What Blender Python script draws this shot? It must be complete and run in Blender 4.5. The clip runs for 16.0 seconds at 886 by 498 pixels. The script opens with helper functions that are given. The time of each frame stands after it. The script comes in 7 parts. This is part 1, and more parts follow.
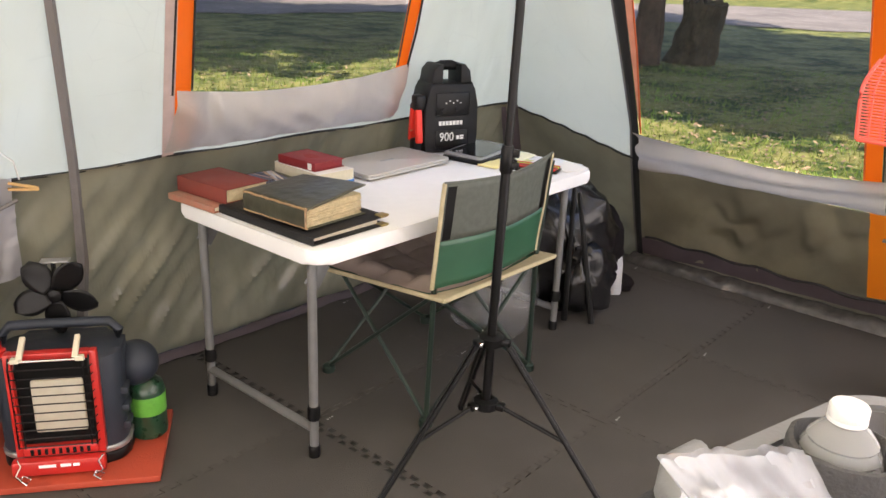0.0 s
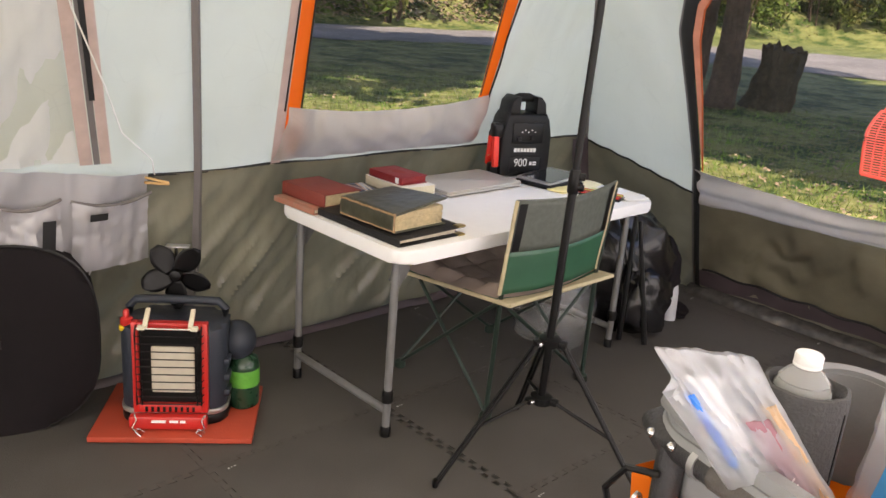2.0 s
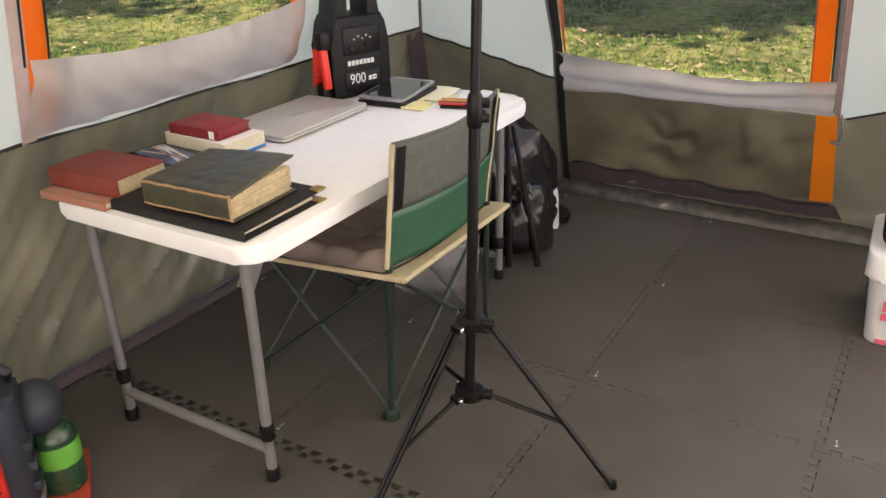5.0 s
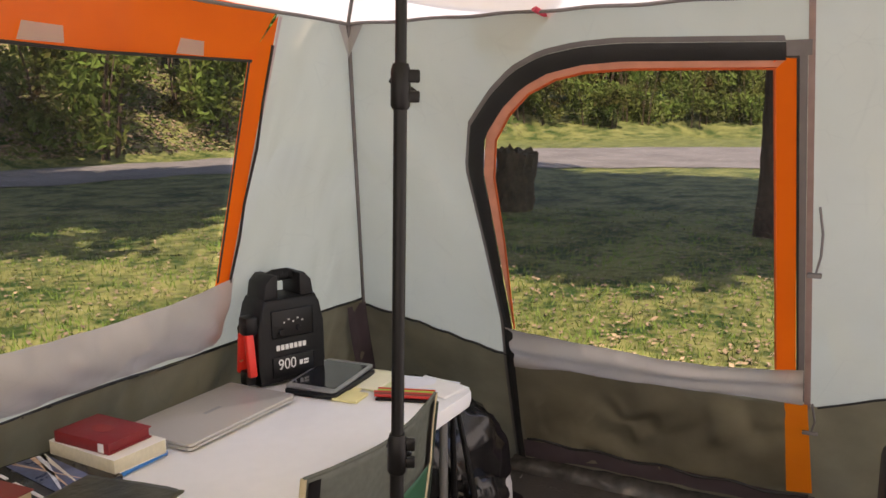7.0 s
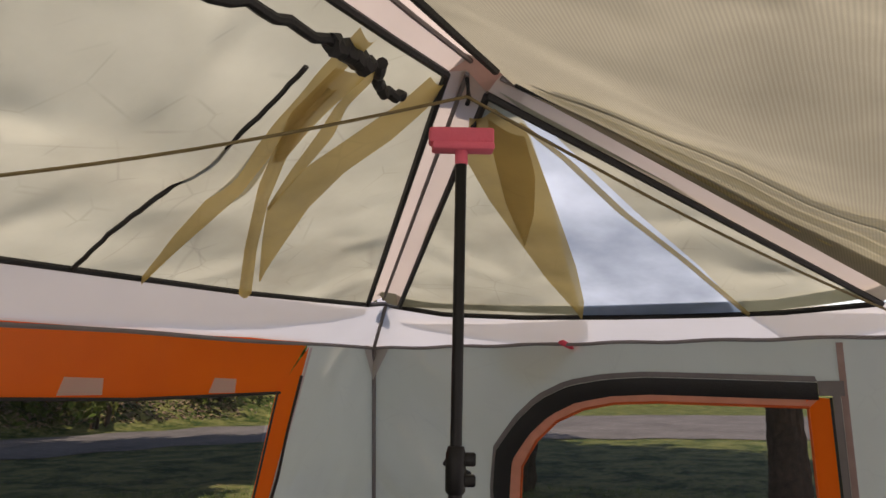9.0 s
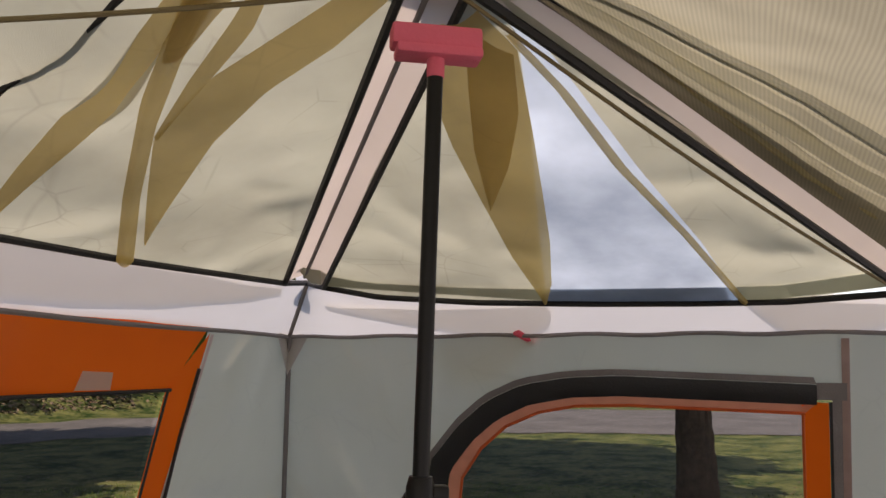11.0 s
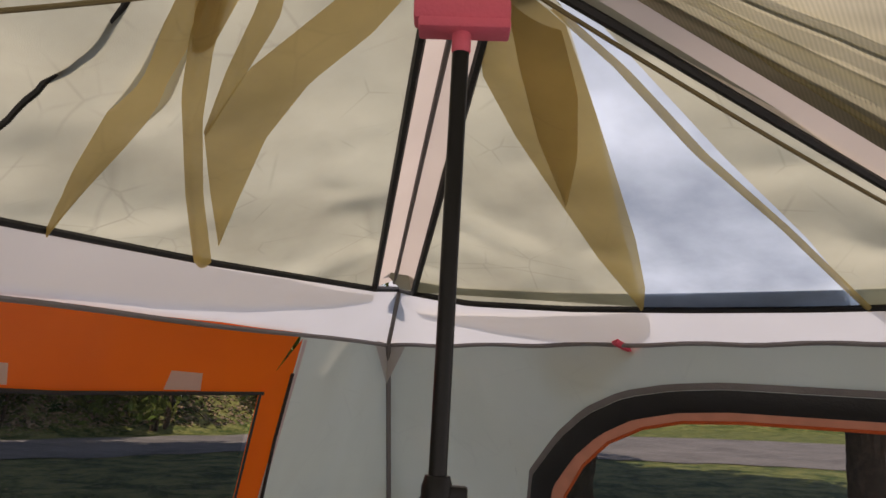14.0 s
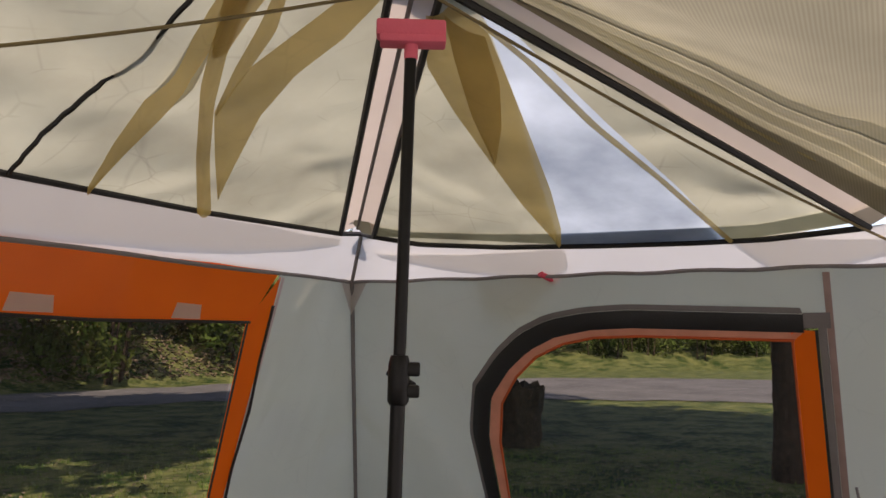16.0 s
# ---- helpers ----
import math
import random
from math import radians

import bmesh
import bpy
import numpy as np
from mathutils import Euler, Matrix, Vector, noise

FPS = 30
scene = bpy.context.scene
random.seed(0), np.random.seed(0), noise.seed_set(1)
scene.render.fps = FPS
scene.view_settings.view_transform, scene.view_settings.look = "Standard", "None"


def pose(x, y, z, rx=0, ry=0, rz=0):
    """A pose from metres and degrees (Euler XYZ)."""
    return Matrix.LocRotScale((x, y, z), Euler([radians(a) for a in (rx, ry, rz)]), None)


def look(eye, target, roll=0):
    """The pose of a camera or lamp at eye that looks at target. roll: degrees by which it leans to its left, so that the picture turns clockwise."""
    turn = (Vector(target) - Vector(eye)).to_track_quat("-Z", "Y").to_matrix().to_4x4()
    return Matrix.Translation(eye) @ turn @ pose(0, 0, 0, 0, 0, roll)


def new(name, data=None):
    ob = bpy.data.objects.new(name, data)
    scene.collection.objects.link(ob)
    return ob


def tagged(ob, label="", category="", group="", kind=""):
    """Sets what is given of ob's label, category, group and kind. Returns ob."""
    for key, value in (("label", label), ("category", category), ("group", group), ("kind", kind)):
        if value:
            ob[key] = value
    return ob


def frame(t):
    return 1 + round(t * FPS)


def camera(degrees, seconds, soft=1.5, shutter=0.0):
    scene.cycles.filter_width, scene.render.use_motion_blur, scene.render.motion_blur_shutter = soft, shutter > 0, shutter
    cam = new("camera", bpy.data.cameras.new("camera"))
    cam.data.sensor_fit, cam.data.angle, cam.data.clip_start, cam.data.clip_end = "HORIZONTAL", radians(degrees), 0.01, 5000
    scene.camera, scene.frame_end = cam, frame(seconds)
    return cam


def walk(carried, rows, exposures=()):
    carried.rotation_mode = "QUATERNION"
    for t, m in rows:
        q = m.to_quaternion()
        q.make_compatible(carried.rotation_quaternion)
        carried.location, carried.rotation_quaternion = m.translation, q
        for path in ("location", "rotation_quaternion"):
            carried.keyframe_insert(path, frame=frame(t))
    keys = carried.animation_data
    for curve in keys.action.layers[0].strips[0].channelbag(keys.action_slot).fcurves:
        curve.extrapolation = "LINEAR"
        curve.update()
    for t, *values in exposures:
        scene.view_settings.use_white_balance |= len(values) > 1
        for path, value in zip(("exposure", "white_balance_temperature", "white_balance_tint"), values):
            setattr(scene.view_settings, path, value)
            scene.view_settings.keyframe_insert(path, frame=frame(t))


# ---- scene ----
cam = camera(57.3, 16.0)
PATH = [
    (0, (-1.179, -1.414, 1.278), (0.25, -0.183, 0.612), 2.4),
    (0.5, (-1.153, -1.562, 1.268), (0.258, -0.297, 0.63), 3.1),
    (1, (-1.198, -1.598, 1.285), (0.145, -0.252, 0.665), 3.6),
    (1.5, (-1.314, -1.571, 1.295), (0.019, -0.211, 0.685), 4.5),
    (2, (-1.399, -1.587, 1.307), (-0.065, -0.226, 0.701), 4.8),
    (2.5, (-1.41, -1.612, 1.305), (-0.049, -0.269, 0.718), 4.3),
    (3, (-1.394, -1.596, 1.294), (0.011, -0.299, 0.708), 3.7),
    (3.2, (-1.364, -1.565, 1.278), (0.031, -0.289, 0.623), 3.3),
    (5.3, (-0.99, -1.006, 1.268), (0.589, -0.096, 0.445), -1.6),
    (5.5, (-0.976, -0.989, 1.282), (0.641, -0.097, 0.514), -1.4),
    (6, (-0.872, -0.962, 1.298), (0.808, -0.047, 0.715), -1.7),
    (6.5, (-0.764, -0.958, 1.306), (0.925, -0.039, 0.757), -1.6),
    (7, (-0.736, -0.969, 1.376), (1.001, -0.03, 1.059), -0.2),
    (7.5, (-0.731, -0.928, 1.446), (1.025, 0.023, 1.345), -0.2),
    (8, (-0.737, -0.9, 1.494), (1.016, 0.062, 1.556), -0.1),
    (8.5, (-0.76, -0.883, 1.518), (0.984, 0.053, 1.804), 0.1),
    (8.7, (-0.762, -0.894, 1.537), (0.975, 0.046, 1.854), 0.0),
    (10.8, (-0.525, -0.655, 1.553), (1.316, 0.065, 1.856), 0.8),
    (11, (-0.472, -0.667, 1.552), (1.368, 0.053, 1.86), 0.6),
    (11.5, (-0.359, -0.743, 1.553), (1.479, -0.022, 1.876), 0.6),
    (12, (-0.324, -0.769, 1.54), (1.453, 0.09, 1.863), 1.3),
    (12.5, (-0.329, -0.762, 1.541), (1.393, 0.203, 1.859), 2.6),
    (13, (-0.324, -0.774, 1.538), (1.396, 0.196, 1.855), 2.9),
    (13.5, (-0.329, -0.77, 1.535), (1.39, 0.202, 1.852), 2.6),
    (14, (-0.363, -0.757, 1.526), (1.3, 0.297, 1.882), 2.0),
    (14.5, (-0.477, -0.776, 1.52), (1.214, 0.239, 1.855), 1.0),
    (15, (-0.61, -0.791, 1.505), (1.115, 0.182, 1.787), 1.0),
    (15.5, (-0.635, -0.848, 1.508), (1.103, 0.113, 1.742), 0.8),
    (16, (-0.644, -0.925, 1.469), (1.096, 0.033, 1.704), 0.6),
]
EXPOSURES = [(0, 2.58, 7450, 23), (0.5, 2.66, 7400, 23), (1, 2.36, 7450, 23), (3, 2.36, 7450, 23), (5.5, 2.5, 7800, 24), (6.0, 2.1, 7900, 25), (6.5, 2.10, 8000, 25), (7.0, 1.94, 8000, 26), (7.5, 1.38, 7900, 26), (8.0, 1.04, 7700, 26), (8.5, 0.82, 7550, 25), (16, 0.82, 7550, 25)]
walk(cam, [(t, look(eye, target, roll)) for t, eye, target, roll in PATH], EXPOSURES)

# ---- world and light ----
world = bpy.data.worlds.new("world")
scene.world = world
world.use_nodes = True
sky = world.node_tree.nodes.new("ShaderNodeTexSky")
sky.sky_type, sky.sun_disc = "NISHITA", False
SUN_EL, SUN_AZ = 54.0, 215.0
sky.sun_elevation, sky.sun_rotation = radians(SUN_EL), radians(90 - SUN_AZ)
back = world.node_tree.nodes["Background"]
back.inputs["Strength"].default_value = 0.15
world.node_tree.links.new(sky.outputs[0], back.inputs["Color"])
sun = new("sun", bpy.data.lights.new("sun", "SUN"))
sun.data.energy, sun.data.angle, sun.data.color = 4.6, radians(0.6), (1.0, 0.94, 0.84)
sun.matrix_world = look((20 * math.cos(radians(SUN_AZ)), 20 * math.sin(radians(SUN_AZ)), 20 * math.tan(radians(SUN_EL))), (0, 0, 0))

# ---- helpers of this scene ----


def mat(name, colour, rough=0.6, metal=0.0, vary=0.15, scale=30.0, bump=0.0, bump_scale=200.0, spec=0.5, second=None, coat=0.0, isle=0.0, sharp=0.4):
    """A surface with colour variation at two scales and fine relief."""
    m = bpy.data.materials.new(name)
    m.use_nodes = True
    nt = m.node_tree
    bs = nt.nodes["Principled BSDF"]
    co = nt.nodes.new("ShaderNodeTexCoord")
    n1, n2 = nt.nodes.new("ShaderNodeTexNoise"), nt.nodes.new("ShaderNodeTexNoise")
    n1.inputs["Scale"].default_value, n2.inputs["Scale"].default_value = scale, scale / 7
    n1.inputs["Detail"].default_value = 5
    n2.inputs["Detail"].default_value = 3
    add = nt.nodes.new("ShaderNodeMath")
    add.operation = "ADD"
    ramp = nt.nodes.new("ShaderNodeMapRange")
    ramp.inputs[1].default_value, ramp.inputs[2].default_value = 1 - sharp, 1 + sharp
    mix = nt.nodes.new("ShaderNodeMix")
    mix.data_type = "RGBA"
    dark = [max(0.0, c * (1 - vary)) for c in colour]
    light = second or [min(1.0, c * (1 + vary)) for c in colour]
    mix.inputs["A"].default_value, mix.inputs["B"].default_value = (*dark, 1), (*light, 1)
    for n in (n1, n2):
        nt.links.new(co.outputs["Object"], n.inputs["Vector"])
    nt.links.new(n1.outputs["Fac"], add.inputs[0])
    nt.links.new(n2.outputs["Fac"], add.inputs[1])
    nt.links.new(add.outputs[0], ramp.inputs[0])
    nt.links.new(ramp.outputs[0], mix.inputs["Factor"])
    out = mix.outputs["Result"]
    if isle:
        geo, hsv, mr = nt.nodes.new("ShaderNodeNewGeometry"), nt.nodes.new("ShaderNodeHueSaturation"), nt.nodes.new("ShaderNodeMapRange")
        mr.inputs[3].default_value, mr.inputs[4].default_value = 1 - isle, 1 + isle
        nt.links.new(geo.outputs["Random Per Island"], mr.inputs[0])
        nt.links.new(mr.outputs[0], hsv.inputs["Value"])
        nt.links.new(out, hsv.inputs["Color"])
        out = hsv.outputs["Color"]
    nt.links.new(out, bs.inputs["Base Color"])
    rr = nt.nodes.new("ShaderNodeMapRange")
    rr.inputs[3].default_value, rr.inputs[4].default_value = max(0.02, rough - 0.12), min(1, rough + 0.12)
    nt.links.new(n1.outputs["Fac"], rr.inputs[0])
    nt.links.new(rr.outputs[0], bs.inputs["Roughness"])
    bs.inputs["Metallic"].default_value = metal
    bs.inputs["Specular IOR Level"].default_value = spec
    bs.inputs["Coat Weight"].default_value = coat
    if bump:
        n3, b = nt.nodes.new("ShaderNodeTexNoise"), nt.nodes.new("ShaderNodeBump")
        n3.inputs["Scale"].default_value = bump_scale
        n3.inputs["Detail"].default_value = 4
        nt.links.new(co.outputs["Object"], n3.inputs["Vector"])
        nt.links.new(n3.outputs["Fac"], b.inputs["Height"])
        b.inputs["Strength"].default_value, b.inputs["Distance"].default_value = bump, 0.004
        nt.links.new(b.outputs[0], bs.inputs["Normal"])
    return m


def cloth(name, colour, through_share=0.5, vary=0.1, scale=6.0, gloss=0.0, see=0.0, wrinkle=0.25, deep=0.010, weave=0.0, mottle=None, thin=None, lines=0.0, knit=0.0):
    """Thin fabric that lets light through; see: the share of open holes in a net."""
    m = bpy.data.materials.new(name)
    m.use_nodes = True
    nt = m.node_tree
    nt.nodes.remove(nt.nodes["Principled BSDF"])
    out = nt.nodes["Material Output"]
    co = nt.nodes.new("ShaderNodeTexCoord")
    n1 = nt.nodes.new("ShaderNodeTexNoise")
    n1.inputs["Scale"].default_value, n1.inputs["Detail"].default_value = scale, 6
    nt.links.new(co.outputs["Object"], n1.inputs["Vector"])
    mr = nt.nodes.new("ShaderNodeMapRange")
    mr.inputs[1].default_value, mr.inputs[2].default_value = 0.3, 0.7
    nt.links.new(n1.outputs["Fac"], mr.inputs[0])
    mix = nt.nodes.new("ShaderNodeMix")
    mix.data_type = "RGBA"
    mix.inputs["A"].default_value = (*[c * (1 - vary) for c in (mottle or colour)], 1)
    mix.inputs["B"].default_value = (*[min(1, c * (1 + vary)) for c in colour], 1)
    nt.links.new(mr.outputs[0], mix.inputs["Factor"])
    tone = mix.outputs["Result"]
    if lines:
        # thin crease lines: the shade of wrinkles, darkened into the colour
        for size, wide in ((4.5, 0.014), (9.0, 0.022)):
            vo, ml, mk, mr2 = nt.nodes.new("ShaderNodeTexVoronoi"), nt.nodes.new("ShaderNodeMapRange"), nt.nodes.new("ShaderNodeTexNoise"), nt.nodes.new("ShaderNodeMapRange")
            vo.feature = "DISTANCE_TO_EDGE"
            vo.inputs["Scale"].default_value = size
            mk.inputs["Scale"].default_value, mk.inputs["Detail"].default_value = size * 1.3, 1.0
            mr2.inputs[1].default_value, mr2.inputs[2].default_value = 0.50, 0.62
            ml.inputs[2].default_value, ml.inputs[3].default_value = wide, 1 - lines
            mm = nt.nodes.new("ShaderNodeMix")
            mm.data_type, mm.blend_type = "RGBA", "MULTIPLY"
            for node in (vo, mk):
                nt.links.new(co.outputs["Object"], node.inputs["Vector"])
            nt.links.new(vo.outputs["Distance"], ml.inputs[0])
            nt.links.new(mk.outputs["Fac"], mr2.inputs[0])
            nt.links.new(mr2.outputs[0], mm.inputs["Factor"])
            nt.links.new(tone, mm.inputs["A"])
            nt.links.new(ml.outputs[0], mm.inputs["B"])
            tone = mm.outputs["Result"]
    if knit:
        wa, mw, mk2 = nt.nodes.new("ShaderNodeTexWave"), nt.nodes.new("ShaderNodeMapRange"), nt.nodes.new("ShaderNodeMix")
        wa.bands_direction = "Y"
        wa.inputs["Scale"].default_value, wa.inputs["Distortion"].default_value, wa.inputs["Detail"].default_value = 68.0, 1.2, 1.0
        wa.inputs["Detail Scale"].default_value = 0.2
        mw.inputs[3].default_value, mw.inputs[4].default_value = 1 - knit, 1 + 0.3 * knit
        mk2.data_type, mk2.blend_type = "RGBA", "MULTIPLY"
        mk2.inputs["Factor"].default_value = 1.0
        nt.links.new(co.outputs["Object"], wa.inputs["Vector"])
        nt.links.new(wa.outputs["Fac"], mw.inputs[0])
        nt.links.new(tone, mk2.inputs["A"])
        nt.links.new(mw.outputs[0], mk2.inputs["B"])
        tone = mk2.outputs["Result"]
    d, t, ms = nt.nodes.new("ShaderNodeBsdfDiffuse"), nt.nodes.new("ShaderNodeBsdfTranslucent"), nt.nodes.new("ShaderNodeMixShader")
    nt.links.new(tone, d.inputs["Color"])
    if thin:
        t.inputs["Color"].default_value = (*thin, 1)
    else:
        nt.links.new(tone, t.inputs["Color"])
    ms.inputs[0].default_value = through_share
    # creases: long, thin ridges of two sizes
    mp = nt.nodes.new("ShaderNodeMapping")
    mp.inputs["Scale"].default_value = (1.0, 1.0, 0.35)
    nt.links.new(co.outputs["Object"], mp.inputs["Vector"])
    n2 = nt.nodes.new("ShaderNodeTexNoise")
    n2.noise_type = "RIDGED_MULTIFRACTAL"
    n2.inputs["Scale"].default_value, n2.inputs["Detail"].default_value = 5, 3
    n2.inputs["Distortion"].default_value = 0.6
    nt.links.new(mp.outputs[0], n2.inputs["Vector"])
    b = nt.nodes.new("ShaderNodeBump")
    b.inputs["Strength"].default_value, b.inputs["Distance"].default_value = wrinkle, deep
    nt.links.new(n2.outputs["Fac"], b.inputs["Height"])
    nrm = b.outputs[0]
    if weave:
        n3, b2 = nt.nodes.new("ShaderNodeTexNoise"), nt.nodes.new("ShaderNodeBump")
        n3.inputs["Scale"].default_value = 900
        b2.inputs["Strength"].default_value, b2.inputs["Distance"].default_value = weave, 0.001
        nt.links.new(co.outputs["Object"], n3.inputs["Vector"])
        nt.links.new(n3.outputs["Fac"], b2.inputs["Height"])
        nt.links.new(nrm, b2.inputs["Normal"])
        nrm = b2.outputs[0]
    nt.links.new(nrm, d.inputs["Normal"])
    nt.links.new(nrm, t.inputs["Normal"])
    nt.links.new(d.outputs[0], ms.inputs[1])
    nt.links.new(t.outputs[0], ms.inputs[2])
    last = ms.outputs[0]
    if gloss:
        g, m2 = nt.nodes.new("ShaderNodeBsdfGlossy"), nt.nodes.new("ShaderNodeMixShader")
        g.inputs["Roughness"].default_value = 0.35
        nt.links.new(nrm, g.inputs["Normal"])
        m2.inputs[0].default_value = gloss
        nt.links.new(last, m2.inputs[1])
        nt.links.new(g.outputs[0], m2.inputs[2])
        last = m2.outputs[0]
    if see:
        tr, m3 = nt.nodes.new("ShaderNodeBsdfTransparent"), nt.nodes.new("ShaderNodeMixShader")
        m3.inputs[0].default_value = see
        nt.links.new(last, m3.inputs[1])
        nt.links.new(tr.outputs[0], m3.inputs[2])
        last = m3.outputs[0]
    nt.links.new(last, out.inputs["Surface"])
    return m


def part(name, bm, material, parent=None, label="", smooth=True):
    """Links a bmesh as one mesh object, under a thing or a part."""
    me = bpy.data.meshes.new(name)
    bmesh.ops.recalc_face_normals(bm, faces=bm.faces[:])
    bm.to_mesh(me)
    bm.free()
    if smooth:
        me.polygons.foreach_set("use_smooth", [True] * len(me.polygons))
        me.set_sharp_from_angle(angle=radians(40))
    me.materials.append(material)
    ob = new(name, me)
    if parent is not None:
        ob.parent = parent
    return tagged(ob, label)


def thing(name, label, category, at=(0, 0, 0), turn=0.0, group="", kind=""):
    """An Empty at the base of a thing."""
    ob = new(name)
    ob.matrix_basis = pose(*at, 0, 0, turn)
    ob.empty_display_size = 0.05
    return tagged(ob, label, category, group, kind)


def block(bm, x0, x1, y0, y1, z0, z1, bevel=0.0, m=None, seg=2):
    """A box, with rounded edges."""
    r = bmesh.ops.create_cube(bm, size=1)
    vs = r["verts"]
    bmesh.ops.scale(bm, vec=(x1 - x0, y1 - y0, z1 - z0), verts=vs)
    bmesh.ops.translate(bm, vec=((x0 + x1) / 2, (y0 + y1) / 2, (z0 + z1) / 2), verts=vs)
    if bevel:
        es = list({e for v in vs for e in v.link_edges})
        r = bmesh.ops.bevel(bm, geom=es, offset=bevel, segments=seg, profile=0.5, affect="EDGES")
        vs = list({v for f in r["faces"] for v in f.verts} | {v for v in vs if v.is_valid})
    if m is not None:
        bmesh.ops.transform(bm, matrix=m, verts=vs)
    return bm


def tube(bm, pts, r, n=10, caps=True, r2=None):
    """A round bar along a line of points."""
    pts = [Vector(p) for p in pts]
    rings = []
    for i, p in enumerate(pts):
        d = (pts[min(i + 1, len(pts) - 1)] - pts[max(i - 1, 0)]).normalized()
        q = d.to_track_quat("Z", "Y")
        rad = r if r2 is None else r + (r2 - r) * i / (len(pts) - 1)
        rings.append([bm.verts.new(p + q @ Vector((rad * math.cos(2 * math.pi * k / n), rad * math.sin(2 * math.pi * k / n), 0))) for k in range(n)])
    for a, b in zip(rings, rings[1:]):
        for k in range(n):
            bm.faces.new((a[k], a[(k + 1) % n], b[(k + 1) % n], b[k]))
    if caps:
        bm.faces.new(rings[0][::-1])
        bm.faces.new(rings[-1])
    return bm


def lathe(bm, profile, n=24, m=None):
    """A turned form: profile of (radius, height)."""
    rings = []
    for r, z in profile:
        rings.append([bm.verts.new((r * math.cos(2 * math.pi * k / n), r * math.sin(2 * math.pi * k / n), z)) for k in range(n)])
    for a, b in zip(rings, rings[1:]):
        for k in range(n):
            bm.faces.new((a[k], a[(k + 1) % n], b[(k + 1) % n], b[k]))
    bm.faces.new(rings[0][::-1])
    bm.faces.new(rings[-1])
    if m is not None:
        bmesh.ops.transform(bm, matrix=m, verts=[v for r in rings for v in r])
    return bm


def prism(bm, outline, z0, z1, bevel=0.0, m=None):
    """An outline in x, y raised from z0 to z1."""
    lo = [bm.verts.new((x, y, z0)) for x, y in outline]
    hi = [bm.verts.new((x, y, z1)) for x, y in outline]
    n = len(lo)
    bm.faces.new(lo[::-1])
    top = bm.faces.new(hi)
    for k in range(n):
        bm.faces.new((lo[k], lo[(k + 1) % n], hi[(k + 1) % n], hi[k]))
    vs = lo + hi
    if bevel:
        es = list(top.edges) + [e for v in lo for e in v.link_edges if e.other_vert(v) in lo]
        r = bmesh.ops.bevel(bm, geom=list(set(es)), offset=bevel, segments=2, profile=0.5, affect="EDGES")
        vs = list({v for f in r["faces"] for v in f.verts} | {v for v in vs if v.is_valid})
    if m is not None:
        bmesh.ops.transform(bm, matrix=m, verts=vs)
    return bm


def round_rect(w, d, r, n=5):
    """The outline of a rectangle with round corners, centred."""
    pts = []
    for cx, cy, a0 in ((w / 2 - r, d / 2 - r, 0), (-w / 2 + r, d / 2 - r, 90), (-w / 2 + r, -d / 2 + r, 180), (w / 2 - r, -d / 2 + r, 270)):
        for k in range(n + 1):
            a = radians(a0 + 90 * k / n)
            pts.append((cx + r * math.cos(a), cy + r * math.sin(a)))
    return pts


def sheet(bm, f, nu, nv):
    """A grid of faces over f(u, v), u and v from 0 to 1."""
    g = [[bm.verts.new(f(i / nu, j / nv)) for i in range(nu + 1)] for j in range(nv + 1)]
    for j in range(nv):
        for i in range(nu):
            bm.faces.new((g[j][i], g[j][i + 1], g[j + 1][i + 1], g[j + 1][i]))
    return bm


def lerp(line, u):
    """A point on a line of points, u from 0 to 1 by count of points."""
    k = u * (len(line) - 1)
    i = min(int(k), len(line) - 2)
    return Vector(line[i]).lerp(Vector(line[i + 1]), k - i)


def along(line, u):
    """A point on a line of points, u from 0 to 1 by length."""
    ls = [(Vector(b) - Vector(a)).length for a, b in zip(line, line[1:])]
    d = u * sum(ls)
    for i, l in enumerate(ls):
        if d <= l or i == len(ls) - 1:
            return Vector(line[i]).lerp(Vector(line[i + 1]), min(1, d / l))
        d -= l


def ribbon(bm, a, b, n, bulge=None):
    """A band between two lines of points, two faces wide."""
    def f(u, v):
        p = along(a, u).lerp(along(b, u), v)
        return p + Vector(bulge) * (4 * v * (1 - v)) if bulge else p
    return sheet(bm, f, n, 2)


def solid(ob, thickness, offset=0.0):
    md = ob.modifiers.new("thickness", "SOLIDIFY")
    md.thickness, md.offset = thickness, offset
    return ob

# ---- materials ----
WALL = cloth("pale tent wall", (0.635, 0.64, 0.54), 0.55, 0.05, 2.5, 0.03, wrinkle=0.8, deep=0.028, lines=0.04)
OLIVE = cloth("olive tent wall", (0.240, 0.219, 0.150), 0.20, 0.2, 4.0, 0.14, wrinkle=1.0, deep=0.06, lines=0.06, mottle=(0.185, 0.168, 0.115))
VALANCE = cloth("white valance", (0.57, 0.60, 0.64), 0.5, 0.04, 3.0, 0.02, wrinkle=0.4)
ROOF = cloth("cream roof net", (0.395, 0.412, 0.335), 0.5, 0.2, 3.4, 0.0, wrinkle=1.0, deep=0.06, weave=1.0, lines=0.13, mottle=(0.378, 0.385, 0.305))
FLY = cloth("tan rain fly", (0.58, 0.435, 0.165), 0.58, 0.20, 5.0, 0.02, see=0.12, wrinkle=1.0, deep=0.03, lines=0.06)
FLYPALE = cloth("beige rain fly", (0.60, 0.49, 0.33), 0.55, 0.10, 3.0, 0.02, see=0.42, wrinkle=0.7)
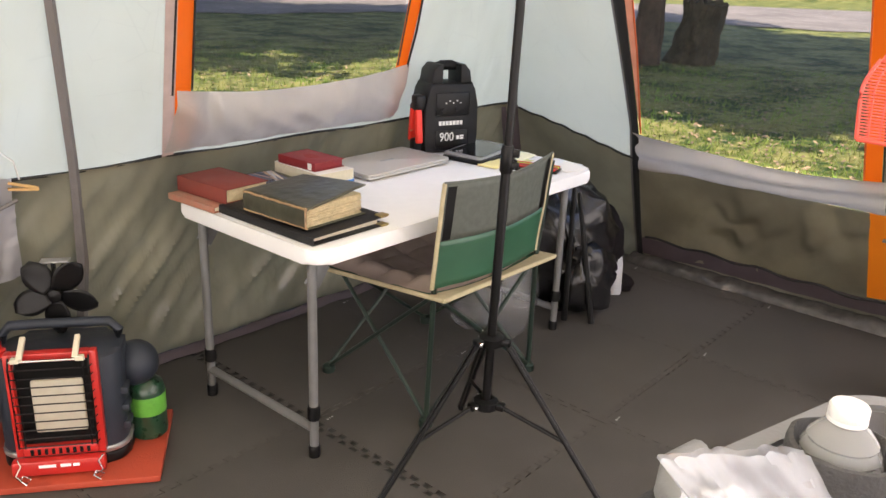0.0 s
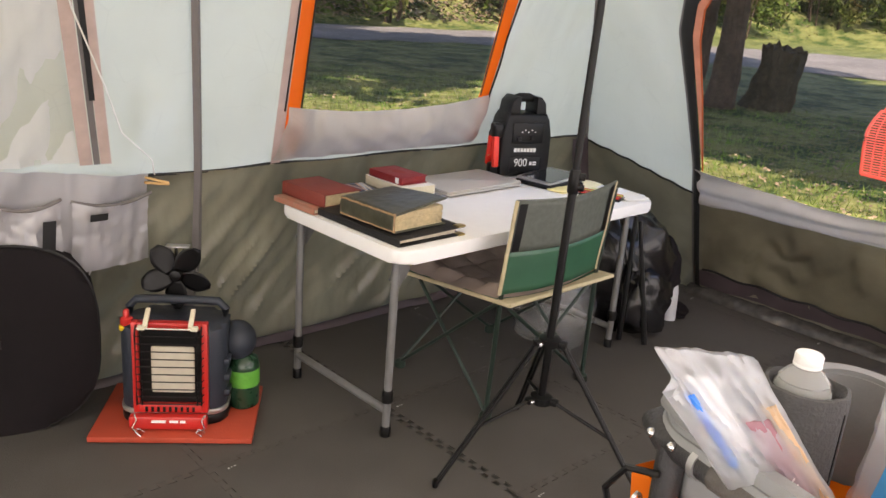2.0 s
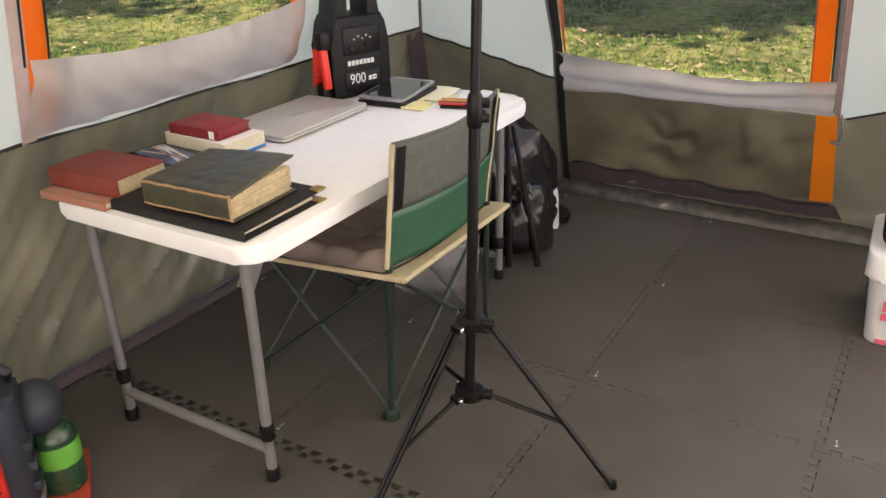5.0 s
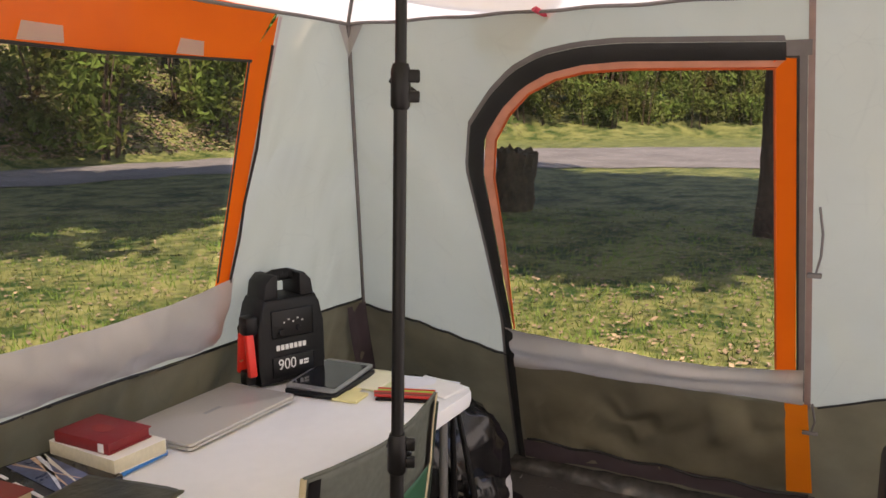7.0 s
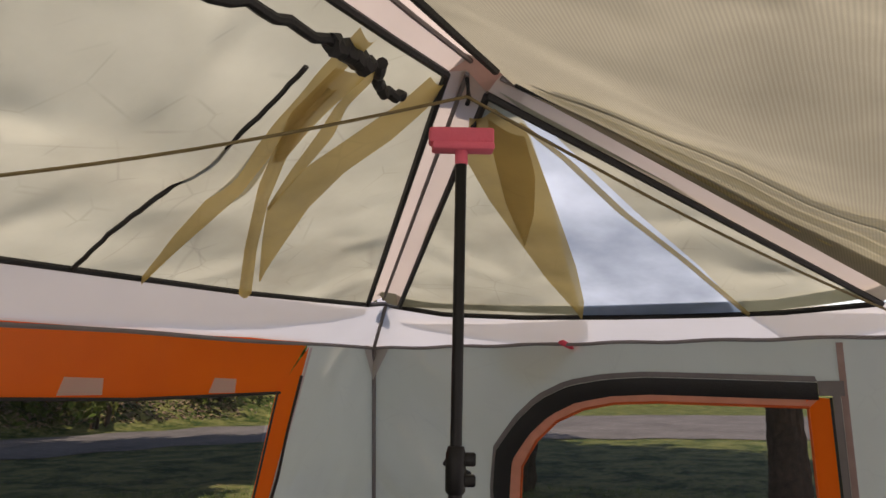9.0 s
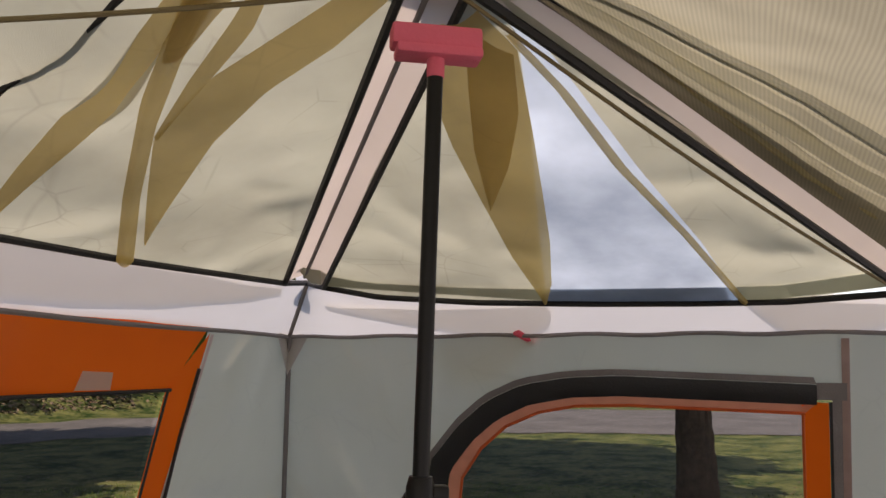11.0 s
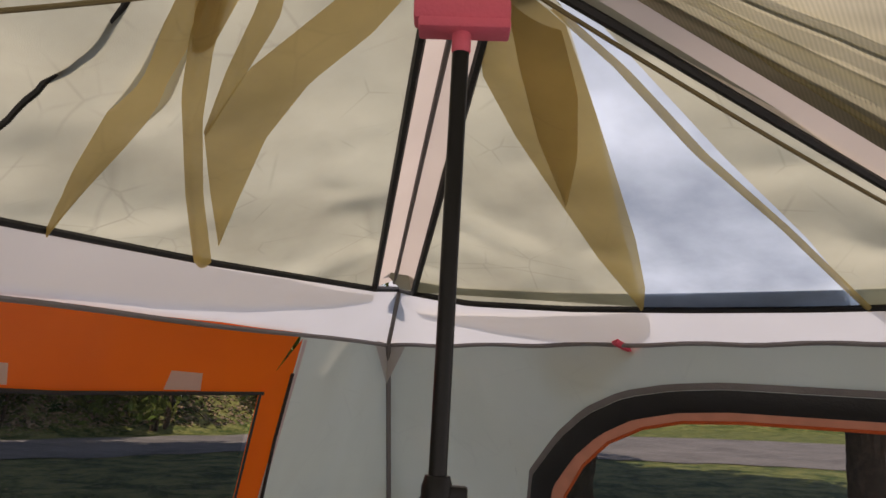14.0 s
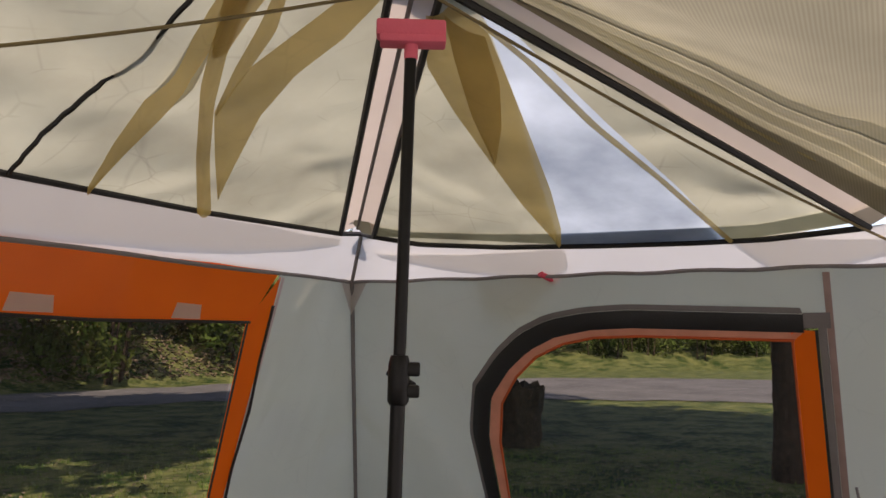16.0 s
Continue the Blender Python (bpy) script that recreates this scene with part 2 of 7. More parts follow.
# blue-grey mottling puts blurred leaf shadows into the cloth colour
CLEAR = cloth("white roof cloth with leaf shade", (0.51, 0.62, 0.74), 0.62, 0.04, 3.4, wrinkle=0.2, mottle=(0.17, 0.225, 0.30))
ORANGE = cloth("orange window binding", (1.0, 0.135, 0.008), 0.92, 0.08, 5.0, 0.03, wrinkle=0.5)
PINKTAPE = cloth("faded pink seam tape", (0.56, 0.42, 0.37), 0.3, 0.1, 20.0, wrinkle=0.4)
SALMON = cloth("salmon seam tape", (0.66, 0.27, 0.17), 0.3, 0.1, 20.0, wrinkle=0.4)
TAPE = cloth("pale pink seam tape", (0.57, 0.51, 0.46), 0.45, 0.06, 6.0, wrinkle=0.4)
GREY = cloth("grey nylon flap", (0.46, 0.42, 0.385), 0.35, 0.10, 5.0, 0.06, wrinkle=1.0, deep=0.05, lines=0.05)
BLACK_TAPE = mat("black tape", (0.012, 0.012, 0.013), 0.6, bump=0.3, vary=0.4)
GREY_TAPE = mat("grey seam tape", (0.16, 0.145, 0.14), 0.7, bump=0.3)
PURPLE = cloth("purple groundsheet fold", (0.10, 0.075, 0.085), 0.1, 0.2, 8.0, 0.08, wrinkle=0.9)
NET = cloth("dark window net", (0.05, 0.05, 0.05), 0.2, 0.1, 30.0, see=0.70, wrinkle=0.0)
ROOM = cloth("plain tent wall", (0.74, 0.75, 0.74), 0.6, 0.04, 2.5, wrinkle=0.3)

EAVE = 1.638


def door_x(z):
    return 2.165 - 0.585 * z


def left_y(z):
    return 0.9 - 0.2463 * z if z < 0.67 else 0.735 - (z - 0.67) * 0.361


def crease(x, z, k=1.0):
    s = x - 0.5 * z
    return k * max(0.0, min(0.75, (EAVE - z) * 8)) * (0.014 * noise.noise((s * 5, z * 1.4, 3.1)) + 0.006 * noise.noise((s * 13, z * 3, 7.7)) + 0.004 * noise.noise((x * 30, z * 5, 1.7)))


def on_left(x, z, out=0.0, k=1.0):
    return Vector((x, left_y(z) - out + crease(x, z, k), z))


def on_door(y, z, out=0.0, k=1.0):
    return Vector((door_x(z) - out * 0.86 + crease(y + 9, z, k), y, z - out * 0.5))


def four(bm, to, a, b, c, d, nu, nv, out=0.0, k=1.0):
    """A patch on a wall between the corners a, b (below), d, c (above), each given by its place along and its height."""
    a, b, c, d = (Vector(p) for p in (a, b, c, d))
    return sheet(bm, lambda u, v: to(*(a.lerp(b, u).lerp(d.lerp(c, u), v)), out, k), nu, nv)


def line_on(to, pts, out):
    return [to(p, q, out, 0.3) for p, q in pts]


# window wall (y side)
BND = 0.712
wall = thing("wall_left", "pale tent wall with olive lower band and a window", "tent wall", kind="structure")
bm = bmesh.new()


def olive_left(u, v):
    """Slack cloth in slanting folds that gather towards the foot."""
    z = BND * v
    x = -3.2 + (door_x(z) + 3.2) * u
    w = x - 0.8 * z + 0.10 * noise.noise((x * 2.2, z * 1.6, 0))
    f = abs(math.sin(w * 13))
    g = abs(math.sin(w * 34 + 1.5 * math.sin(3 * z)))
    h = abs(math.sin(w * 81 + 3 * noise.noise((x * 3, z * 3, 6))))
    slack = (1 - v) ** 0.6 * min(1, v * 4) * max(0.2, 0.75 + noise.noise((x * 1.3, 0, 1)))
    ruffle = 0.010 * (0.5 + 0.5 * math.sin(x * 75 + 3 * noise.noise((x * 4, z, 5)))) * max(0, 1 - abs(v - 0.86) * 6) * max(0, min(1, (x - 0.1) * 3))
    k = (0.045 * f + 0.026 * g + 0.008 * h) * slack + ruffle
    return Vector((x, left_y(z) + crease(x, z, 1.6) + k - 0.012, z))


sheet(bm, olive_left, 640, 40)
part("lower_band", bm, OLIVE, wall, "olive nylon lower band")
bm = bmesh.new()
four(bm, on_left, (-3.2, BND), (0.03, BND), (-0.045, EAVE), (-3.2, EAVE), 90, 20)
four(bm, on_left, (0.955, BND), (door_x(BND), BND), (door_x(EAVE), EAVE), (0.905, EAVE), 30, 24)
four(bm, on_left, (0.03, BND), (0.955, BND), (0.955, 0.75), (0.028, 0.75), 30, 2)
part("upper_band", bm, WALL, wall)
win = thing("window_1", "tent window with orange binding and dark net", "window", kind="structure")
bm = bmesh.new()
ribbon(bm, line_on(on_left, [(0.05, 0.75), (0.035, 0.91), (-0.045, 1.632)], 0.006), line_on(on_left, [(0.10, 0.75), (0.088, 0.91), (0.015, 1.52)], 0.006), 16)
part("binding_left", bm, ORANGE, win)
bm = bmesh.new()
ribbon(bm, line_on(on_left, [(0.905, 0.75), (0.906, 0.93), (0.833, 1.52)], 0.006), line_on(on_left, [(0.957, 0.75), (0.957, 0.92), (0.905, 1.632)], 0.007), 16)
part("binding_right", bm, ORANGE, win)
bm = bmesh.new()
ribbon(bm, line_on(on_left, [(-0.02, 1.52), (0.4, 1.512), (0.84, 1.52)], 0.008), line_on(on_left, [(-0.055, 1.652), (0.9, 1.652)], 0.006), 24)
part("binding_top", bm, ORANGE, win)
for xa, xb in ((0.215, 0.312), (0.591, 0.675)):
    bm = bmesh.new()
    four(bm, on_left, (xa, 1.520), (xb, 1.520), (xb - 0.008, 1.551), (xa + 0.004, 1.553), 4, 2, 0.016, 0.3)
    part("patch", bm, TAPE, win, "pale stitched patch")
bm = bmesh.new()
four(bm, on_left, (0.085, 0.76), (0.91, 0.76), (0.835, 1.525), (0.012, 1.525), 12, 8, -0.004, 0.5)
part("net", bm, NET, win)
bm = bmesh.new()


def flap(u, v):
    x = 0.030 + 0.927 * u + 0.02 * (v - 0.5)
    z = 0.728 + (0.185 - 0.035 * 4 * u * (1 - u) + 0.02 * u) * v
    return on_left(x, z, 0.016 + 0.030 * math.sin(math.pi * v) * (0.4 + math.sin(math.pi * u)) + 0.008 * noise.noise((x * 6, v * 2, 0)) + 0.006 * math.sin((x + 0.25 * v) * 40 + 4 * noise.noise((x * 3, v, 2))) * (1 - 0.6 * v))


sheet(bm, flap, 110, 14)
part("storm_flap", bm, GREY, win, "grey nylon flap sagging below the net")
for pts, r in (([(0.015, 1.52), (0.088, 0.91)], 0.003), ([(0.833, 1.52), (0.906, 0.93)], 0.003), ([(-0.02, 1.518), (0.4, 1.510), (0.84, 1.518)], 0.004), ([(0.957, 0.92), (0.955, 1.05), (0.938, 1.15), (0.935, 1.3), (0.917, 1.42), (0.905, 1.56)], 0.004), ([(0.028, 0.9), (-0.04, 1.6)], 0.003)):
    bm = bmesh.new()
    tube(bm, line_on(on_left, pts, 0.012), r, 6)
    part("piping", bm, BLACK_TAPE, win, "black piping")
bm = bmesh.new()
ribbon(bm, line_on(on_left, [(0.022, BND), (-0.075, 1.632)], 0.008), line_on(on_left, [(0.06, BND), (-0.04, 1.632)], 0.008), 12)
part("seam_tape", bm, PINKTAPE, win)
bm = bmesh.new()
ribbon(bm, line_on(on_left, [(0.957, 0.73), (0.957, 0.93), (0.91, 1.63)], 0.007), line_on(on_left, [(0.972, 0.73), (0.968, 0.93), (0.922, 1.63)], 0.005), 12)
part("seam_tape", bm, PINKTAPE, win)

# black line where the pale cloth meets the olive, and the pole sleeve
bm = bmesh.new()
tube(bm, [on_left(-3.2 + (door_x(BND) + 3.2) * k / 60, BND + 0.003 * math.sin(k), 0.006) for k in range(61)], 0.0045, 6)
part("piping", bm, BLACK_TAPE, wall)
bm = bmesh.new()
ribbon(bm, line_on(on_left, [(-0.225, 0.0), (-0.225, 0.42), (-0.25, BND), (-0.352, 1.265), (-0.42, EAVE)], 0.008), line_on(on_left, [(-0.19, 0.0), (-0.19, 0.42), (-0.222, BND), (-0.325, 1.265), (-0.40, EAVE)], 0.008), 20, (0, -0.012, 0))
part("pole_sleeve", bm, GREY_TAPE, wall, "dark grey pole sleeve")
# zip-up panel at the near end
zipd = thing("door_2", "pale zipped tent door panel with pink stitching", "door", kind="structure")
bm = bmesh.new()
four(bm, on_left, (-1.7, 0.75), (-0.60, 0.775), (-0.77, 1.62), (-1.7, 1.62), 50, 40, 0.014, 4.0)
part("panel", bm, cloth("creased pale door cloth", (0.74, 0.72, 0.69), 0.5, 0.05, 2.5, 0.02, wrinkle=0.9), zipd)
for xa, w, m in ((-0.60, 0.035, PINKTAPE), (-0.562, 0.018, GREY_TAPE), (-0.543, 0.03, PINKTAPE)):
    bm = bmesh.new()
    ribbon(bm, line_on(on_left, [(xa, 0.765), (xa - 0.17, 1.62)], 0.014), line_on(on_left, [(xa + w, 0.765), (xa + w - 0.17, 1.62)], 0.014), 14)
    part("zip_tape", bm, m, zipd)
bm = bmesh.new()
ribbon(bm, line_on(on_left, [(-0.592, 0.955), (-0.722, 1.62)], 0.019), line_on(on_left, [(-0.577, 0.955), (-0.706, 1.62)], 0.019), 10)
part("zip", bm, BLACK_TAPE, zipd)

# door wall (x side)
wall = thing("wall_door", "pale tent wall with a curved net door", "tent wall", kind="structure")
BD = [(left_y(0.69), 0.69), (0.529, 0.645), (0.16, 0.542), (-0.3, 0.51), (-0.839, 0.51), (-1.02, 0.579), (-1.37, 0.69)]
TOPC = [(0.117, 1.236), (0.075, 1.36), (-0.012, 1.446), (-0.09, 1.503), (-0.179, 1.540), (-0.28, 1.556), (-0.386, 1.561), (-0.80, 1.548)]


def bound(y):
    for (a, za), (b, zb) in zip(BD, BD[1:]):
        if y >= b:
            return za + (zb - za) * (a - y) / (a - b)
    return BD[-1][1]


def top_of(y):
    for (a, za), (b, zb) in zip(TOPC, TOPC[1:]):
        if y >= b:
            return za + (zb - za) * (a - y) / (a - b)
    return TOPC[-1][1]


def right_y(z):
    return -1.55 + 0.3175 * z


def olive_door(u, v):
    y = left_y(0.35) + (right_y(0.35) - left_y(0.35)) * u
    z = bound(y) * v
    y = left_y(z) + (right_y(z) - left_y(z)) * u
    w = y + 0.5 * z + 0.08 * noise.noise((y * 3, z * 2, 4))
    return on_door(y, bound(y) * v, 0.006 * math.sin(w * 26) * math.sin(math.pi * v), 1.1)


bm = bmesh.new()
sheet(bm, olive_door, 90, 16)
part("lower_band", bm, OLIVE, wall, "olive nylon lower band")
bm = bmesh.new()
YL, YR = 0.14, -0.80


def pale_left(u, v):
    z0 = bound(left_y(0.69) + (YL - left_y(0.69)) * u)
    z = z0 + (EAVE - z0) * v
    yr = YL - 0.04 * max(0, (z - 0.7)) / 0.55 if z < 1.236 else 0.117
    return on_door(left_y(z) + (yr - left_y(z)) * u, z)


sheet(bm, pale_left, 26, 24)


def pale_top(u, v):
    y = 0.117 + (YR - 0.117) * u
    z0 = top_of(y) - 0.008
    return on_door(y, z0 + (EAVE - z0) * v)


sheet(bm, pale_top, 60, 8)


def pale_right(u, v):
    z0 = bound(YR + (right_y(0.6) - YR) * u)
    z = z0 + (EAVE - z0) * v
    return on_door(YR + (right_y(z) - YR) * u, z)


sheet(bm, pale_right, 20, 24)
part("upper_band", bm, WALL, wall)
bm = bmesh.new()
tube(bm, [on_door(left_y(0.69) + (0.15 - left_y(0.69)) * k / 20, bound(left_y(0.69) + (0.15 - left_y(0.69)) * k / 20) + 0.004 * math.sin(k * 1.7), 0.006) for k in range(21)], 0.0045, 6)
tube(bm, [on_door(-0.85 - 0.5 * k / 14, bound(-0.85 - 0.5 * k / 14), 0.006) for k in range(15)], 0.0035, 6)
part("piping", bm, BLACK_TAPE, wall)

# the door itself
door = thing("door_1", "closed net tent door with orange binding and zip", "door", kind="structure")
OUT = [(0.235, 0.04), (0.215, 0.20), (0.17, 0.52), (0.14, 0.69), (0.125, 1.0), (0.117, 1.236), (0.075, 1.36), (-0.012, 1.446), (-0.09, 1.503), (-0.179, 1.540), (-0.28, 1.556), (-0.386, 1.561), (-0.762, 1.548)]
MID = [(0.205, 0.04), (0.185, 0.20), (0.137, 0.52), (0.108, 0.69), (0.085, 1.0), (0.070, 1.22), (0.033, 1.335), (-0.04, 1.412), (-0.11, 1.464), (-0.19, 1.499), (-0.285, 1.516), (-0.386, 1.521), (-0.762, 1.511)]
INN = [(0.105, 0.67), (0.058, 1.0), (0.038, 1.21), (0.004, 1.32), (-0.057, 1.393), (-0.125, 1.446), (-0.206, 1.480), (-0.29, 1.496), (-0.406, 1.500), (-0.741, 1.492)]


def zip_edge(pts, d):
    return [(p + d * (1 if q < 1.3 else 0.4), q + (0 if q < 1.3 else d)) for p, q in pts]


bm = bmesh.new()
ribbon(bm, line_on(on_door, OUT, 0.012), line_on(on_door, MID, 0.016), 70, (-0.008, 0, 0))
part("zip_flap", bm, BLACK_TAPE, door, "black zip flap")
bm = bmesh.new()
ribbon(bm, line_on(on_door, zip_edge(OUT, 0.012), 0.008), line_on(on_door, OUT, 0.010), 70)
part("zip_tape", bm, GREY_TAPE, door)
bm = bmesh.new()
ribbon(bm, line_on(on_door, MID[3:], 0.010), line_on(on_door, INN, 0.010), 60)
part("binding_curved", bm, SALMON, door, "salmon binding")
bm = bmesh.new()
tube(bm, line_on(on_door, INN, 0.012), 0.0035, 6)
tube(bm, line_on(on_door, [(-0.737, 1.492), (-0.733, 0.645)], 0.012), 0.003, 6)
part("piping", bm, mat("dark orange piping", (0.45, 0.07, 0.01), 0.6), door)
bm = bmesh.new()
ribbon(bm, line_on(on_door, [(-0.735, 1.515), (-0.733, 0.62)], 0.010), line_on(on_door, [(-0.783, 1.512), (-0.788, 0.62)], 0.010), 24)
part("binding_right", bm, ORANGE, door)
bm = bmesh.new()
ribbon(bm, line_on(on_door, [(-0.757, 0.53), (-0.762, 0.14)], 0.012), line_on(on_door, [(-0.822, 0.525), (-0.842, 0.15)], 0.012), 12)
part("binding_foot", bm, cloth("doubled orange binding", (1.0, 0.25, 0.02), 0.05, 0.08, 5.0, 0.03, wrinkle=0.5), door)
bm = bmesh.new()
ribbon(bm, line_on(on_door, [(-0.783, 1.515), (-0.790, 0.60)], 0.012), line_on(on_door, [(-0.789, 1.515), (-0.796, 0.60)], 0.012), 24)
part("zip", bm, BLACK_TAPE, door)
bm = bmesh.new()
ribbon(bm, line_on(on_door, [(-0.789, 1.55), (-0.796, 0.53)], 0.009), line_on(on_door, [(-0.806, 1.55), (-0.812, 0.53)], 0.009), 24)
ribbon(bm, line_on(on_door, [(-0.762, 1.551), (-0.815, 1.551)], 0.011), line_on(on_door, [(-0.762, 1.518), (-0.815, 1.518)], 0.011), 4)
part("zip_tape", bm, GREY_TAPE, door)
bm = bmesh.new()
ribbon(bm, line_on(on_door, [(-0.806, 1.63), (-0.812, 0.50)], 0.004), line_on(on_door, [(-0.820, 1.63), (-0.830, 0.50)], 0.004), 24)
part("seam_tape", bm, cloth("mauve seam tape", (0.36, 0.25, 0.22), 0.3, 0.1, 20.0), door)
bm = bmesh.new()
four(bm, on_door, (0.11, 0.63), (-0.735, 0.63), (-0.735, 1.23), (0.036, 1.21), 8, 6, -0.003, 0.4)


def net_top(u, v):
    p = along([on_door(a, b) for a, b in INN[2:]], u)
    q = on_door(0.036 + (-0.735 - 0.036) * u, 1.21 + 0.02 * u)
    return q.lerp(p, v) + Vector((0.003, 0, 0.001))


sheet(bm, net_top, 40, 4)
part("net", bm, NET, door)
bm = bmesh.new()


def door_flap(u, v):
    y = 0.135 - 0.945 * u
    z = 0.515 + 0.01 * u + (0.165 - 0.035 * math.sin(math.pi * u) * 1.0 - 0.035 * u) * v
    return on_door(y, z, 0.020 + 0.02 * math.sin(math.pi * v) * math.sin(math.pi * u) + 0.006 * noise.noise((y * 7, v, 0)) + 0.006 * math.sin((v + 0.12 * y) * 13 + 2.5 * noise.noise((y * 2.5, v, 3))))


sheet(bm, door_flap, 80, 20)
part("storm_flap", bm, GREY, door, "grey nylon flap below the net")
bm = bmesh.new()


def door_panel(u, v):
    y = 0.14 + 0.05 * (1 - v) - (0.90 + 0.05 * (1 - v)) * u
    return on_door(y, 0.05 + 0.10 * u * (1 - v) + (0.475 - 0.0 * u) * v * (1 - 0.0) - 0.02 * v * u, 0.010 + 0.006 * noise.noise((y * 9, v * 5, 2)) + 0.007 * math.sin(math.pi * v) * math.sin((y + 0.9 * v * 0.47 + 0.1 * noise.noise((y * 3, v * 2, 8))) * 34))


sheet(bm, door_panel, 40, 16)
part("lower_panel", bm, OLIVE, door, "creased olive nylon lower panel")
bm = bmesh.new()
tube(bm, [on_door(0.17 - 1.0 * k / 30, 0.155 - 0.025 * k / 30 + 0.008 * math.sin(k * 0.9), 0.018) for k in range(31)], 0.005, 6)
part("zip", bm, BLACK_TAPE, door, "black zip across the foot of the door")
bm = bmesh.new()
four(bm, on_door, (0.20, 0.055), (-0.88, 0.07), (-0.85, 0.135), (0.185, 0.15), 30, 4, 0.014, 2.0)
part("hem", bm, PURPLE, door, "purple grey hem")
bm = bmesh.new()
tube(bm, [on_door(-0.84, 1.16, 0.01), on_door(-0.850, 1.10, 0.03), on_door(-0.846, 1.03, 0.02), on_door(-0.835, 0.985, 0.03)], 0.0035, 6)
tube(bm, [on_door(-0.835, 0.53, 0.01), on_door(-0.845, 0.48, 0.03), on_door(-0.835, 0.44, 0.03)], 0.0035, 6)
block(bm, -0.012, 0.012, -0.018, 0.018, -0.006, 0.006, 0.003, Matrix.Translation(on_door(-0.832, 0.98, 0.03)))
block(bm, -0.008, 0.008, -0.025, 0.02, -0.005, 0.005, 0.003, Matrix.Translation(on_door(-0.830, 0.435, 0.03)))
part("zip_pull", bm, GREY_TAPE, door, "grey cord zip pull")

# corner seam, its pole and the purple fold at its foot
bm = bmesh.new()
tube(bm, [Vector((door_x(z), left_y(z), z)) + Vector((-0.012, -0.012, 0)) for z in [EAVE * k / 14 for k in range(15)]], 0.006, 8)
part("corner_seam", bm, GREY_TAPE, wall, "grey corner seam")
bm = bmesh.new()
sheet(bm, lambda u, v: Vector((door_x(0.7 * v), left_y(0.7 * v), 0.7 * v)).lerp(on_left(door_x(0.7 * v) - 0.13, 0.7 * v), u) + Vector((0, -0.012 - 0.01 * math.sin(9 * u), 0)), 10, 8)
part("corner_fold", bm, PURPLE, wall, "purple grey fold in the corner")

# plain walls that close the tent behind the camera
back_wall = thing("wall_right", "plain pale tent wall", "tent wall", kind="structure")
RB = [(2.165, -1.55), (-1.2, -2.65), (-3.2, -2.65)]
RE = [(1.207, -1.03), (-1.2, -2.25), (-3.2, -2.25)]
bm = bmesh.new()
ribbon(bm, [(x, y, 0) for x, y in RB], [(x, y, EAVE) for x, y in RE], 40)
part("panel", bm, ROOM, back_wall)
back_wall = thing("wall_back", "plain pale tent wall", "tent wall", kind="structure")
bm = bmesh.new()
ribbon(bm, [(-3.2, 0.9, 0), (-3.2, -2.65, 0)], [(-3.2, 0.385, EAVE), (-3.2, -2.25, EAVE)], 20)
part("panel", bm, ROOM, back_wall)

# ---- roof ----
roof = thing("ceiling", "cream net tent roof under a tan rain fly", "ceiling", kind="structure")
HUB = Vector((0.28, -0.372, 2.005))
A_E, A_P = Vector((1.207, 0.385, EAVE)), Vector((1.035, 0.235, 1.748))
B_E, B_P = Vector((1.207, -1.03, EAVE)), Vector((1.06, -0.945, 1.703))
L_E, L_P = Vector((-3.2, 0.385, EAVE)), Vector((-3.2, 0.26, 1.725))
R_E, R_P = Vector((-1.2, -2.25, EAVE)), Vector((-1.2, -2.05, 1.73))
HUB2 = Vector((-3.2, -0.5, 1.99))
PIPE_L = [Vector((0.949, 0.236, 1.738)), Vector((0.52, 0.255, 1.728)), Vector((0.116, 0.257, 1.727)), Vector((-1.2, 0.26, 1.725)), L_P]
PIPE_D = [Vector((1.0, 0.175, 1.733)), Vector((1.047, 0.07, 1.714)), Vector((1.081, -0.135, 1.701)), Vector((1.099, -0.361, 1.695)), Vector((1.106, -0.563, 1.692)), Vector((1.106, -0.713, 1.692)), Vector((1.06, -0.90, 1.699))]
RIDGE_L = [Vector((0.257, -0.35, 1.998)), Vector((0.019, -0.343, 1.995)), Vector((-3.2, -0.45, 1.985))]
RIDGE_R = [Vector((0.28, -0.42, 1.998)), Vector((-3.2, -0.56, 1.985))]
HUB_D = Vector((0.335, -0.38, 1.985))


def bag(u, v, k, seed=0.0):
    e = min(1, 6 * min(u, 1 - u, v, 1 - v)) if 0 <= u <= 1 else 1
    return Vector((0, 0, k * (e * noise.noise((u * 9, v * 5, seed)) * 1.3 - 0.8 * math.sin(math.pi * u) * math.sin(math.pi * v))))


def panel(name, low, high, nu, nv, material, k=0.012, seed=0.0, label=""):
    bm = bmesh.new()
    sheet(bm, lambda u, v: along(low, u).lerp(along(high, u), v) + bag(u, v, k, seed), nu, nv)
    return part(name, bm, material, roof, label)


panel("panel_left", PIPE_L, RIDGE_L, 140, 30, ROOF, 0.014, 1)


def on_roof_d(x, y, out=0.0):
    """A place on the door side of the roof."""
    return Vector((x, y, 1.70 + (2.005 - 1.70) / (0.28 - 1.085) * (x - 1.085) + out))


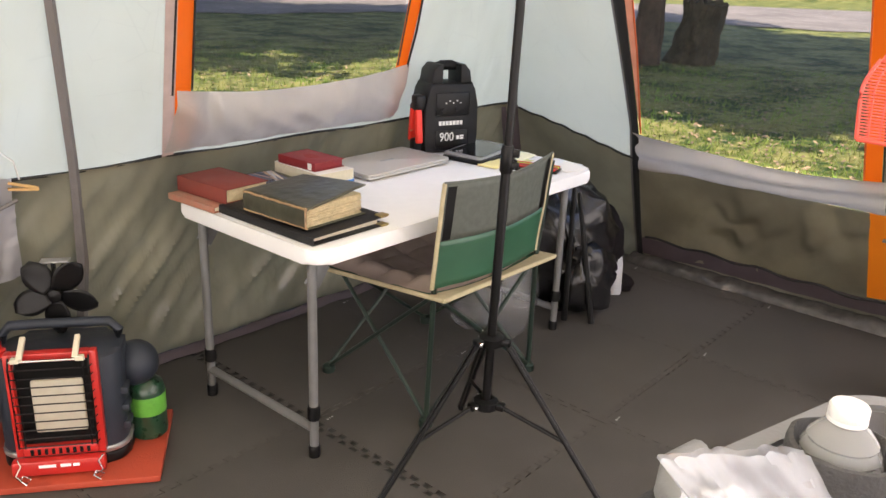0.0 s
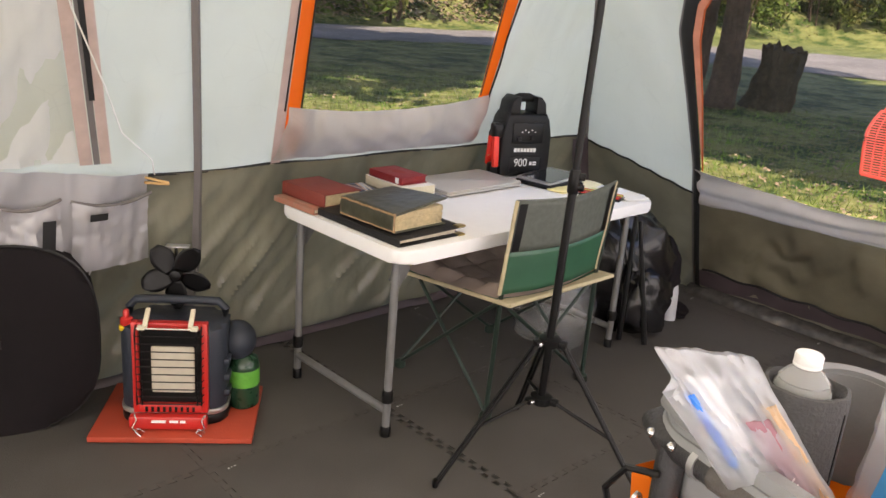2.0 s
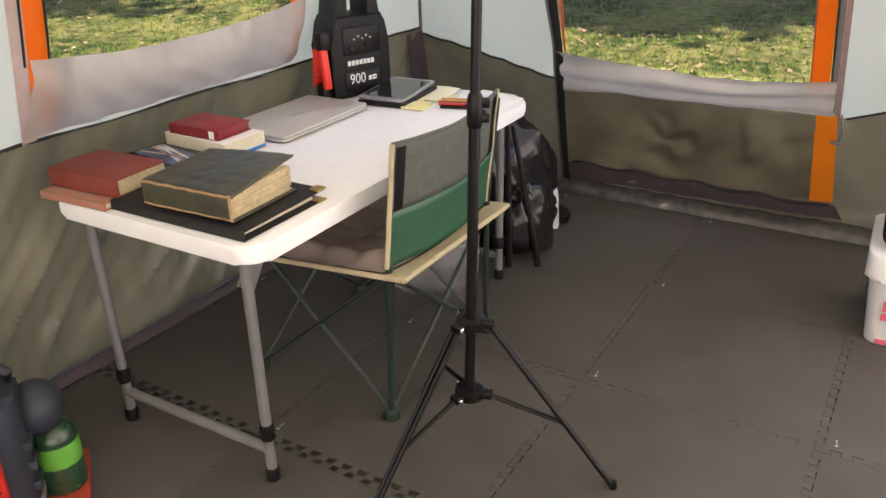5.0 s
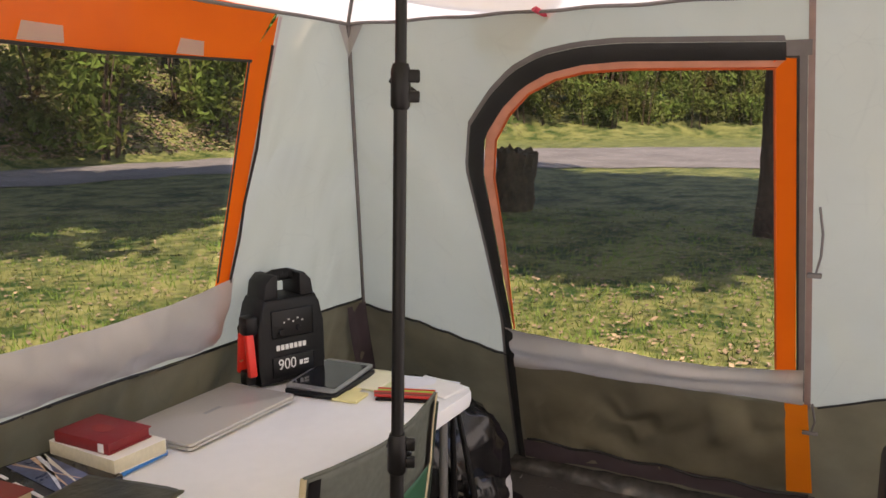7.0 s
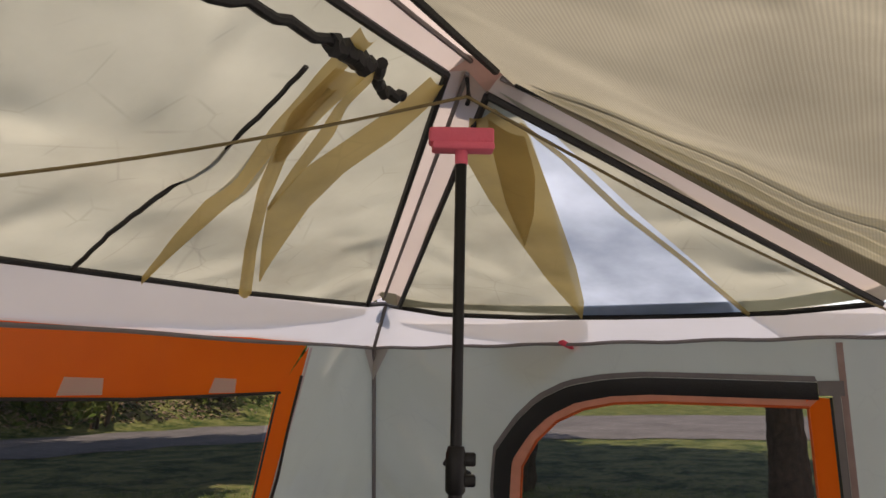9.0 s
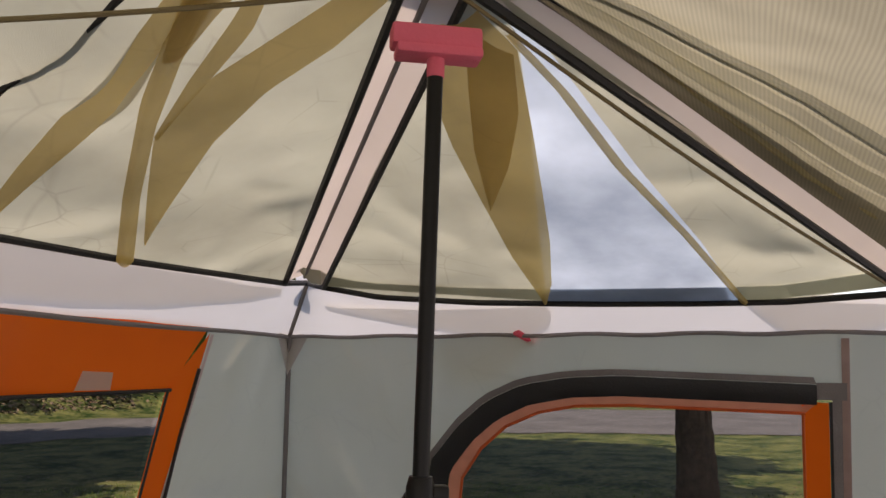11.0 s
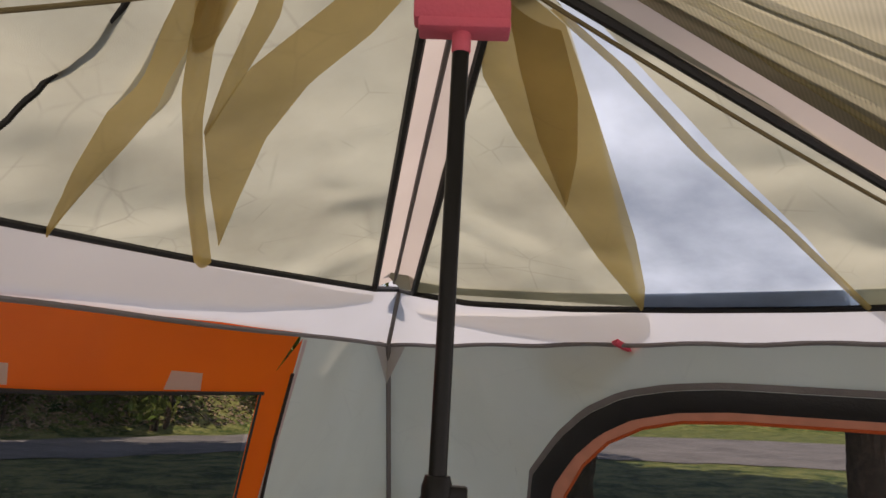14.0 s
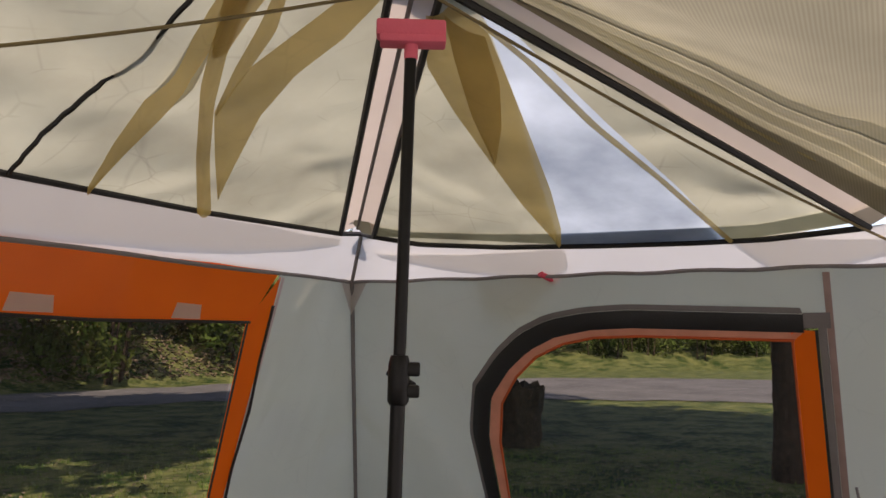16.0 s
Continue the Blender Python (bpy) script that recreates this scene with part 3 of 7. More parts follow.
GAP_L = [(0.36, -0.395), (0.41, -0.413), (0.585, -0.384), (0.8, -0.335), (1.088, -0.277)]
GAP_R = [(0.40, -0.425), (0.444, -0.444), (0.692, -0.515), (0.9, -0.585), (1.112, -0.638)]
bm = bmesh.new()
ribbon(bm, [on_roof_d(x, y) for x, y in ((1.0, 0.175), (0.66, -0.10), (0.335, -0.38))], [on_roof_d(x, y) for x, y in GAP_L[::-1]], 40)
ribbon(bm, [on_roof_d(x, y) for x, y in GAP_R[::-1]], [on_roof_d(x, y) for x, y in ((1.06, -0.90), (0.7, -0.65), (0.335, -0.40))], 40)
# the cloth hangs a little at the piping
part("panel_door", bm, ROOF, roof)
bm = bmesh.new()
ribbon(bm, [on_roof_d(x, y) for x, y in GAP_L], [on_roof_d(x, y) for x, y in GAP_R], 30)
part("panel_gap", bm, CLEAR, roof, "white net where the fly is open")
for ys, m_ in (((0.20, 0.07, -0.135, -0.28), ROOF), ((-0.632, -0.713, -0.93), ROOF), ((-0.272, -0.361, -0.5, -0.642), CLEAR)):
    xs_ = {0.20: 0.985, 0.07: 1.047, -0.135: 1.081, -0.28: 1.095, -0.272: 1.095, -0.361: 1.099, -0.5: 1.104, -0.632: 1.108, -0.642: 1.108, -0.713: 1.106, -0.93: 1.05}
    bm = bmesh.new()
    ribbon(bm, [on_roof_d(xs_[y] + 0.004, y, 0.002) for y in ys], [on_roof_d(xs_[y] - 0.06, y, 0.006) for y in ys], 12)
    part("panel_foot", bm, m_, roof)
bm = bmesh.new()
ribbon(bm, [on_roof_d(1.088, -0.285), on_roof_d(1.100, -0.625)], [on_roof_d(1.045, -0.292, 0.0), on_roof_d(1.045, -0.615, 0.0)], 10)
for v in bm.verts:
    v.co.z += 0.012
part("gap_hem", bm, GREY, roof, "grey hem of the fly")
LOW_R = [B_P, Vector((0.4, -1.25, 1.70)), R_P, Vector((-3.2, -2.05, 1.73))]
HIGH_R = [Vector((0.34, -0.425, 1.99)), *RIDGE_R]
bm = bmesh.new()
sheet(bm, lambda u, v: lerp(LOW_R, u).lerp(along(HIGH_R, u), v) + bag(u, v, 0.03, 5), 60, 16)
part("panel_right", bm, cloth("grey olive roof net", (0.265, 0.258, 0.195), 0.5, 0.2, 2.6, 0.0, wrinkle=0.9, deep=0.04, weave=1.0, knit=0.13), roof)

# seam tapes over the poles: hub to corners and along the ridge
for a, b in (([PIPE_L[0], RIDGE_L[0]], [PIPE_D[0], HUB_D]), ([PIPE_D[-1], HUB_D], [B_P + Vector((-0.10, -0.09, 0.02)), Vector((0.33, -0.43, 1.995))]), (RIDGE_L, RIDGE_R)):
    bm = bmesh.new()
    mid = [along(a, k / 20).lerp(along(b, k / 20), 0.5) + Vector((0, 0, 0.02)) for k in range(21)]
    ribbon(bm, [along(a, k / 20) for k in range(21)], mid, 20)
    ribbon(bm, mid, [along(b, k / 20) for k in range(21)], 20)
    part("seam_tape", bm, TAPE, roof, "pale pink seam tape")
    bm = bmesh.new()
    tube(bm, [p + Vector((0, 0, -0.006)) for p in mid], 0.004, 6)
    part("seam", bm, GREY_TAPE, roof)
    for edge in (a, b):
        bm = bmesh.new()
        tube(bm, [along(edge, k / 24) + Vector((0, 0, -0.004)) + bag(k / 3, 0, 0.003) for k in range(25)], 0.0065, 6)
        part("piping", bm, BLACK_TAPE, roof, "black piping")
for edge in (PIPE_L, PIPE_D, [PIPE_L[0], A_P, PIPE_D[0]]):
    bm = bmesh.new()
    tube(bm, [along(edge, k / 40) + Vector((0, 0, -0.003)) for k in range(41)], 0.0065, 6)
    part("piping", bm, BLACK_TAPE, roof, "black piping")

# upright band between the eave and the roof net
bm = bmesh.new()
sheet(bm, lambda u, v: along([A_E, Vector((0.5, 0.385, EAVE)), L_E], u).lerp(along([A_P, *PIPE_L[1:]], u), v) + Vector((0, 0.004 * noise.noise((u * 30, v, 0)), 0)), 60, 4)
sheet(bm, lambda u, v: A_E.lerp(B_E, u).lerp(along([A_P, *PIPE_D, B_P], u), v) + Vector((0.004 * noise.noise((u * 12, v, 0)), 0, 0)), 40, 4)
sheet(bm, lambda u, v: lerp([B_E, Vector((0.45, -1.413, EAVE)), R_E, Vector((-3.2, -2.25, EAVE))], u).lerp(lerp(LOW_R, u), v), 60, 4)
part("valance", bm, VALANCE, roof, "white nylon band above the walls")
bm = bmesh.new()
sheet(bm, lambda u, v: Vector((-3.2, 0.385, EAVE)).lerp(Vector((-3.2, -2.25, EAVE)), u).lerp(along([L_P, HUB2, Vector((-3.2, -2.05, 1.73))], u), v), 12, 4)
part("gable", bm, ROOM, roof)
for a, b in ((A_E, L_E), (A_E, B_E)):
    bm = bmesh.new()
    d = Vector((0, -0.008, 0)) if a.y == b.y else Vector((-0.008, 0, 0))
    tube(bm, [a.lerp(b, k / 40) + d + Vector((0, 0, 0.002 * math.sin(k))) for k in range(41)], 0.005, 6)
    part("seam", bm, GREY_TAPE, roof, "grey eave seam")
for a, b in ((A_E, A_P), (A_P, A_P)):
    if a != b:
        bm = bmesh.new()
        tube(bm, [a + Vector((-0.008, -0.008, 0)), b + Vector((-0.006, -0.006, 0))], 0.005, 6)
        part("seam", bm, GREY_TAPE, roof)
bm = bmesh.new()
for p, q in ((Vector((0.03, 0.02, 0)), 1), (Vector((0.0, -0.06, 0)), -1)):
    c = A_E + Vector((-0.010, -0.010, 0.0))
    vs = [bm.verts.new(c + Vector((0, 0, 0.06))), bm.verts.new(c + (Vector((-0.05, 0, 0)) if q > 0 else Vector((0.0, -0.05, 0)))), bm.verts.new(c + Vector((0.02, 0.015, -0.09)))]
    bm.faces.new(vs)
part("gusset", bm, GREY, roof, "grey corner gusset")
# added block outside the corner, stops light leaking through the gap
bm = bmesh.new()
block(bm, A_P.x + 0.004, A_P.x + 0.034, A_P.y + 0.004, A_P.y + 0.034, A_P.z - 0.006, A_P.z + 0.030, 0.006)
part("corner_gap_cover", bm, VALANCE, roof)
# added cover that keeps sky light out of a gap at the hub
bm = bmesh.new()
sheet(bm, lambda u, v: Vector((HUB.x - 0.03 + 0.12 * u, HUB.y - 0.06 + 0.12 * v, HUB.z + 0.016 - 0.2 * max(0, 0.12 * u - 0.03))), 4, 4)
solid(part("hub_gap_cover", bm, PINKTAPE, roof, "pink cover added over a gap at the hub"), 0.002)

# ---- outdoors ----
GRASS = mat("dry lawn", (0.020, 0.052, 0.008), 0.95, vary=0.5, scale=9, sharp=0.16, bump=0.8, bump_scale=60, second=(0.100, 0.105, 0.035), spec=0.1)
ROAD = mat("worn asphalt", (0.080, 0.077, 0.073), 1.0, spec=0.1, vary=0.45, scale=4, bump=0.4)
BARK = mat("rough bark", (0.040, 0.028, 0.019), 0.95, vary=0.6, scale=16, bump=1.0, bump_scale=30, spec=0.1, isle=0.0)
LEAF = cloth("tree leaves", (0.07, 0.12, 0.022), 0.45, 0.3, 2.0, 0.0, wrinkle=0.0)
BUSH = cloth("bush leaves", (0.050, 0.082, 0.018), 0.40, 0.55, 0.6, 0.0, wrinkle=0.0, mottle=(0.085, 0.052, 0.024))
LITTER = mat("leaf litter", (0.085, 0.056, 0.030), 0.95, vary=0.5, scale=3, bump=1.0, bump_scale=20, second=(0.17, 0.125, 0.075), isle=0.5)
NEAR0, NEAR1 = Vector((9.2, 17.0)), Vector((24.0, 3.0))
LANE_NEAR = [Vector(p) for p in ((-40, 19, 0), (-8, 16.5, 0), (9.4, 15.2, 0), (15.6, 14.2, 0), (19.3, 10.4, 0), (21.4, 7.0, 0), (23.5, 2.6, 0), (26, -6, 0), (30, -30, 0))]
LANE_FAR = [Vector(p) for p in ((-40, 24, 0), (-8, 21.5, 0), (12.0, 20.6, 0), (21.0, 20.0, 0), (29, 17, 0), (36, 13, 0), (40, 7, 0), (42, -6, 0), (46, -30, 0))]
RD = (NEAR1 - NEAR0).normalized()
RN = Vector((-RD.y, RD.x))
if RN.x < 0:
    RN = -RN


def road_side(x, y):
    """Metres beyond the near edge of the road, and along it."""
    d = Vector((x, y)) - NEAR0
    return d.dot(RN), d.dot(RD)


def ground_z(x, y):
    s, l = road_side(x, y)
    z = -0.03 + 0.03 * noise.noise((x * 0.4, y * 0.4, 0)) * min(1, max(0, math.hypot(x, y) - 3) / 3)
    start = 6.5 + max(0, min(24, l * 0.95))
    if s > start:
        z += min(9, (s - start) * 0.42)
    return z


ground = thing("ground", "dappled dry lawn with fallen leaves", "lawn", kind="structure")
bm = bmesh.new()
xs = [-60, -40, -25, -15, -8, -4] + [0.8 * k for k in range(0, 50)] + [42, 50, 60, 80, 120, 300]
ys = [-120, -60, -35, -20, -12, -8] + [0.8 * k - 5 for k in range(0, 60)] + [46, 54, 64, 80, 120, 300]
g = [[bm.verts.new((x, y, ground_z(x, y))) for x in xs] for y in ys]
for j in range(len(ys) - 1):
    for i in range(len(xs) - 1):
        bm.faces.new((g[j][i], g[j][i + 1], g[j + 1][i + 1], g[j + 1][i]))
part("lawn", bm, GRASS, ground)
road = thing("road", "grey asphalt lane with leaf shadows", "road", kind="structure")
bm = bmesh.new()


def road_at(u, v):
    p = lerp(LANE_NEAR, u).lerp(lerp(LANE_FAR, u), v)
    p += Vector((0.1, 0.16, 0)) * math.sin(u * 130) * (1 if v < 0.01 else -1 if v > 0.99 else 0)
    return Vector((p.x, p.y, ground_z(p.x, p.y) + 0.02))


sheet(bm, road_at, 160, 8)
part("surface", bm, ROAD, road)


def leaves(bm, centre, radii, count, size, rng, shell=0.45, clump=1):
    """Many small bent leaves in an uneven crown with gaps."""
    cx, cy, cz = centre
    lobes = [(rng.uniform(-0.6, 0.6), rng.uniform(-0.6, 0.6), rng.uniform(-0.5, 0.6), rng.uniform(0.3, 0.55)) for _ in range(14)]
    twigs = []
    for _ in range(max(1, count // clump)):
        lx, ly, lz, lr = rng.choice(lobes)
        a, b = rng.uniform(0, 6.283), math.acos(rng.uniform(-1, 1))
        r = lr * (shell + (1 - shell) * rng.random())
        p = Vector((cx + radii[0] * (lx + r * math.sin(b) * math.cos(a)), cy + radii[1] * (ly + r * math.sin(b) * math.sin(a)), cz + radii[2] * (lz + r * math.cos(b))))
        twigs += [p] if clump == 1 else [p + Vector((rng.gauss(0, 0.2), rng.gauss(0, 0.2), rng.gauss(0, 0.14))) for _ in range(clump)]
    for p in twigs:
        s = size * rng.uniform(0.6, 1.4)
        q = Euler((rng.uniform(-1.2, 1.2), rng.uniform(-1.2, 1.2), rng.uniform(0, 6.28))).to_matrix()
        vs = [bm.verts.new(p + q @ Vector(v)) for v in ((-s, 0, 0), (0, -0.45 * s, 0.12 * s), (s, 0, 0), (0, 0.45 * s, 0.12 * s))]
        bm.faces.new(vs)


def trunk(bm, x, y, h, r, lean, rng):
    pts = [Vector((x + lean[0] * k / 10 * h + 0.05 * math.sin(k), y + lean[1] * k / 10 * h, ground_z(x, y) - 0.1 + h * k / 10)) for k in range(11)]
    pts = [pts[i].lerp(pts[i + 1], j / 6) for i in range(10) for j in range(6)] + [pts[10]]
    n = 44
    rings = []
    for i, p in enumerate(pts):
        i = i / 6
        f = r * (1 - 0.055 * i) * (1.0 + 0.25 * math.exp(-i * 1.1))
        rings.append([bm.verts.new(p + Vector((math.cos(6.283 * k / n), math.sin(6.283 * k / n), 0)) * f * (1 + 0.10 * noise.noise((2 * math.cos(6.283 * k / n), 2 * math.sin(6.283 * k / n) + i * 0.5, x)) + 0.16 * noise.noise((9 * math.cos(6.283 * k / n), 9 * math.sin(6.283 * k / n), i * 2.2 + x)))) for k in range(n)])
    for a, b in zip(rings, rings[1:]):
        for k in range(n):
            bm.faces.new((a[k], a[(k + 1) % n], b[(k + 1) % n], b[k]))
    for j in range(6):
        a = rng.uniform(0, 6.28)
        s = pts[6 * rng.randint(7, 10)]
        tube(bm, [s, s + Vector((math.cos(a), math.sin(a), 0.7)) * 1.2, s + Vector((math.cos(a) * 2.6, math.sin(a) * 2.6, 2.6))], r * 0.35, 8, True, r * 0.08)


def tree(x, y, h, r, lean, radii, count, seed, label, clump=16):
    rng = random.Random(seed)
    t = thing("tree", label, "tree", group="trees")
    bm = bmesh.new()
    trunk(bm, x, y, h, r, lean, rng)
    part("trunk", bm, BARK, t)
    bm = bmesh.new()
    leaves(bm, (x + lean[0] * h, y + lean[1] * h, h + radii[2] * 0.7), radii, count, 0.24, rng, 0.45, clump)
    part("crown", bm, LEAF, t, smooth=False)


tree(10.0, 4.45, 5.6, 0.19, (0.02, 0.0), (6.0, 6.0, 2.6), 26000, 1, "brown barked tree beside an old stump")
tree(9.6, 0.10, 5.6, 0.22, (-0.01, 0.01), (5.6, 5.6, 2.4), 15000, 2, "dark barked tree with shaded roots")
# five unseen trees, added so their crowns shade lawn, lane and bank
tree(6.5, -5.5, 6.5, 0.32, (-0.15, 0.75), (4.2, 4.2, 1.8), 15000, 3, "unseen spreading tree added to shade the lawn", 10)
tree(-0.2, 8.5, 6.5, 0.32, (0.65, -0.12), (4.4, 4.4, 2.0), 19000, 5, "unseen leaning tree added to shade the window side lawn")
tree(-0.8, 12.0, 7.5, 0.3, (0.85, -0.08), (6.0, 5.6, 2.2), 32000, 6, "unseen leaning tree added to shade the lane edge")
tree(14.5, 7.6, 6.0, 0.25, (-0.2, -0.2), (7.0, 7.4, 2.8), 36000, 4, "unseen tree added to shade the lane")
tree(2.0, 18.0, 8.0, 0.3, (0.75, 0.38), (6.4, 6.4, 2.6), 32000, 7, "unseen leaning tree added to shade the far bank")
# stump
st = thing("tree_stump", "weathered broken tree stump with mossy bark", "stump", at=(10.84, 4.10, ground_z(10.84, 4.10)))
st.matrix_basis = st.matrix_basis @ pose(0, 0, 0, 9, -3, 0)
bm = bmesh.new()
n = 48
rings = []
for q in range(22):
    i = q / 3
    f = 0.325 * (1 + 0.25 * math.exp(-i * 0.9)) * (1 - 0.02 * i)
    rings.append([bm.verts.new((f * math.cos(6.283 * k / n) * (1 + 0.30 * noise.noise((k * 0.45, i * 0.5, 5))), f * math.sin(6.283 * k / n) * (1 + 0.30 * noise.noise((k * 0.45, i * 0.5, 5))), 0.140 * i - 0.05 + (0.14 * noise.noise((k * 0.5, 1, 1)) if i == 7 else 0))) for k in range(n)])
for a, b in zip(rings, rings[1:]):
    for k in range(n):
        bm.faces.new((a[k], a[(k + 1) % n], b[(k + 1) % n], b[k]))
c = bm.verts.new((0, 0, 0.86))
for k in range(n):
    bm.faces.new((rings[-1][k], rings[-1][(k + 1) % n], c))
part("trunk", bm, mat("mossy old bark", (0.024, 0.022, 0.012), 0.95, vary=0.6, scale=14, bump=1.0, bump_scale=30, spec=0.1, second=(0.055, 0.042, 0.026)), st)

# bushes on the bank beyond the lane
rng = random.Random(11)
for k in range(21):
    l = -26 + 4.0 * k + rng.uniform(-1, 1)
    start = 7.5 + max(0, min(24, l * 0.95))
    s = start + rng.uniform(0, 3)
    p = NEAR0 + RD * l + RN * s
    b = thing("bush", "dense green and brown bush on the bank", "bush", group="bushes on the bank")
    bm = bmesh.new()
    leaves(bm, (p.x, p.y, ground_z(p.x, p.y) + 1.6), (3.0, 3.0, 2.4), 2300, 0.17, rng, 0.3)
    leaves(bm, (p.x + RN.x * 4, p.y + RN.y * 4, ground_z(p.x, p.y) + 4.4), (3.4, 3.4, 2.8), 1500, 0.26, rng, 0.3)
    part("leaves", bm, BUSH, b, smooth=False)
    bm = bmesh.new()
    for j in range(6):
        a = rng.uniform(0, 6.28)
        q = Vector((p.x + 1.2 * math.cos(a), p.y + 1.2 * math.sin(a), 0))
        q.z = ground_z(q.x, q.y) - 0.1
        tube(bm, [q, q + Vector((0.2 * math.cos(a), 0.2 * math.sin(a), 2.0)), q + Vector((0.8 * math.cos(a), 0.8 * math.sin(a), 4.5))], 0.06, 6, True, 0.015)
    part("stems", bm, BARK, b)
litter = thing("leaf_litter", "brown fallen leaves on the bank and lawn", "fallen leaves", kind="stuff")
bm = bmesh.new()
for k in range(34000):
    l = rng.uniform(-30, 30) if k % 4 == 0 else rng.uniform(-24, 8)
    s = 6.3 + max(0, min(24, l * 0.95)) + rng.uniform(0, 12)
    p = NEAR0 + RD * l + RN * s
    z = ground_z(p.x, p.y) + 0.03
    sz = rng.uniform(0.05, 0.13)
    q = Euler((rng.uniform(-0.7, 0.7), rng.uniform(-0.7, 0.7), rng.uniform(0, 6.28))).to_matrix()
    bm.faces.new([bm.verts.new(Vector((p.x, p.y, z)) + q @ Vector(v) * sz) for v in ((-1, 0, 0), (0, -0.5, 0.1), (1, 0, 0), (0, 0.5, 0.1))])
for k in range(9000):
    a, r = rng.uniform(-0.7, 1.5), 2.6 + 10 * rng.random() ** 1.5
    x, y = r * math.cos(a) + 1.0, r * math.sin(a)
    if y < left_y(0) + 0.2 and x < 2.4:
        continue
    z = ground_z(x, y) + 0.02
    sz = rng.uniform(0.012, 0.030)
    q = Euler((rng.uniform(-0.5, 0.5), rng.uniform(-0.5, 0.5), rng.uniform(0, 6.28))).to_matrix()
    bm.faces.new([bm.verts.new(Vector((x, y, z)) + q @ Vector(v) * sz) for v in ((-1, 0, 0), (0, -0.6, 0.1), (1, 0, 0), (0, 0.6, 0.1))])
part("leaves", bm, LITTER, litter, smooth=False)
grass = thing("grass", "short tufted green and dry grass", "grass", kind="stuff")
bm = bmesh.new()
for k in range(34000):
    a, r = rng.uniform(-0.6, 1.45), 2.3 + 9 * rng.random() ** 1.6
    x, y = r * math.cos(a) + 0.6, r * math.sin(a)
    if y < left_y(0) + 0.12 and x < 2.3:
        continue
    z = ground_z(x, y)
    h, w, d = rng.uniform(0.03, 0.08), rng.uniform(0.004, 0.010), rng.uniform(0, 6.28)
    t = Vector((rng.uniform(-0.04, 0.04), rng.uniform(-0.04, 0.04), h))
    o = Vector((math.cos(d) * w, math.sin(d) * w, 0))
    b0 = Vector((x, y, z - 0.01))
    bm.faces.new([bm.verts.new(b0 - o), bm.verts.new(b0 + o), bm.verts.new(b0 + t)])
part("blades", bm, cloth("grass blades", (0.070, 0.13, 0.022), 0.4, 0.4, 1.2, wrinkle=0.0, mottle=(0.165, 0.15, 0.068)), grass, smooth=False)

# ---- things ----
WHITE = mat("white moulded plastic", (0.86, 0.86, 0.85), 0.5, vary=0.03, bump=0.25, bump_scale=350)
STEEL = mat("grey painted steel", (0.19, 0.19, 0.19), 0.45, 0.3, 0.15)
BLACK = mat("black plastic", (0.006, 0.006, 0.0065), 0.34, vary=0.3, bump=0.1, spec=0.25)
CHROME = mat("bright metal", (0.7, 0.7, 0.7), 0.25, 1.0, 0.1)
FOAM = mat("black foam tile", (0.082, 0.075, 0.069), 0.66, vary=0.22, scale=7, bump=0.5, bump_scale=260, spec=0.3)
TABLE_Z = 0.612

floor = thing("floor", "dark interlocking foam floor tiles, scuffed", "floor", kind="structure")
bm = bmesh.new()
prism(bm, [(2.20, 0.93), (-3.25, 0.93), (-3.25, -2.7), (-1.2, -2.7), (2.20, -1.6)], -0.03, -0.006)
part("groundsheet", bm, mat("black groundsheet", (0.022, 0.021, 0.020), 0.6, vary=0.3), floor)

# table
table = thing("folding_table", "white plastic folding table with grey steel legs", "table", at=(0.0, 0.0, 0.0), turn=0.6)
bm = bmesh.new()
TL, TW = 1.285, 0.615
prism(bm, [(x + TL / 2, y + TW / 2) for x, y in round_rect(TL, TW, 0.05, 6)], TABLE_Z - 0.042, TABLE_Z, 0.010)
part("tabletop", bm, WHITE, table)
for x0, s in ((0.04, 1), (TL - 0.085, -1)):
    for y0 in (0.065, TW - 0.075):
        bm = bmesh.new()
        tube(bm, [(x0, y0, 0.03), (x0, y0, TABLE_Z - 0.04)], 0.0125, 12)
        leg = part("leg", bm, STEEL, table)
        bm = bmesh.new()
        lathe(bm, [(0.016, 0.0), (0.017, 0.03), (0.015, 0.034)], 12, Matrix.Translation((x0, y0, 0)))
        part("foot_cap", bm, BLACK, leg, "black rubber cap")
        bm = bmesh.new()
        lathe(bm, [(0.0165, 0.115), (0.018, 0.12), (0.018, 0.15), (0.0165, 0.155)], 12, Matrix.Translation((x0, y0, 0)))
        part("collar", bm, BLACK, leg, "black plastic collar")
        bm = bmesh.new()
        block(bm, -0.004, 0.05, -0.003, 0.003, -0.035, 0.035, 0.002, Matrix.Translation((x0 + 0.015 * s, y0 + 0.02, TABLE_Z - 0.085)) @ pose(0, 0, 0, 0, 35 * s, 0))
        part("latch", bm, STEEL, leg, "bent wire latch")
    bm = bmesh.new()
    tube(bm, [(x0, 0.065, 0.085), (x0, TW - 0.075, 0.085)], 0.0125, 12)
    part("crossbar", bm, STEEL, table)

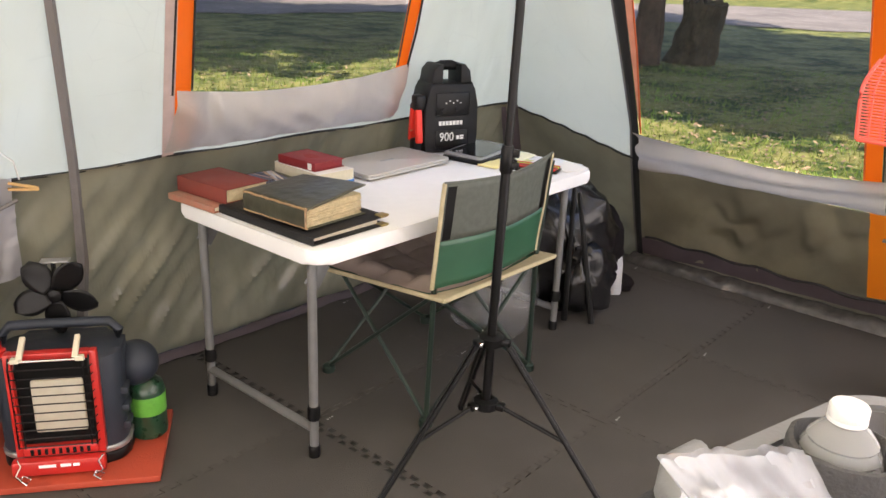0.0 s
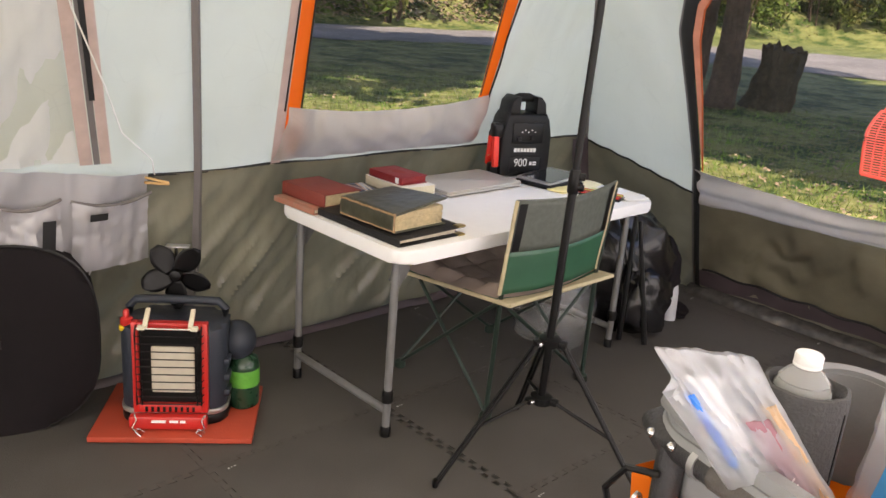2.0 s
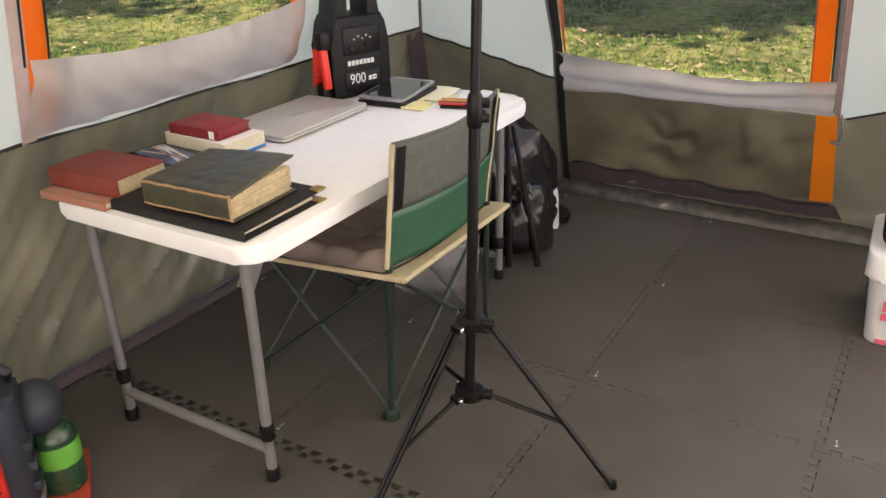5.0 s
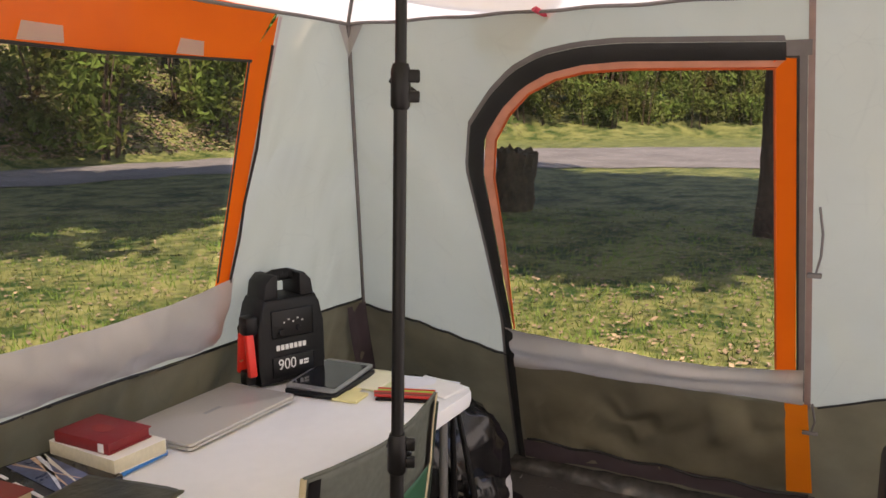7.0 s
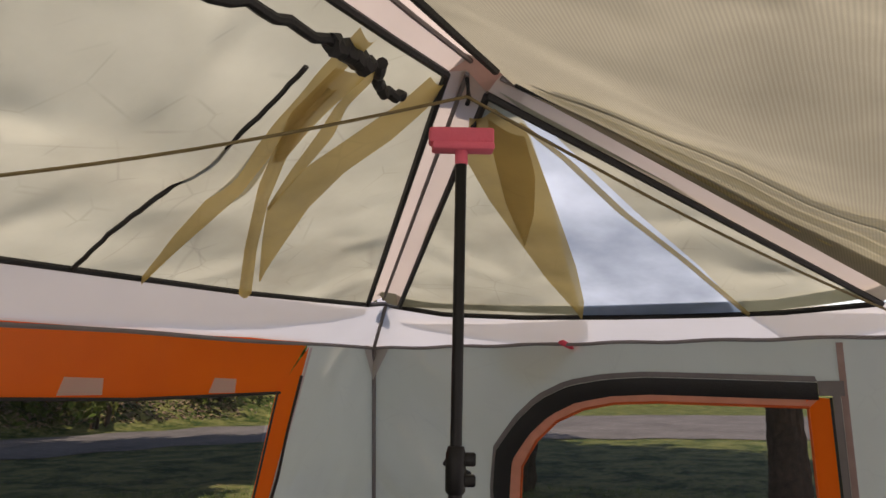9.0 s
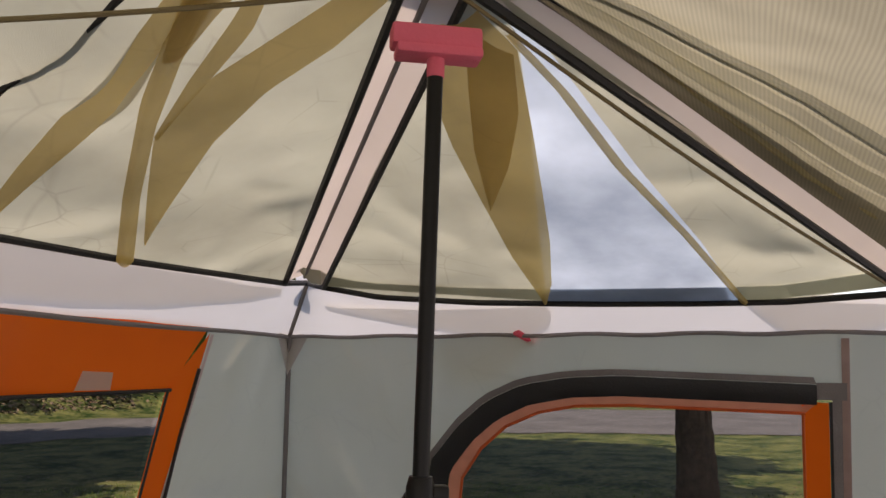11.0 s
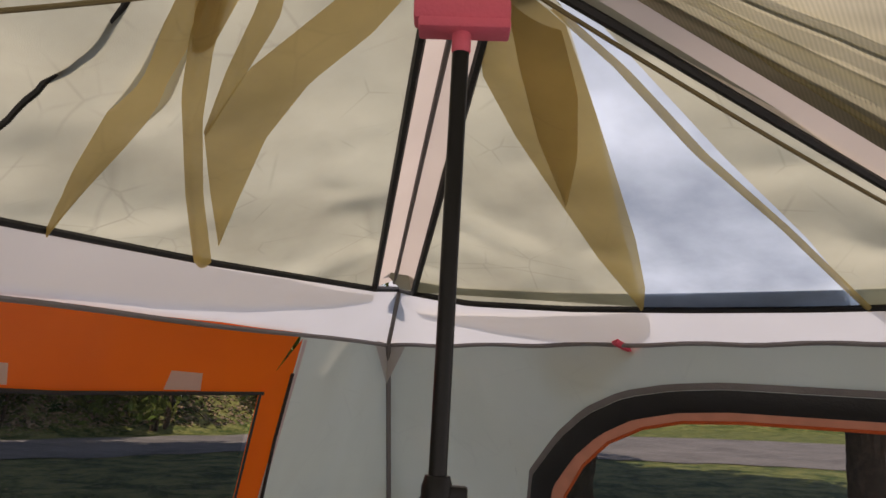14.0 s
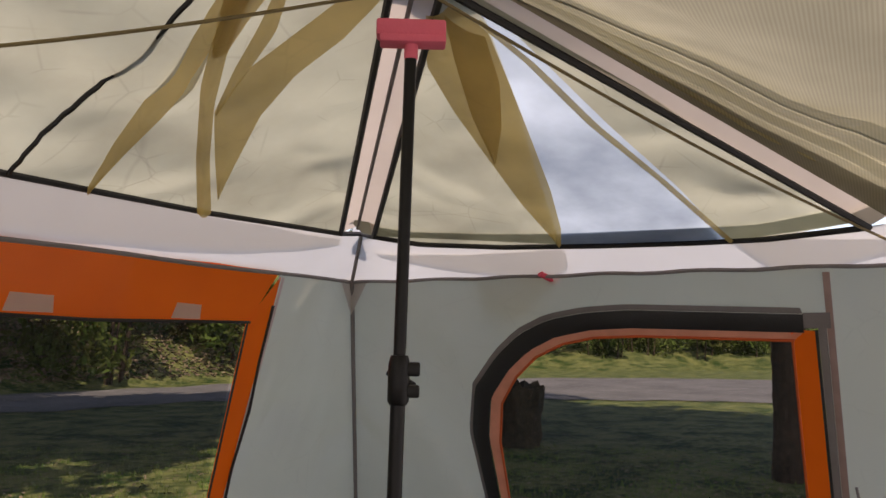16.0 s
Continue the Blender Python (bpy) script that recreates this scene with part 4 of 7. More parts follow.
# light stand with pink foam block
PX, PY = 0.281, -0.316
stand = thing("light_stand", "black telescopic tripod stand propping the roof", "tripod stand")
stand.matrix_basis = pose(PX, PY, 0, 1.4, 0.0, 0)
bm = bmesh.new()
tube(bm, [(0, 0, 0.22), (0, 0, 0.86)], 0.0115, 14)
pole = part("lower_pole", bm, BLACK, stand)
bm = bmesh.new()
tube(bm, [(0, 0, 0.86), (0, 0, 1.40)], 0.0100, 14)
part("middle_pole", bm, BLACK, stand)
bm = bmesh.new()
tube(bm, [(0, 0, 1.40), (0, 0, 1.880)], 0.0085, 14)
part("upper_pole", bm, BLACK, stand)
for z, r in ((0.865, 0.0155), (1.425, 0.0145)):
    bm = bmesh.new()
    lathe(bm, [(r * 0.8, z - 0.035), (r, z - 0.03), (r, z + 0.02), (r * 0.8, z + 0.03)], 14)
    block(bm, 0.006, 0.028, -0.007, 0.007, z - 0.025, z - 0.008, 0.003, pose(0, 0, 0, 0, 0, -60))
    block(bm, 0.006, 0.028, -0.007, 0.007, z + 0.003, z + 0.022, 0.003, pose(0, 0, 0, 0, 0, -60))
    block(bm, -0.018, 0.024, -0.004, 0.004, -0.006, 0.006, 0.002, pose(0, 0, z, 0, 30, -60) @ Matrix.Translation((0, 0.012, 0)))
    part("clamp", bm, BLACK, stand, "black lever clamp")
for z in (0.405, 0.225):
    bm = bmesh.new()
    lathe(bm, [(0.020, z - 0.012), (0.032, z - 0.010), (0.032, z + 0.010), (0.020, z + 0.014)], 12)
    for k in range(3):
        a = radians((164, 290, 49)[k])
        block(bm, 0.02, 0.05, -0.012, 0.012, z - 0.008, z + 0.008, 0.003, pose(0, 0, 0, 0, 0, math.degrees(a)))
    hubp = part("hub", bm, BLACK, stand)
    for k in range(3):
        a = radians((164, 290, 49)[k])
        bm = bmesh.new()
        lathe(bm, [(0.003, 0), (0.006, 0.001), (0.006, 0.004), (0.002, 0.006)], 10, pose(0, 0, 0, 0, 0, (164, 290, 49)[k]) @ pose(0.04, 0.012, z, -90))
        part("rivet", bm, CHROME, hubp)
for deg, reach in ((164, 0.315), (290, 0.33), (49, 0.33)):
    a = radians(deg)
    d = Vector((math.cos(a), math.sin(a), 0))
    side = Vector((-math.sin(a), math.cos(a), 0)) * 0.007
    bm = bmesh.new()
    for s in (-1, 1):
        tube(bm, [d * 0.04 + Vector((0, 0, 0.405)) + side * s, d * reach + Vector((0, 0, 0.012)) + side * s * 0.6], 0.0055, 8)
    leg = part("leg", bm, BLACK, stand)
    bm = bmesh.new()
    j = d * (0.04 + (reach - 0.04) * 0.60) + Vector((0, 0, 0.405 - 0.393 * 0.60))
    tube(bm, [d * 0.04 + Vector((0, 0, 0.225)), j], 0.0055, 8)
    part("brace", bm, BLACK, leg)
    bm = bmesh.new()
    lathe(bm, [(0.008, -0.01), (0.010, 0.0), (0.008, 0.014)], 8, Matrix.Translation(d * reach + Vector((0, 0, 0.012))))
    part("rubber_foot", bm, BLACK, leg)
PINK = mat("pink foam", (0.72, 0.13, 0.19), 0.8, vary=0.06, bump=0.3)
bl = thing("foam_block", "pink foam block capping the tripod stand", "foam block", at=(PX, PY - 0.0459, 1.880), turn=-58)
bm = bmesh.new()
block(bm, -0.048, 0.048, -0.015, 0.015, 0.010, 0.034, 0.004)
block(bm, -0.043, 0.048, -0.018, 0.016, 0.0, 0.011, 0.003)
lathe(bm, [(0.009, -0.02), (0.0095, -0.018), (0.0095, 0.003)], 12)
part("foam", bm, PINK, bl)


def lettering(text, size, material, parent, m, name="lettering"):
    """Raised letters of the built-in font, as a mesh."""
    cu = bpy.data.curves.new(name, "FONT")
    cu.body, cu.size, cu.extrude, cu.align_x = text, size, 0.0004, "CENTER"
    tmp = bpy.data.objects.new("tmp", cu)
    me = bpy.data.meshes.new_from_object(tmp)
    bpy.data.objects.remove(tmp)
    me.materials.clear()
    me.materials.append(material)
    ob = new(name, me)
    ob.parent = parent
    ob.matrix_basis = m
    return ob


# camp chair
GREEN = cloth("green nylon", (0.035, 0.13, 0.075), 0.25, 0.12, 8.0, 0.06, wrinkle=0.7)
GREYMESH = cloth("grey woven net", (0.135, 0.15, 0.13), 0.25, 0.1, 60.0, 0.03, wrinkle=0.3, weave=0.8)
BEIGE = cloth("beige binding", (0.52, 0.45, 0.30), 0.1, 0.1, 30.0, wrinkle=0.3)
QUILT = cloth("brown grey quilted pad", (0.36, 0.29, 0.26), 0.05, 0.12, 12.0, wrinkle=0.5)
GTUBE = mat("dark green steel tube", (0.022, 0.04, 0.032), 0.35, 0.2, 0.2)
chair = thing("camp_chair", "green folding camp chair with quilted seat pad", "chair", at=(0, 0, 0))
XL, XR, YB, YF, ZS = 0.345, 0.822, -0.075, 0.36, 0.445
feet = {"bl": (0.366, -0.045), "br": (0.865, -0.05), "fl": (0.384, 0.405), "fr": (0.895, 0.445)}
seat_c = {"bl": (XL, YB), "br": (XR, YB), "fl": (XL + 0.03, YF), "fr": (XR - 0.01, YF)}
for a, b in (("bl", "fl"), ("fl", "bl"), ("br", "fr"), ("fr", "br"), ("bl", "br"), ("br", "bl"), ("fl", "fr"), ("fr", "fl")):
    bm = bmesh.new()
    za = 0.40 if b[0] == "f" else ZS - 0.02
    tube(bm, [(*feet[a], 0.02), (*seat_c[b], za)], 0.0065, 8)
    part("brace", bm, GTUBE, chair)
for k in ("bl", "br"):
    bm = bmesh.new()
    tube(bm, [(*feet[k], 0.015), (*seat_c[k], ZS), (seat_c[k][0] + 0.0, YB - 0.03, 0.735)], 0.0085, 10)
    leg = part("leg", bm, GTUBE, chair)
for k in feet:
    bm = bmesh.new()
    lathe(bm, [(0.020, 0.0), (0.022, 0.004), (0.020, 0.022), (0.010, 0.03)], 12, Matrix.Translation((*feet[k], 0)))
    part("foot", bm, GTUBE, chair, "plastic foot joint")


def back_at(u, v):
    x = XL - 0.015 + (XR - XL + 0.0) * u
    sag = 0.020 * math.sin(math.pi * u)
    return Vector((x, YB - 0.005 - 0.032 * v - 0.03 * math.sin(math.pi * u) + 0.003 * noise.noise((x * 12, v * 3, 4)), ZS + 0.005 + (0.300 - sag * 0.6 + 0.012 * u) * v))


bm = bmesh.new()
sheet(bm, lambda u, v: back_at(u, 0.46 + 0.54 * v), 24, 8)
solid(part("backrest_upper", bm, GREYMESH, chair, "grey net upper back"), 0.004)
bm = bmesh.new()
sheet(bm, lambda u, v: back_at(u, 0.46 * v), 24, 8)
solid(part("backrest_lower", bm, GREEN, chair, "green nylon lower back"), 0.004)
for us in (0.0, 1.0):
    bm = bmesh.new()
    tube(bm, [back_at(us, k / 10) + Vector((0, 0.0, 0)) for k in range(11)], 0.006, 8)
    part("edge_binding", bm, BEIGE, chair, "beige edge binding")
    bm = bmesh.new()
    d = 0.028 if us == 0 else -0.028
    sheet(bm, lambda u, v: back_at(us + d / 0.48 * (0.3 + u), 0.47 + 0.50 * v) + Vector((0, -0.005, 0)), 3, 8)
    part("pole_pocket", bm, BLACK, chair, "black pole pocket")
bm = bmesh.new()
tube(bm, [back_at(k / 20, 1.0) for k in range(21)], 0.004, 8)
part("edge_binding", bm, GREYMESH, chair)


def seat_at(u, v):
    x = XL - 0.02 + (XR - XL + 0.04) * u
    y = YB - 0.055 + (YF - YB + 0.075) * v
    return Vector((x, y, ZS - 0.012 - 0.055 * math.sin(math.pi * u) * math.sin(math.pi * min(1, v * 1.05)) - 0.045 * v))


bm = bmesh.new()
sheet(bm, seat_at, 20, 20)
solid(part("seat", bm, GREEN, chair), 0.005)
bm = bmesh.new()
rim = [seat_at(0, k / 12) for k in range(13)] + [seat_at(k / 12, 1) for k in range(1, 13)] + [seat_at(1, 1 - k / 12) for k in range(1, 13)] + [seat_at(1 - k / 12, 0) for k in range(1, 13)]
tube(bm, rim, 0.007, 8)
part("edge_binding", bm, BEIGE, chair, "beige edge binding")
bm = bmesh.new()
sheet(bm, lambda u, v: seat_at(u, 0.11 * v) + Vector((0, 0, 0.006)), 16, 3)
part("rear_flap", bm, BEIGE, chair, "beige rear flap")
bm = bmesh.new()


def pad(u, v, top):
    p = seat_at(0.03 + 0.94 * u, 0.14 + 0.84 * v)
    q = abs(math.sin(4 * math.pi * u)) * abs(math.sin(4 * math.pi * v))
    e = min(1, 8 * min(u, 1 - u, v, 1 - v))
    return p + Vector((0, 0, 0.006 + (0.026 + 0.014 * q ** 0.5) * e * top + 0.004 * noise.noise((u * 9, v * 9, 1))))


sheet(bm, lambda u, v: pad(u, v, 1), 40, 40)
sheet(bm, lambda u, v: pad(u, v, 0.1), 20, 20)
part("seat_pad", bm, QUILT, chair, "brown grey quilted pad")

# heater on its red board
HX, HY, HT = -0.385, 0.517, -36.5
RED = mat("red enamel", (0.55, 0.025, 0.02), 0.35, vary=0.12, coat=0.3)
SLATE = mat("dark blue grey moulded plastic", (0.026, 0.032, 0.044), 0.45, spec=0.35, vary=0.15, bump=0.2, bump_scale=500)
BRICK_RED = mat("red painted board", (0.42, 0.055, 0.025), 0.65, vary=0.2, scale=14, bump=0.3)
CERAMIC = mat("cream ceramic burner", (0.60, 0.55, 0.44), 0.85, vary=0.12, scale=40, bump=0.4, bump_scale=600)
CREAM = mat("cream plastic", (0.66, 0.60, 0.46), 0.5, vary=0.08)
SILVER = mat("silver trim", (0.42, 0.42, 0.42), 0.35, 0.7, 0.1)
board = thing("board", "red painted board under a propane heater", "board", at=(-0.400, 0.517, 0.004), turn=HT)
bm = bmesh.new()
block(bm, -0.230, 0.230, -0.166, 0.166, 0, 0.018, 0.003)
part("plate", bm, BRICK_RED, board)
heater = thing("propane_heater", "red and black portable propane heater with wire guard", "heater", at=(HX - 0.02, HY + 0.005, 0.022), turn=HT)
bm = bmesh.new()
prism(bm, [(x, y) for x, y in round_rect(0.30, 0.18, 0.055, 6)], 0.03, 0.305, 0.022)
for s in (-1, 1):
    for z in (0.09, 0.14, 0.19):
        block(bm, -0.004, 0.018, -0.06, -0.01, -0.010, 0.010, 0.004, Matrix.Translation((s * 0.142, 0, z)))
part("body", bm, SLATE, heater)
bm = bmesh.new()
prism(bm, round_rect(0.305, 0.185, 0.056, 6), 0.0, 0.032, 0.008)
base = part("base", bm, BLACK, heater)
bm = bmesh.new()
prism(bm, round_rect(0.309, 0.189, 0.058, 6), 0.034, 0.050, 0.004)
part("trim", bm, SILVER, base, "silver trim strip")
bm = bmesh.new()
for x0, x1, z0, z1 in ((-0.105, -0.088, 0.05, 0.333), (0.088, 0.105, 0.05, 0.333), (-0.088, 0.088, 0.315, 0.333), (-0.088, 0.088, 0.05, 0.075)):
    block(bm, x0, x1, -0.112, -0.085, z0, z1, 0.003)
face = part("front_frame", bm, RED, heater, "red enamelled front frame")
for k in range(9):
    bm = bmesh.new()
    block(bm, -0.072 + 0.0165 * k, -0.064 + 0.0165 * k, -0.114, -0.108, 0.054, 0.070, 0.001)
    part("slot", bm, BLACK, face)
bm = bmesh.new()
block(bm, -0.088, 0.088, -0.092, -0.086, 0.075, 0.316)
part("firebox", bm, BLACK, heater, "black firebox")
bm = bmesh.new()
block(bm, -0.055, 0.066, -0.100, -0.092, 0.110, 0.255, 0.006)
part("burner_tile", bm, CERAMIC, heater)
for k in range(10):
    z = 0.088 + 0.0235 * k
    bm = bmesh.new()
    tube(bm, [(-0.094, -0.112, z), (-0.090, -0.130, z), (0.090, -0.130, z), (0.094, -0.112, z)], 0.0017, 6)
    part("guard_wire", bm, BLACK, heater)
for x in (-0.09, 0.09, -0.075, 0.078):
    bm = bmesh.new()
    tube(bm, [(x, -0.130, 0.085), (x, -0.131, 0.305), (x, -0.118, 0.328)], 0.0024, 6)
    part("guard_wire", bm, BLACK, heater)
bm = bmesh.new()
block(bm, -0.115, 0.105, -0.138, -0.108, 0.008, 0.050, 0.008)
bar = part("front_bar", bm, RED, heater)
for k, (x0, x1) in enumerate(((-0.05, -0.01), (0.0, 0.025), (0.03, 0.045))):
    bm = bmesh.new()
    block(bm, x0, x1, -0.1395, -0.138, 0.032, 0.040)
    part("label_bar", bm, WHITE, bar)
for s in (-1, 1):
    bm = bmesh.new()
    x = s * 0.085
    tube(bm, [(x + 0.015 * s, -0.128, 0.052), (x + 0.005 * s, -0.142, 0.042), (x + 0.016 * s, -0.150, 0.022), (x - 0.006, -0.156, 0.012), (x + 0.01, -0.16, -0.002)], 0.0022, 6)
    tube(bm, [(x, -0.146, 0.018), (x + 0.018, -0.15, 0.010), (x + 0.006, -0.154, 0.0), (x - 0.008, -0.15, 0.008), (x, -0.146, 0.018)], 0.0018, 6)
    part("wire_clip", bm, CHROME, heater, "twisted bright wire")
    bm = bmesh.new()
    block(bm, -0.0065, 0.0065, -0.045, 0.02, -0.006, 0.006, 0.002, Matrix.Translation((s * 0.062, -0.095, 0.352)) @ pose(0, 0, 0, 32, 0, 0))
    block(bm, -0.010, 0.010, -0.008, 0.008, -0.006, 0.006, 0.002, Matrix.Translation((s * 0.072, -0.128, 0.326)))
    part("wooden_peg", bm, CREAM, heater, "cream peg on the guard")
bm = bmesh.new()
tube(bm, [(-0.085, -0.132, 0.324), (0.085, -0.132, 0.324)], 0.003, 6)
part("guard_wire", bm, CHROME, heater, "bright guard wire")
bm = bmesh.new()
tube(bm, [(-0.135, 0.02, 0.25), (-0.138, 0.02, 0.33), (-0.118, 0.02, 0.352), (-0.05, 0.02, 0.354), (0.05, 0.02, 0.354), (0.118, 0.02, 0.352), (0.138, 0.02, 0.33), (0.135, 0.02, 0.25)], 0.013, 10)
part("carry_handle", bm, SLATE, heater)
bm = bmesh.new()
lathe(bm, [(0.020, 0.0), (0.022, 0.004), (0.022, 0.012), (0.018, 0.014)], 14, Matrix.Translation((-0.132, -0.045, 0.283)))
part("knob_collar", bm, mat("yellow plastic", (0.75, 0.55, 0.03), 0.45), heater, "yellow collar")
bm = bmesh.new()
lathe(bm, [(0.017, 0.298), (0.019, 0.302), (0.018, 0.318), (0.009, 0.322), (0.009, 0.340), (0.006, 0.344)], 14, Matrix.Translation((-0.132, -0.045, 0)))
part("knob", bm, RED, heater, "red ignition knob")
bm = bmesh.new()
bmesh.ops.create_uvsphere(bm, u_segments=20, v_segments=12, radius=0.062, matrix=Matrix.Translation((0.168, 0.05, 0.215)) @ Matrix.Diagonal((0.95, 1, 1.0, 1)))
part("regulator_dome", bm, SLATE, heater, "dark regulator dome")
PROP = mat("dark green enamel", (0.010, 0.045, 0.022), 0.3, vary=0.1, coat=0.4)
bm = bmesh.new()
lathe(bm, [(0.040, 0.0), (0.047, 0.006), (0.049, 0.02), (0.049, 0.135), (0.043, 0.158), (0.025, 0.172), (0.016, 0.178), (0.016, 0.195)], 24, Matrix.Translation((0.188, 0.045, 0.0)))
bot = part("gas_bottle", bm, PROP, heater, "green gas bottle")
bm = bmesh.new()
lathe(bm, [(0.0495, 0.075), (0.0497, 0.076), (0.0497, 0.128), (0.0495, 0.129)], 24, Matrix.Translation((0.188, 0.045, 0.0)))
part("label", bm, mat("light green label", (0.10, 0.36, 0.05), 0.4, vary=0.25, scale=60), bot)
fan = thing("stove_fan", "black heat powered fan standing on the heater", "fan", at=(HX + 0.015, HY + 0.07, 0.305), turn=HT)
bm = bmesh.new()
block(bm, -0.04, 0.04, -0.02, 0.03, 0.0, 0.02, 0.004)
block(bm, -0.012, 0.012, -0.008, 0.02, 0.02, 0.14, 0.004)
for k in range(5):
    block(bm, -0.048 + 0.02 * k, -0.043 + 0.02 * k, 0.0, 0.03, 0.135, 0.215 - 0.012 * abs(k - 2), 0.001)
part("body", bm, BLACK, fan)
bm = bmesh.new()
lathe(bm, [(0.018, -0.012), (0.020, -0.006), (0.016, 0.012), (0.004, 0.016)], 14, pose(0, -0.02, 0.135, 90))
part("hub", bm, BLACK, fan)
for k in range(5):
    bm = bmesh.new()

    def blade(u, v):
        r = 0.015 + 0.090 * v
        w = 0.068 * (0.25 + 0.75 * math.sin(math.pi * min(1, 0.1 + v * 0.75))) * (1 - 0.5 * v ** 6)
        return Vector(((u - 0.5) * w, -0.022 + 0.018 * (u - 0.5), r))
    sheet(bm, blade, 6, 8)
    bmesh.ops.transform(bm, matrix=Matrix.Translation((0, 0, 0.135)) @ pose(0, 0, 0, 0, 36 + 72 * k, 0), verts=bm.verts[:])
    solid(part("blade", bm, BLACK, fan), 0.002)
bm = bmesh.new()
block(bm, -0.035, 0.035, 0.0, 0.03, 0.212, 0.217, 0.001)
part("top_plate", bm, SILVER, fan, "worn bright top plate")

# books and papers
PAGES = mat("aged page edges", (0.62, 0.50, 0.30), 0.9, vary=0.25, scale=90, bump=0.6, bump_scale=500)
PAGES_W = mat("cream page edges", (0.72, 0.66, 0.50), 0.9, vary=0.12, scale=90, bump=0.4, bump_scale=500)


def book(name, label, at, turn, w, d, h, cover, pages, category="book", board_t=0.003, over=0.004, lift=0.0):
    """A closed book: spine along -x; w deep from spine to fore edge, d long, h thick."""
    b = thing(name, label, category, at=at, turn=turn)
    bm = bmesh.new()
    block(bm, -w / 2 + board_t, w / 2 - over, -d / 2 + over, d / 2 - over, board_t, h - board_t, 0.0015)
    for v in bm.verts:
        if v.co.z > h / 2 and v.co.x > 0:
            v.co.z += lift * 0.5
    part("page_block", bm, pages, b)
    bm = bmesh.new()
    block(bm, -w / 2, w / 2, -d / 2, d / 2, 0, board_t, 0.001)
    block(bm, -w / 2, -w / 2 + board_t * 1.6, -d / 2, d / 2, 0, h, 0.0015)
    part("cover", bm, cover, b)
    bm = bmesh.new()
    block(bm, -w / 2, w / 2, -d / 2, d / 2, h - board_t, h, 0.001)
    for v in bm.verts:
        if v.co.x > -w / 4:
            v.co.z += lift
    part("front_cover", bm, cover, b)
    return b


LEATHER = mat("worn green black leather", (0.034, 0.040, 0.026), 0.38, vary=0.5, scale=22, bump=0.4, bump_scale=60, second=(0.095, 0.090, 0.058))
BINDER = mat("black leatherette", (0.014, 0.014, 0.015), 0.55, spec=0.3, vary=0.25, bump=0.4, bump_scale=400)
MAROON = mat("brick red book cloth", (0.22, 0.040, 0.028), 0.6, vary=0.18, scale=25, bump=0.4, bump_scale=500)
CRIMSON = mat("crimson leatherette", (0.25, 0.018, 0.022), 0.45, vary=0.2, scale=20, bump=0.4, bump_scale=300)
BRASS = mat("brass", (0.55, 0.42, 0.18), 0.35, 0.9)
T = TABLE_Z + 0.002
b = book("ring_binder", "black leatherette folder with brass corners", (0.148, 0.232, T), 1, 0.262, 0.385, 0.022, BINDER, PAGES_W, "folder", 0.003, 0.02, 0.004)
for z in (0.022, 0.0):
    bm = bmesh.new()
    block(bm, 0.104, 0.133, -0.194, -0.168, z - 0.001 + (0.004 if z else 0), z + 0.004 + (0.004 if z else 0), 0.001)
    part("brass_corner", bm, BRASS, b, "brass corner")
alb = thing("old_album", "thick worn leather album with loose yellowed pages", "book", at=(0.133, 0.202, T + 0.028), turn=3)
AW, AD, AH = 0.205, 0.242, 0.058


def album_top(u, v, dz=0.0):
    """The lifted, curling front board of the album."""
    x, y = (u - 0.5) * AW, (v - 0.5) * AD
    rag = 0.0025 * noise.noise((u * 14, v * 14, 2))
    return Vector((x + rag * (abs(u - 0.5) > 0.49), y + rag * (abs(v - 0.5) > 0.49), AH - 0.006 + 0.024 * u * (1 - 0.55 * v) + 0.004 * math.sin(2.6 * v + u) + 0.0012 * noise.noise((u * 9, v * 9, 5)) + dz))


bm = bmesh.new()
sheet(bm, album_top, 24, 24)
solid(part("front_cover", bm, LEATHER, alb), 0.004)
bm = bmesh.new()
block(bm, -AW / 2, AW / 2, -AD / 2, AD / 2, 0, 0.004, 0.0015)
part("back_cover", bm, LEATHER, alb)
for k in range(13):
    bm = bmesh.new()
    z0 = 0.0045 + 0.0037 * k
    g = random.Random(k)
    x1, y0, y1 = AW / 2 - 0.010 + g.uniform(-0.004, 0.003), -AD / 2 + 0.006 + g.uniform(-0.003, 0.002), AD / 2 - 0.007 + g.uniform(-0.003, 0.003)
    sheet(bm, lambda u, v: Vector((-AW / 2 + 0.004 + (x1 + AW / 2 - 0.004) * u, y0 + (y1 - y0) * v, z0 + 0.0018 + 0.0009 * k * u * 0.55 * (1 - 0.5 * v) + 0.0008 * math.sin(5 * v + k))), 8, 8)
    solid(part("page_gathering", bm, PAGES, alb), 0.0036)
bm = bmesh.new()
sheet(bm, lambda u, v: Vector((-AW / 2 - 0.004 * math.sin(math.pi * v) + 0.0008 * noise.noise((u * 20, v * 6, 1)), (u - 0.5) * (AD - 0.002), 0.001 + (AH - 0.008) * v)), 24, 8)
solid(part("spine", bm, LEATHER, alb), 0.003)
BARE = mat("bared brown board", (0.38, 0.235, 0.125), 0.8, vary=0.4, scale=60)
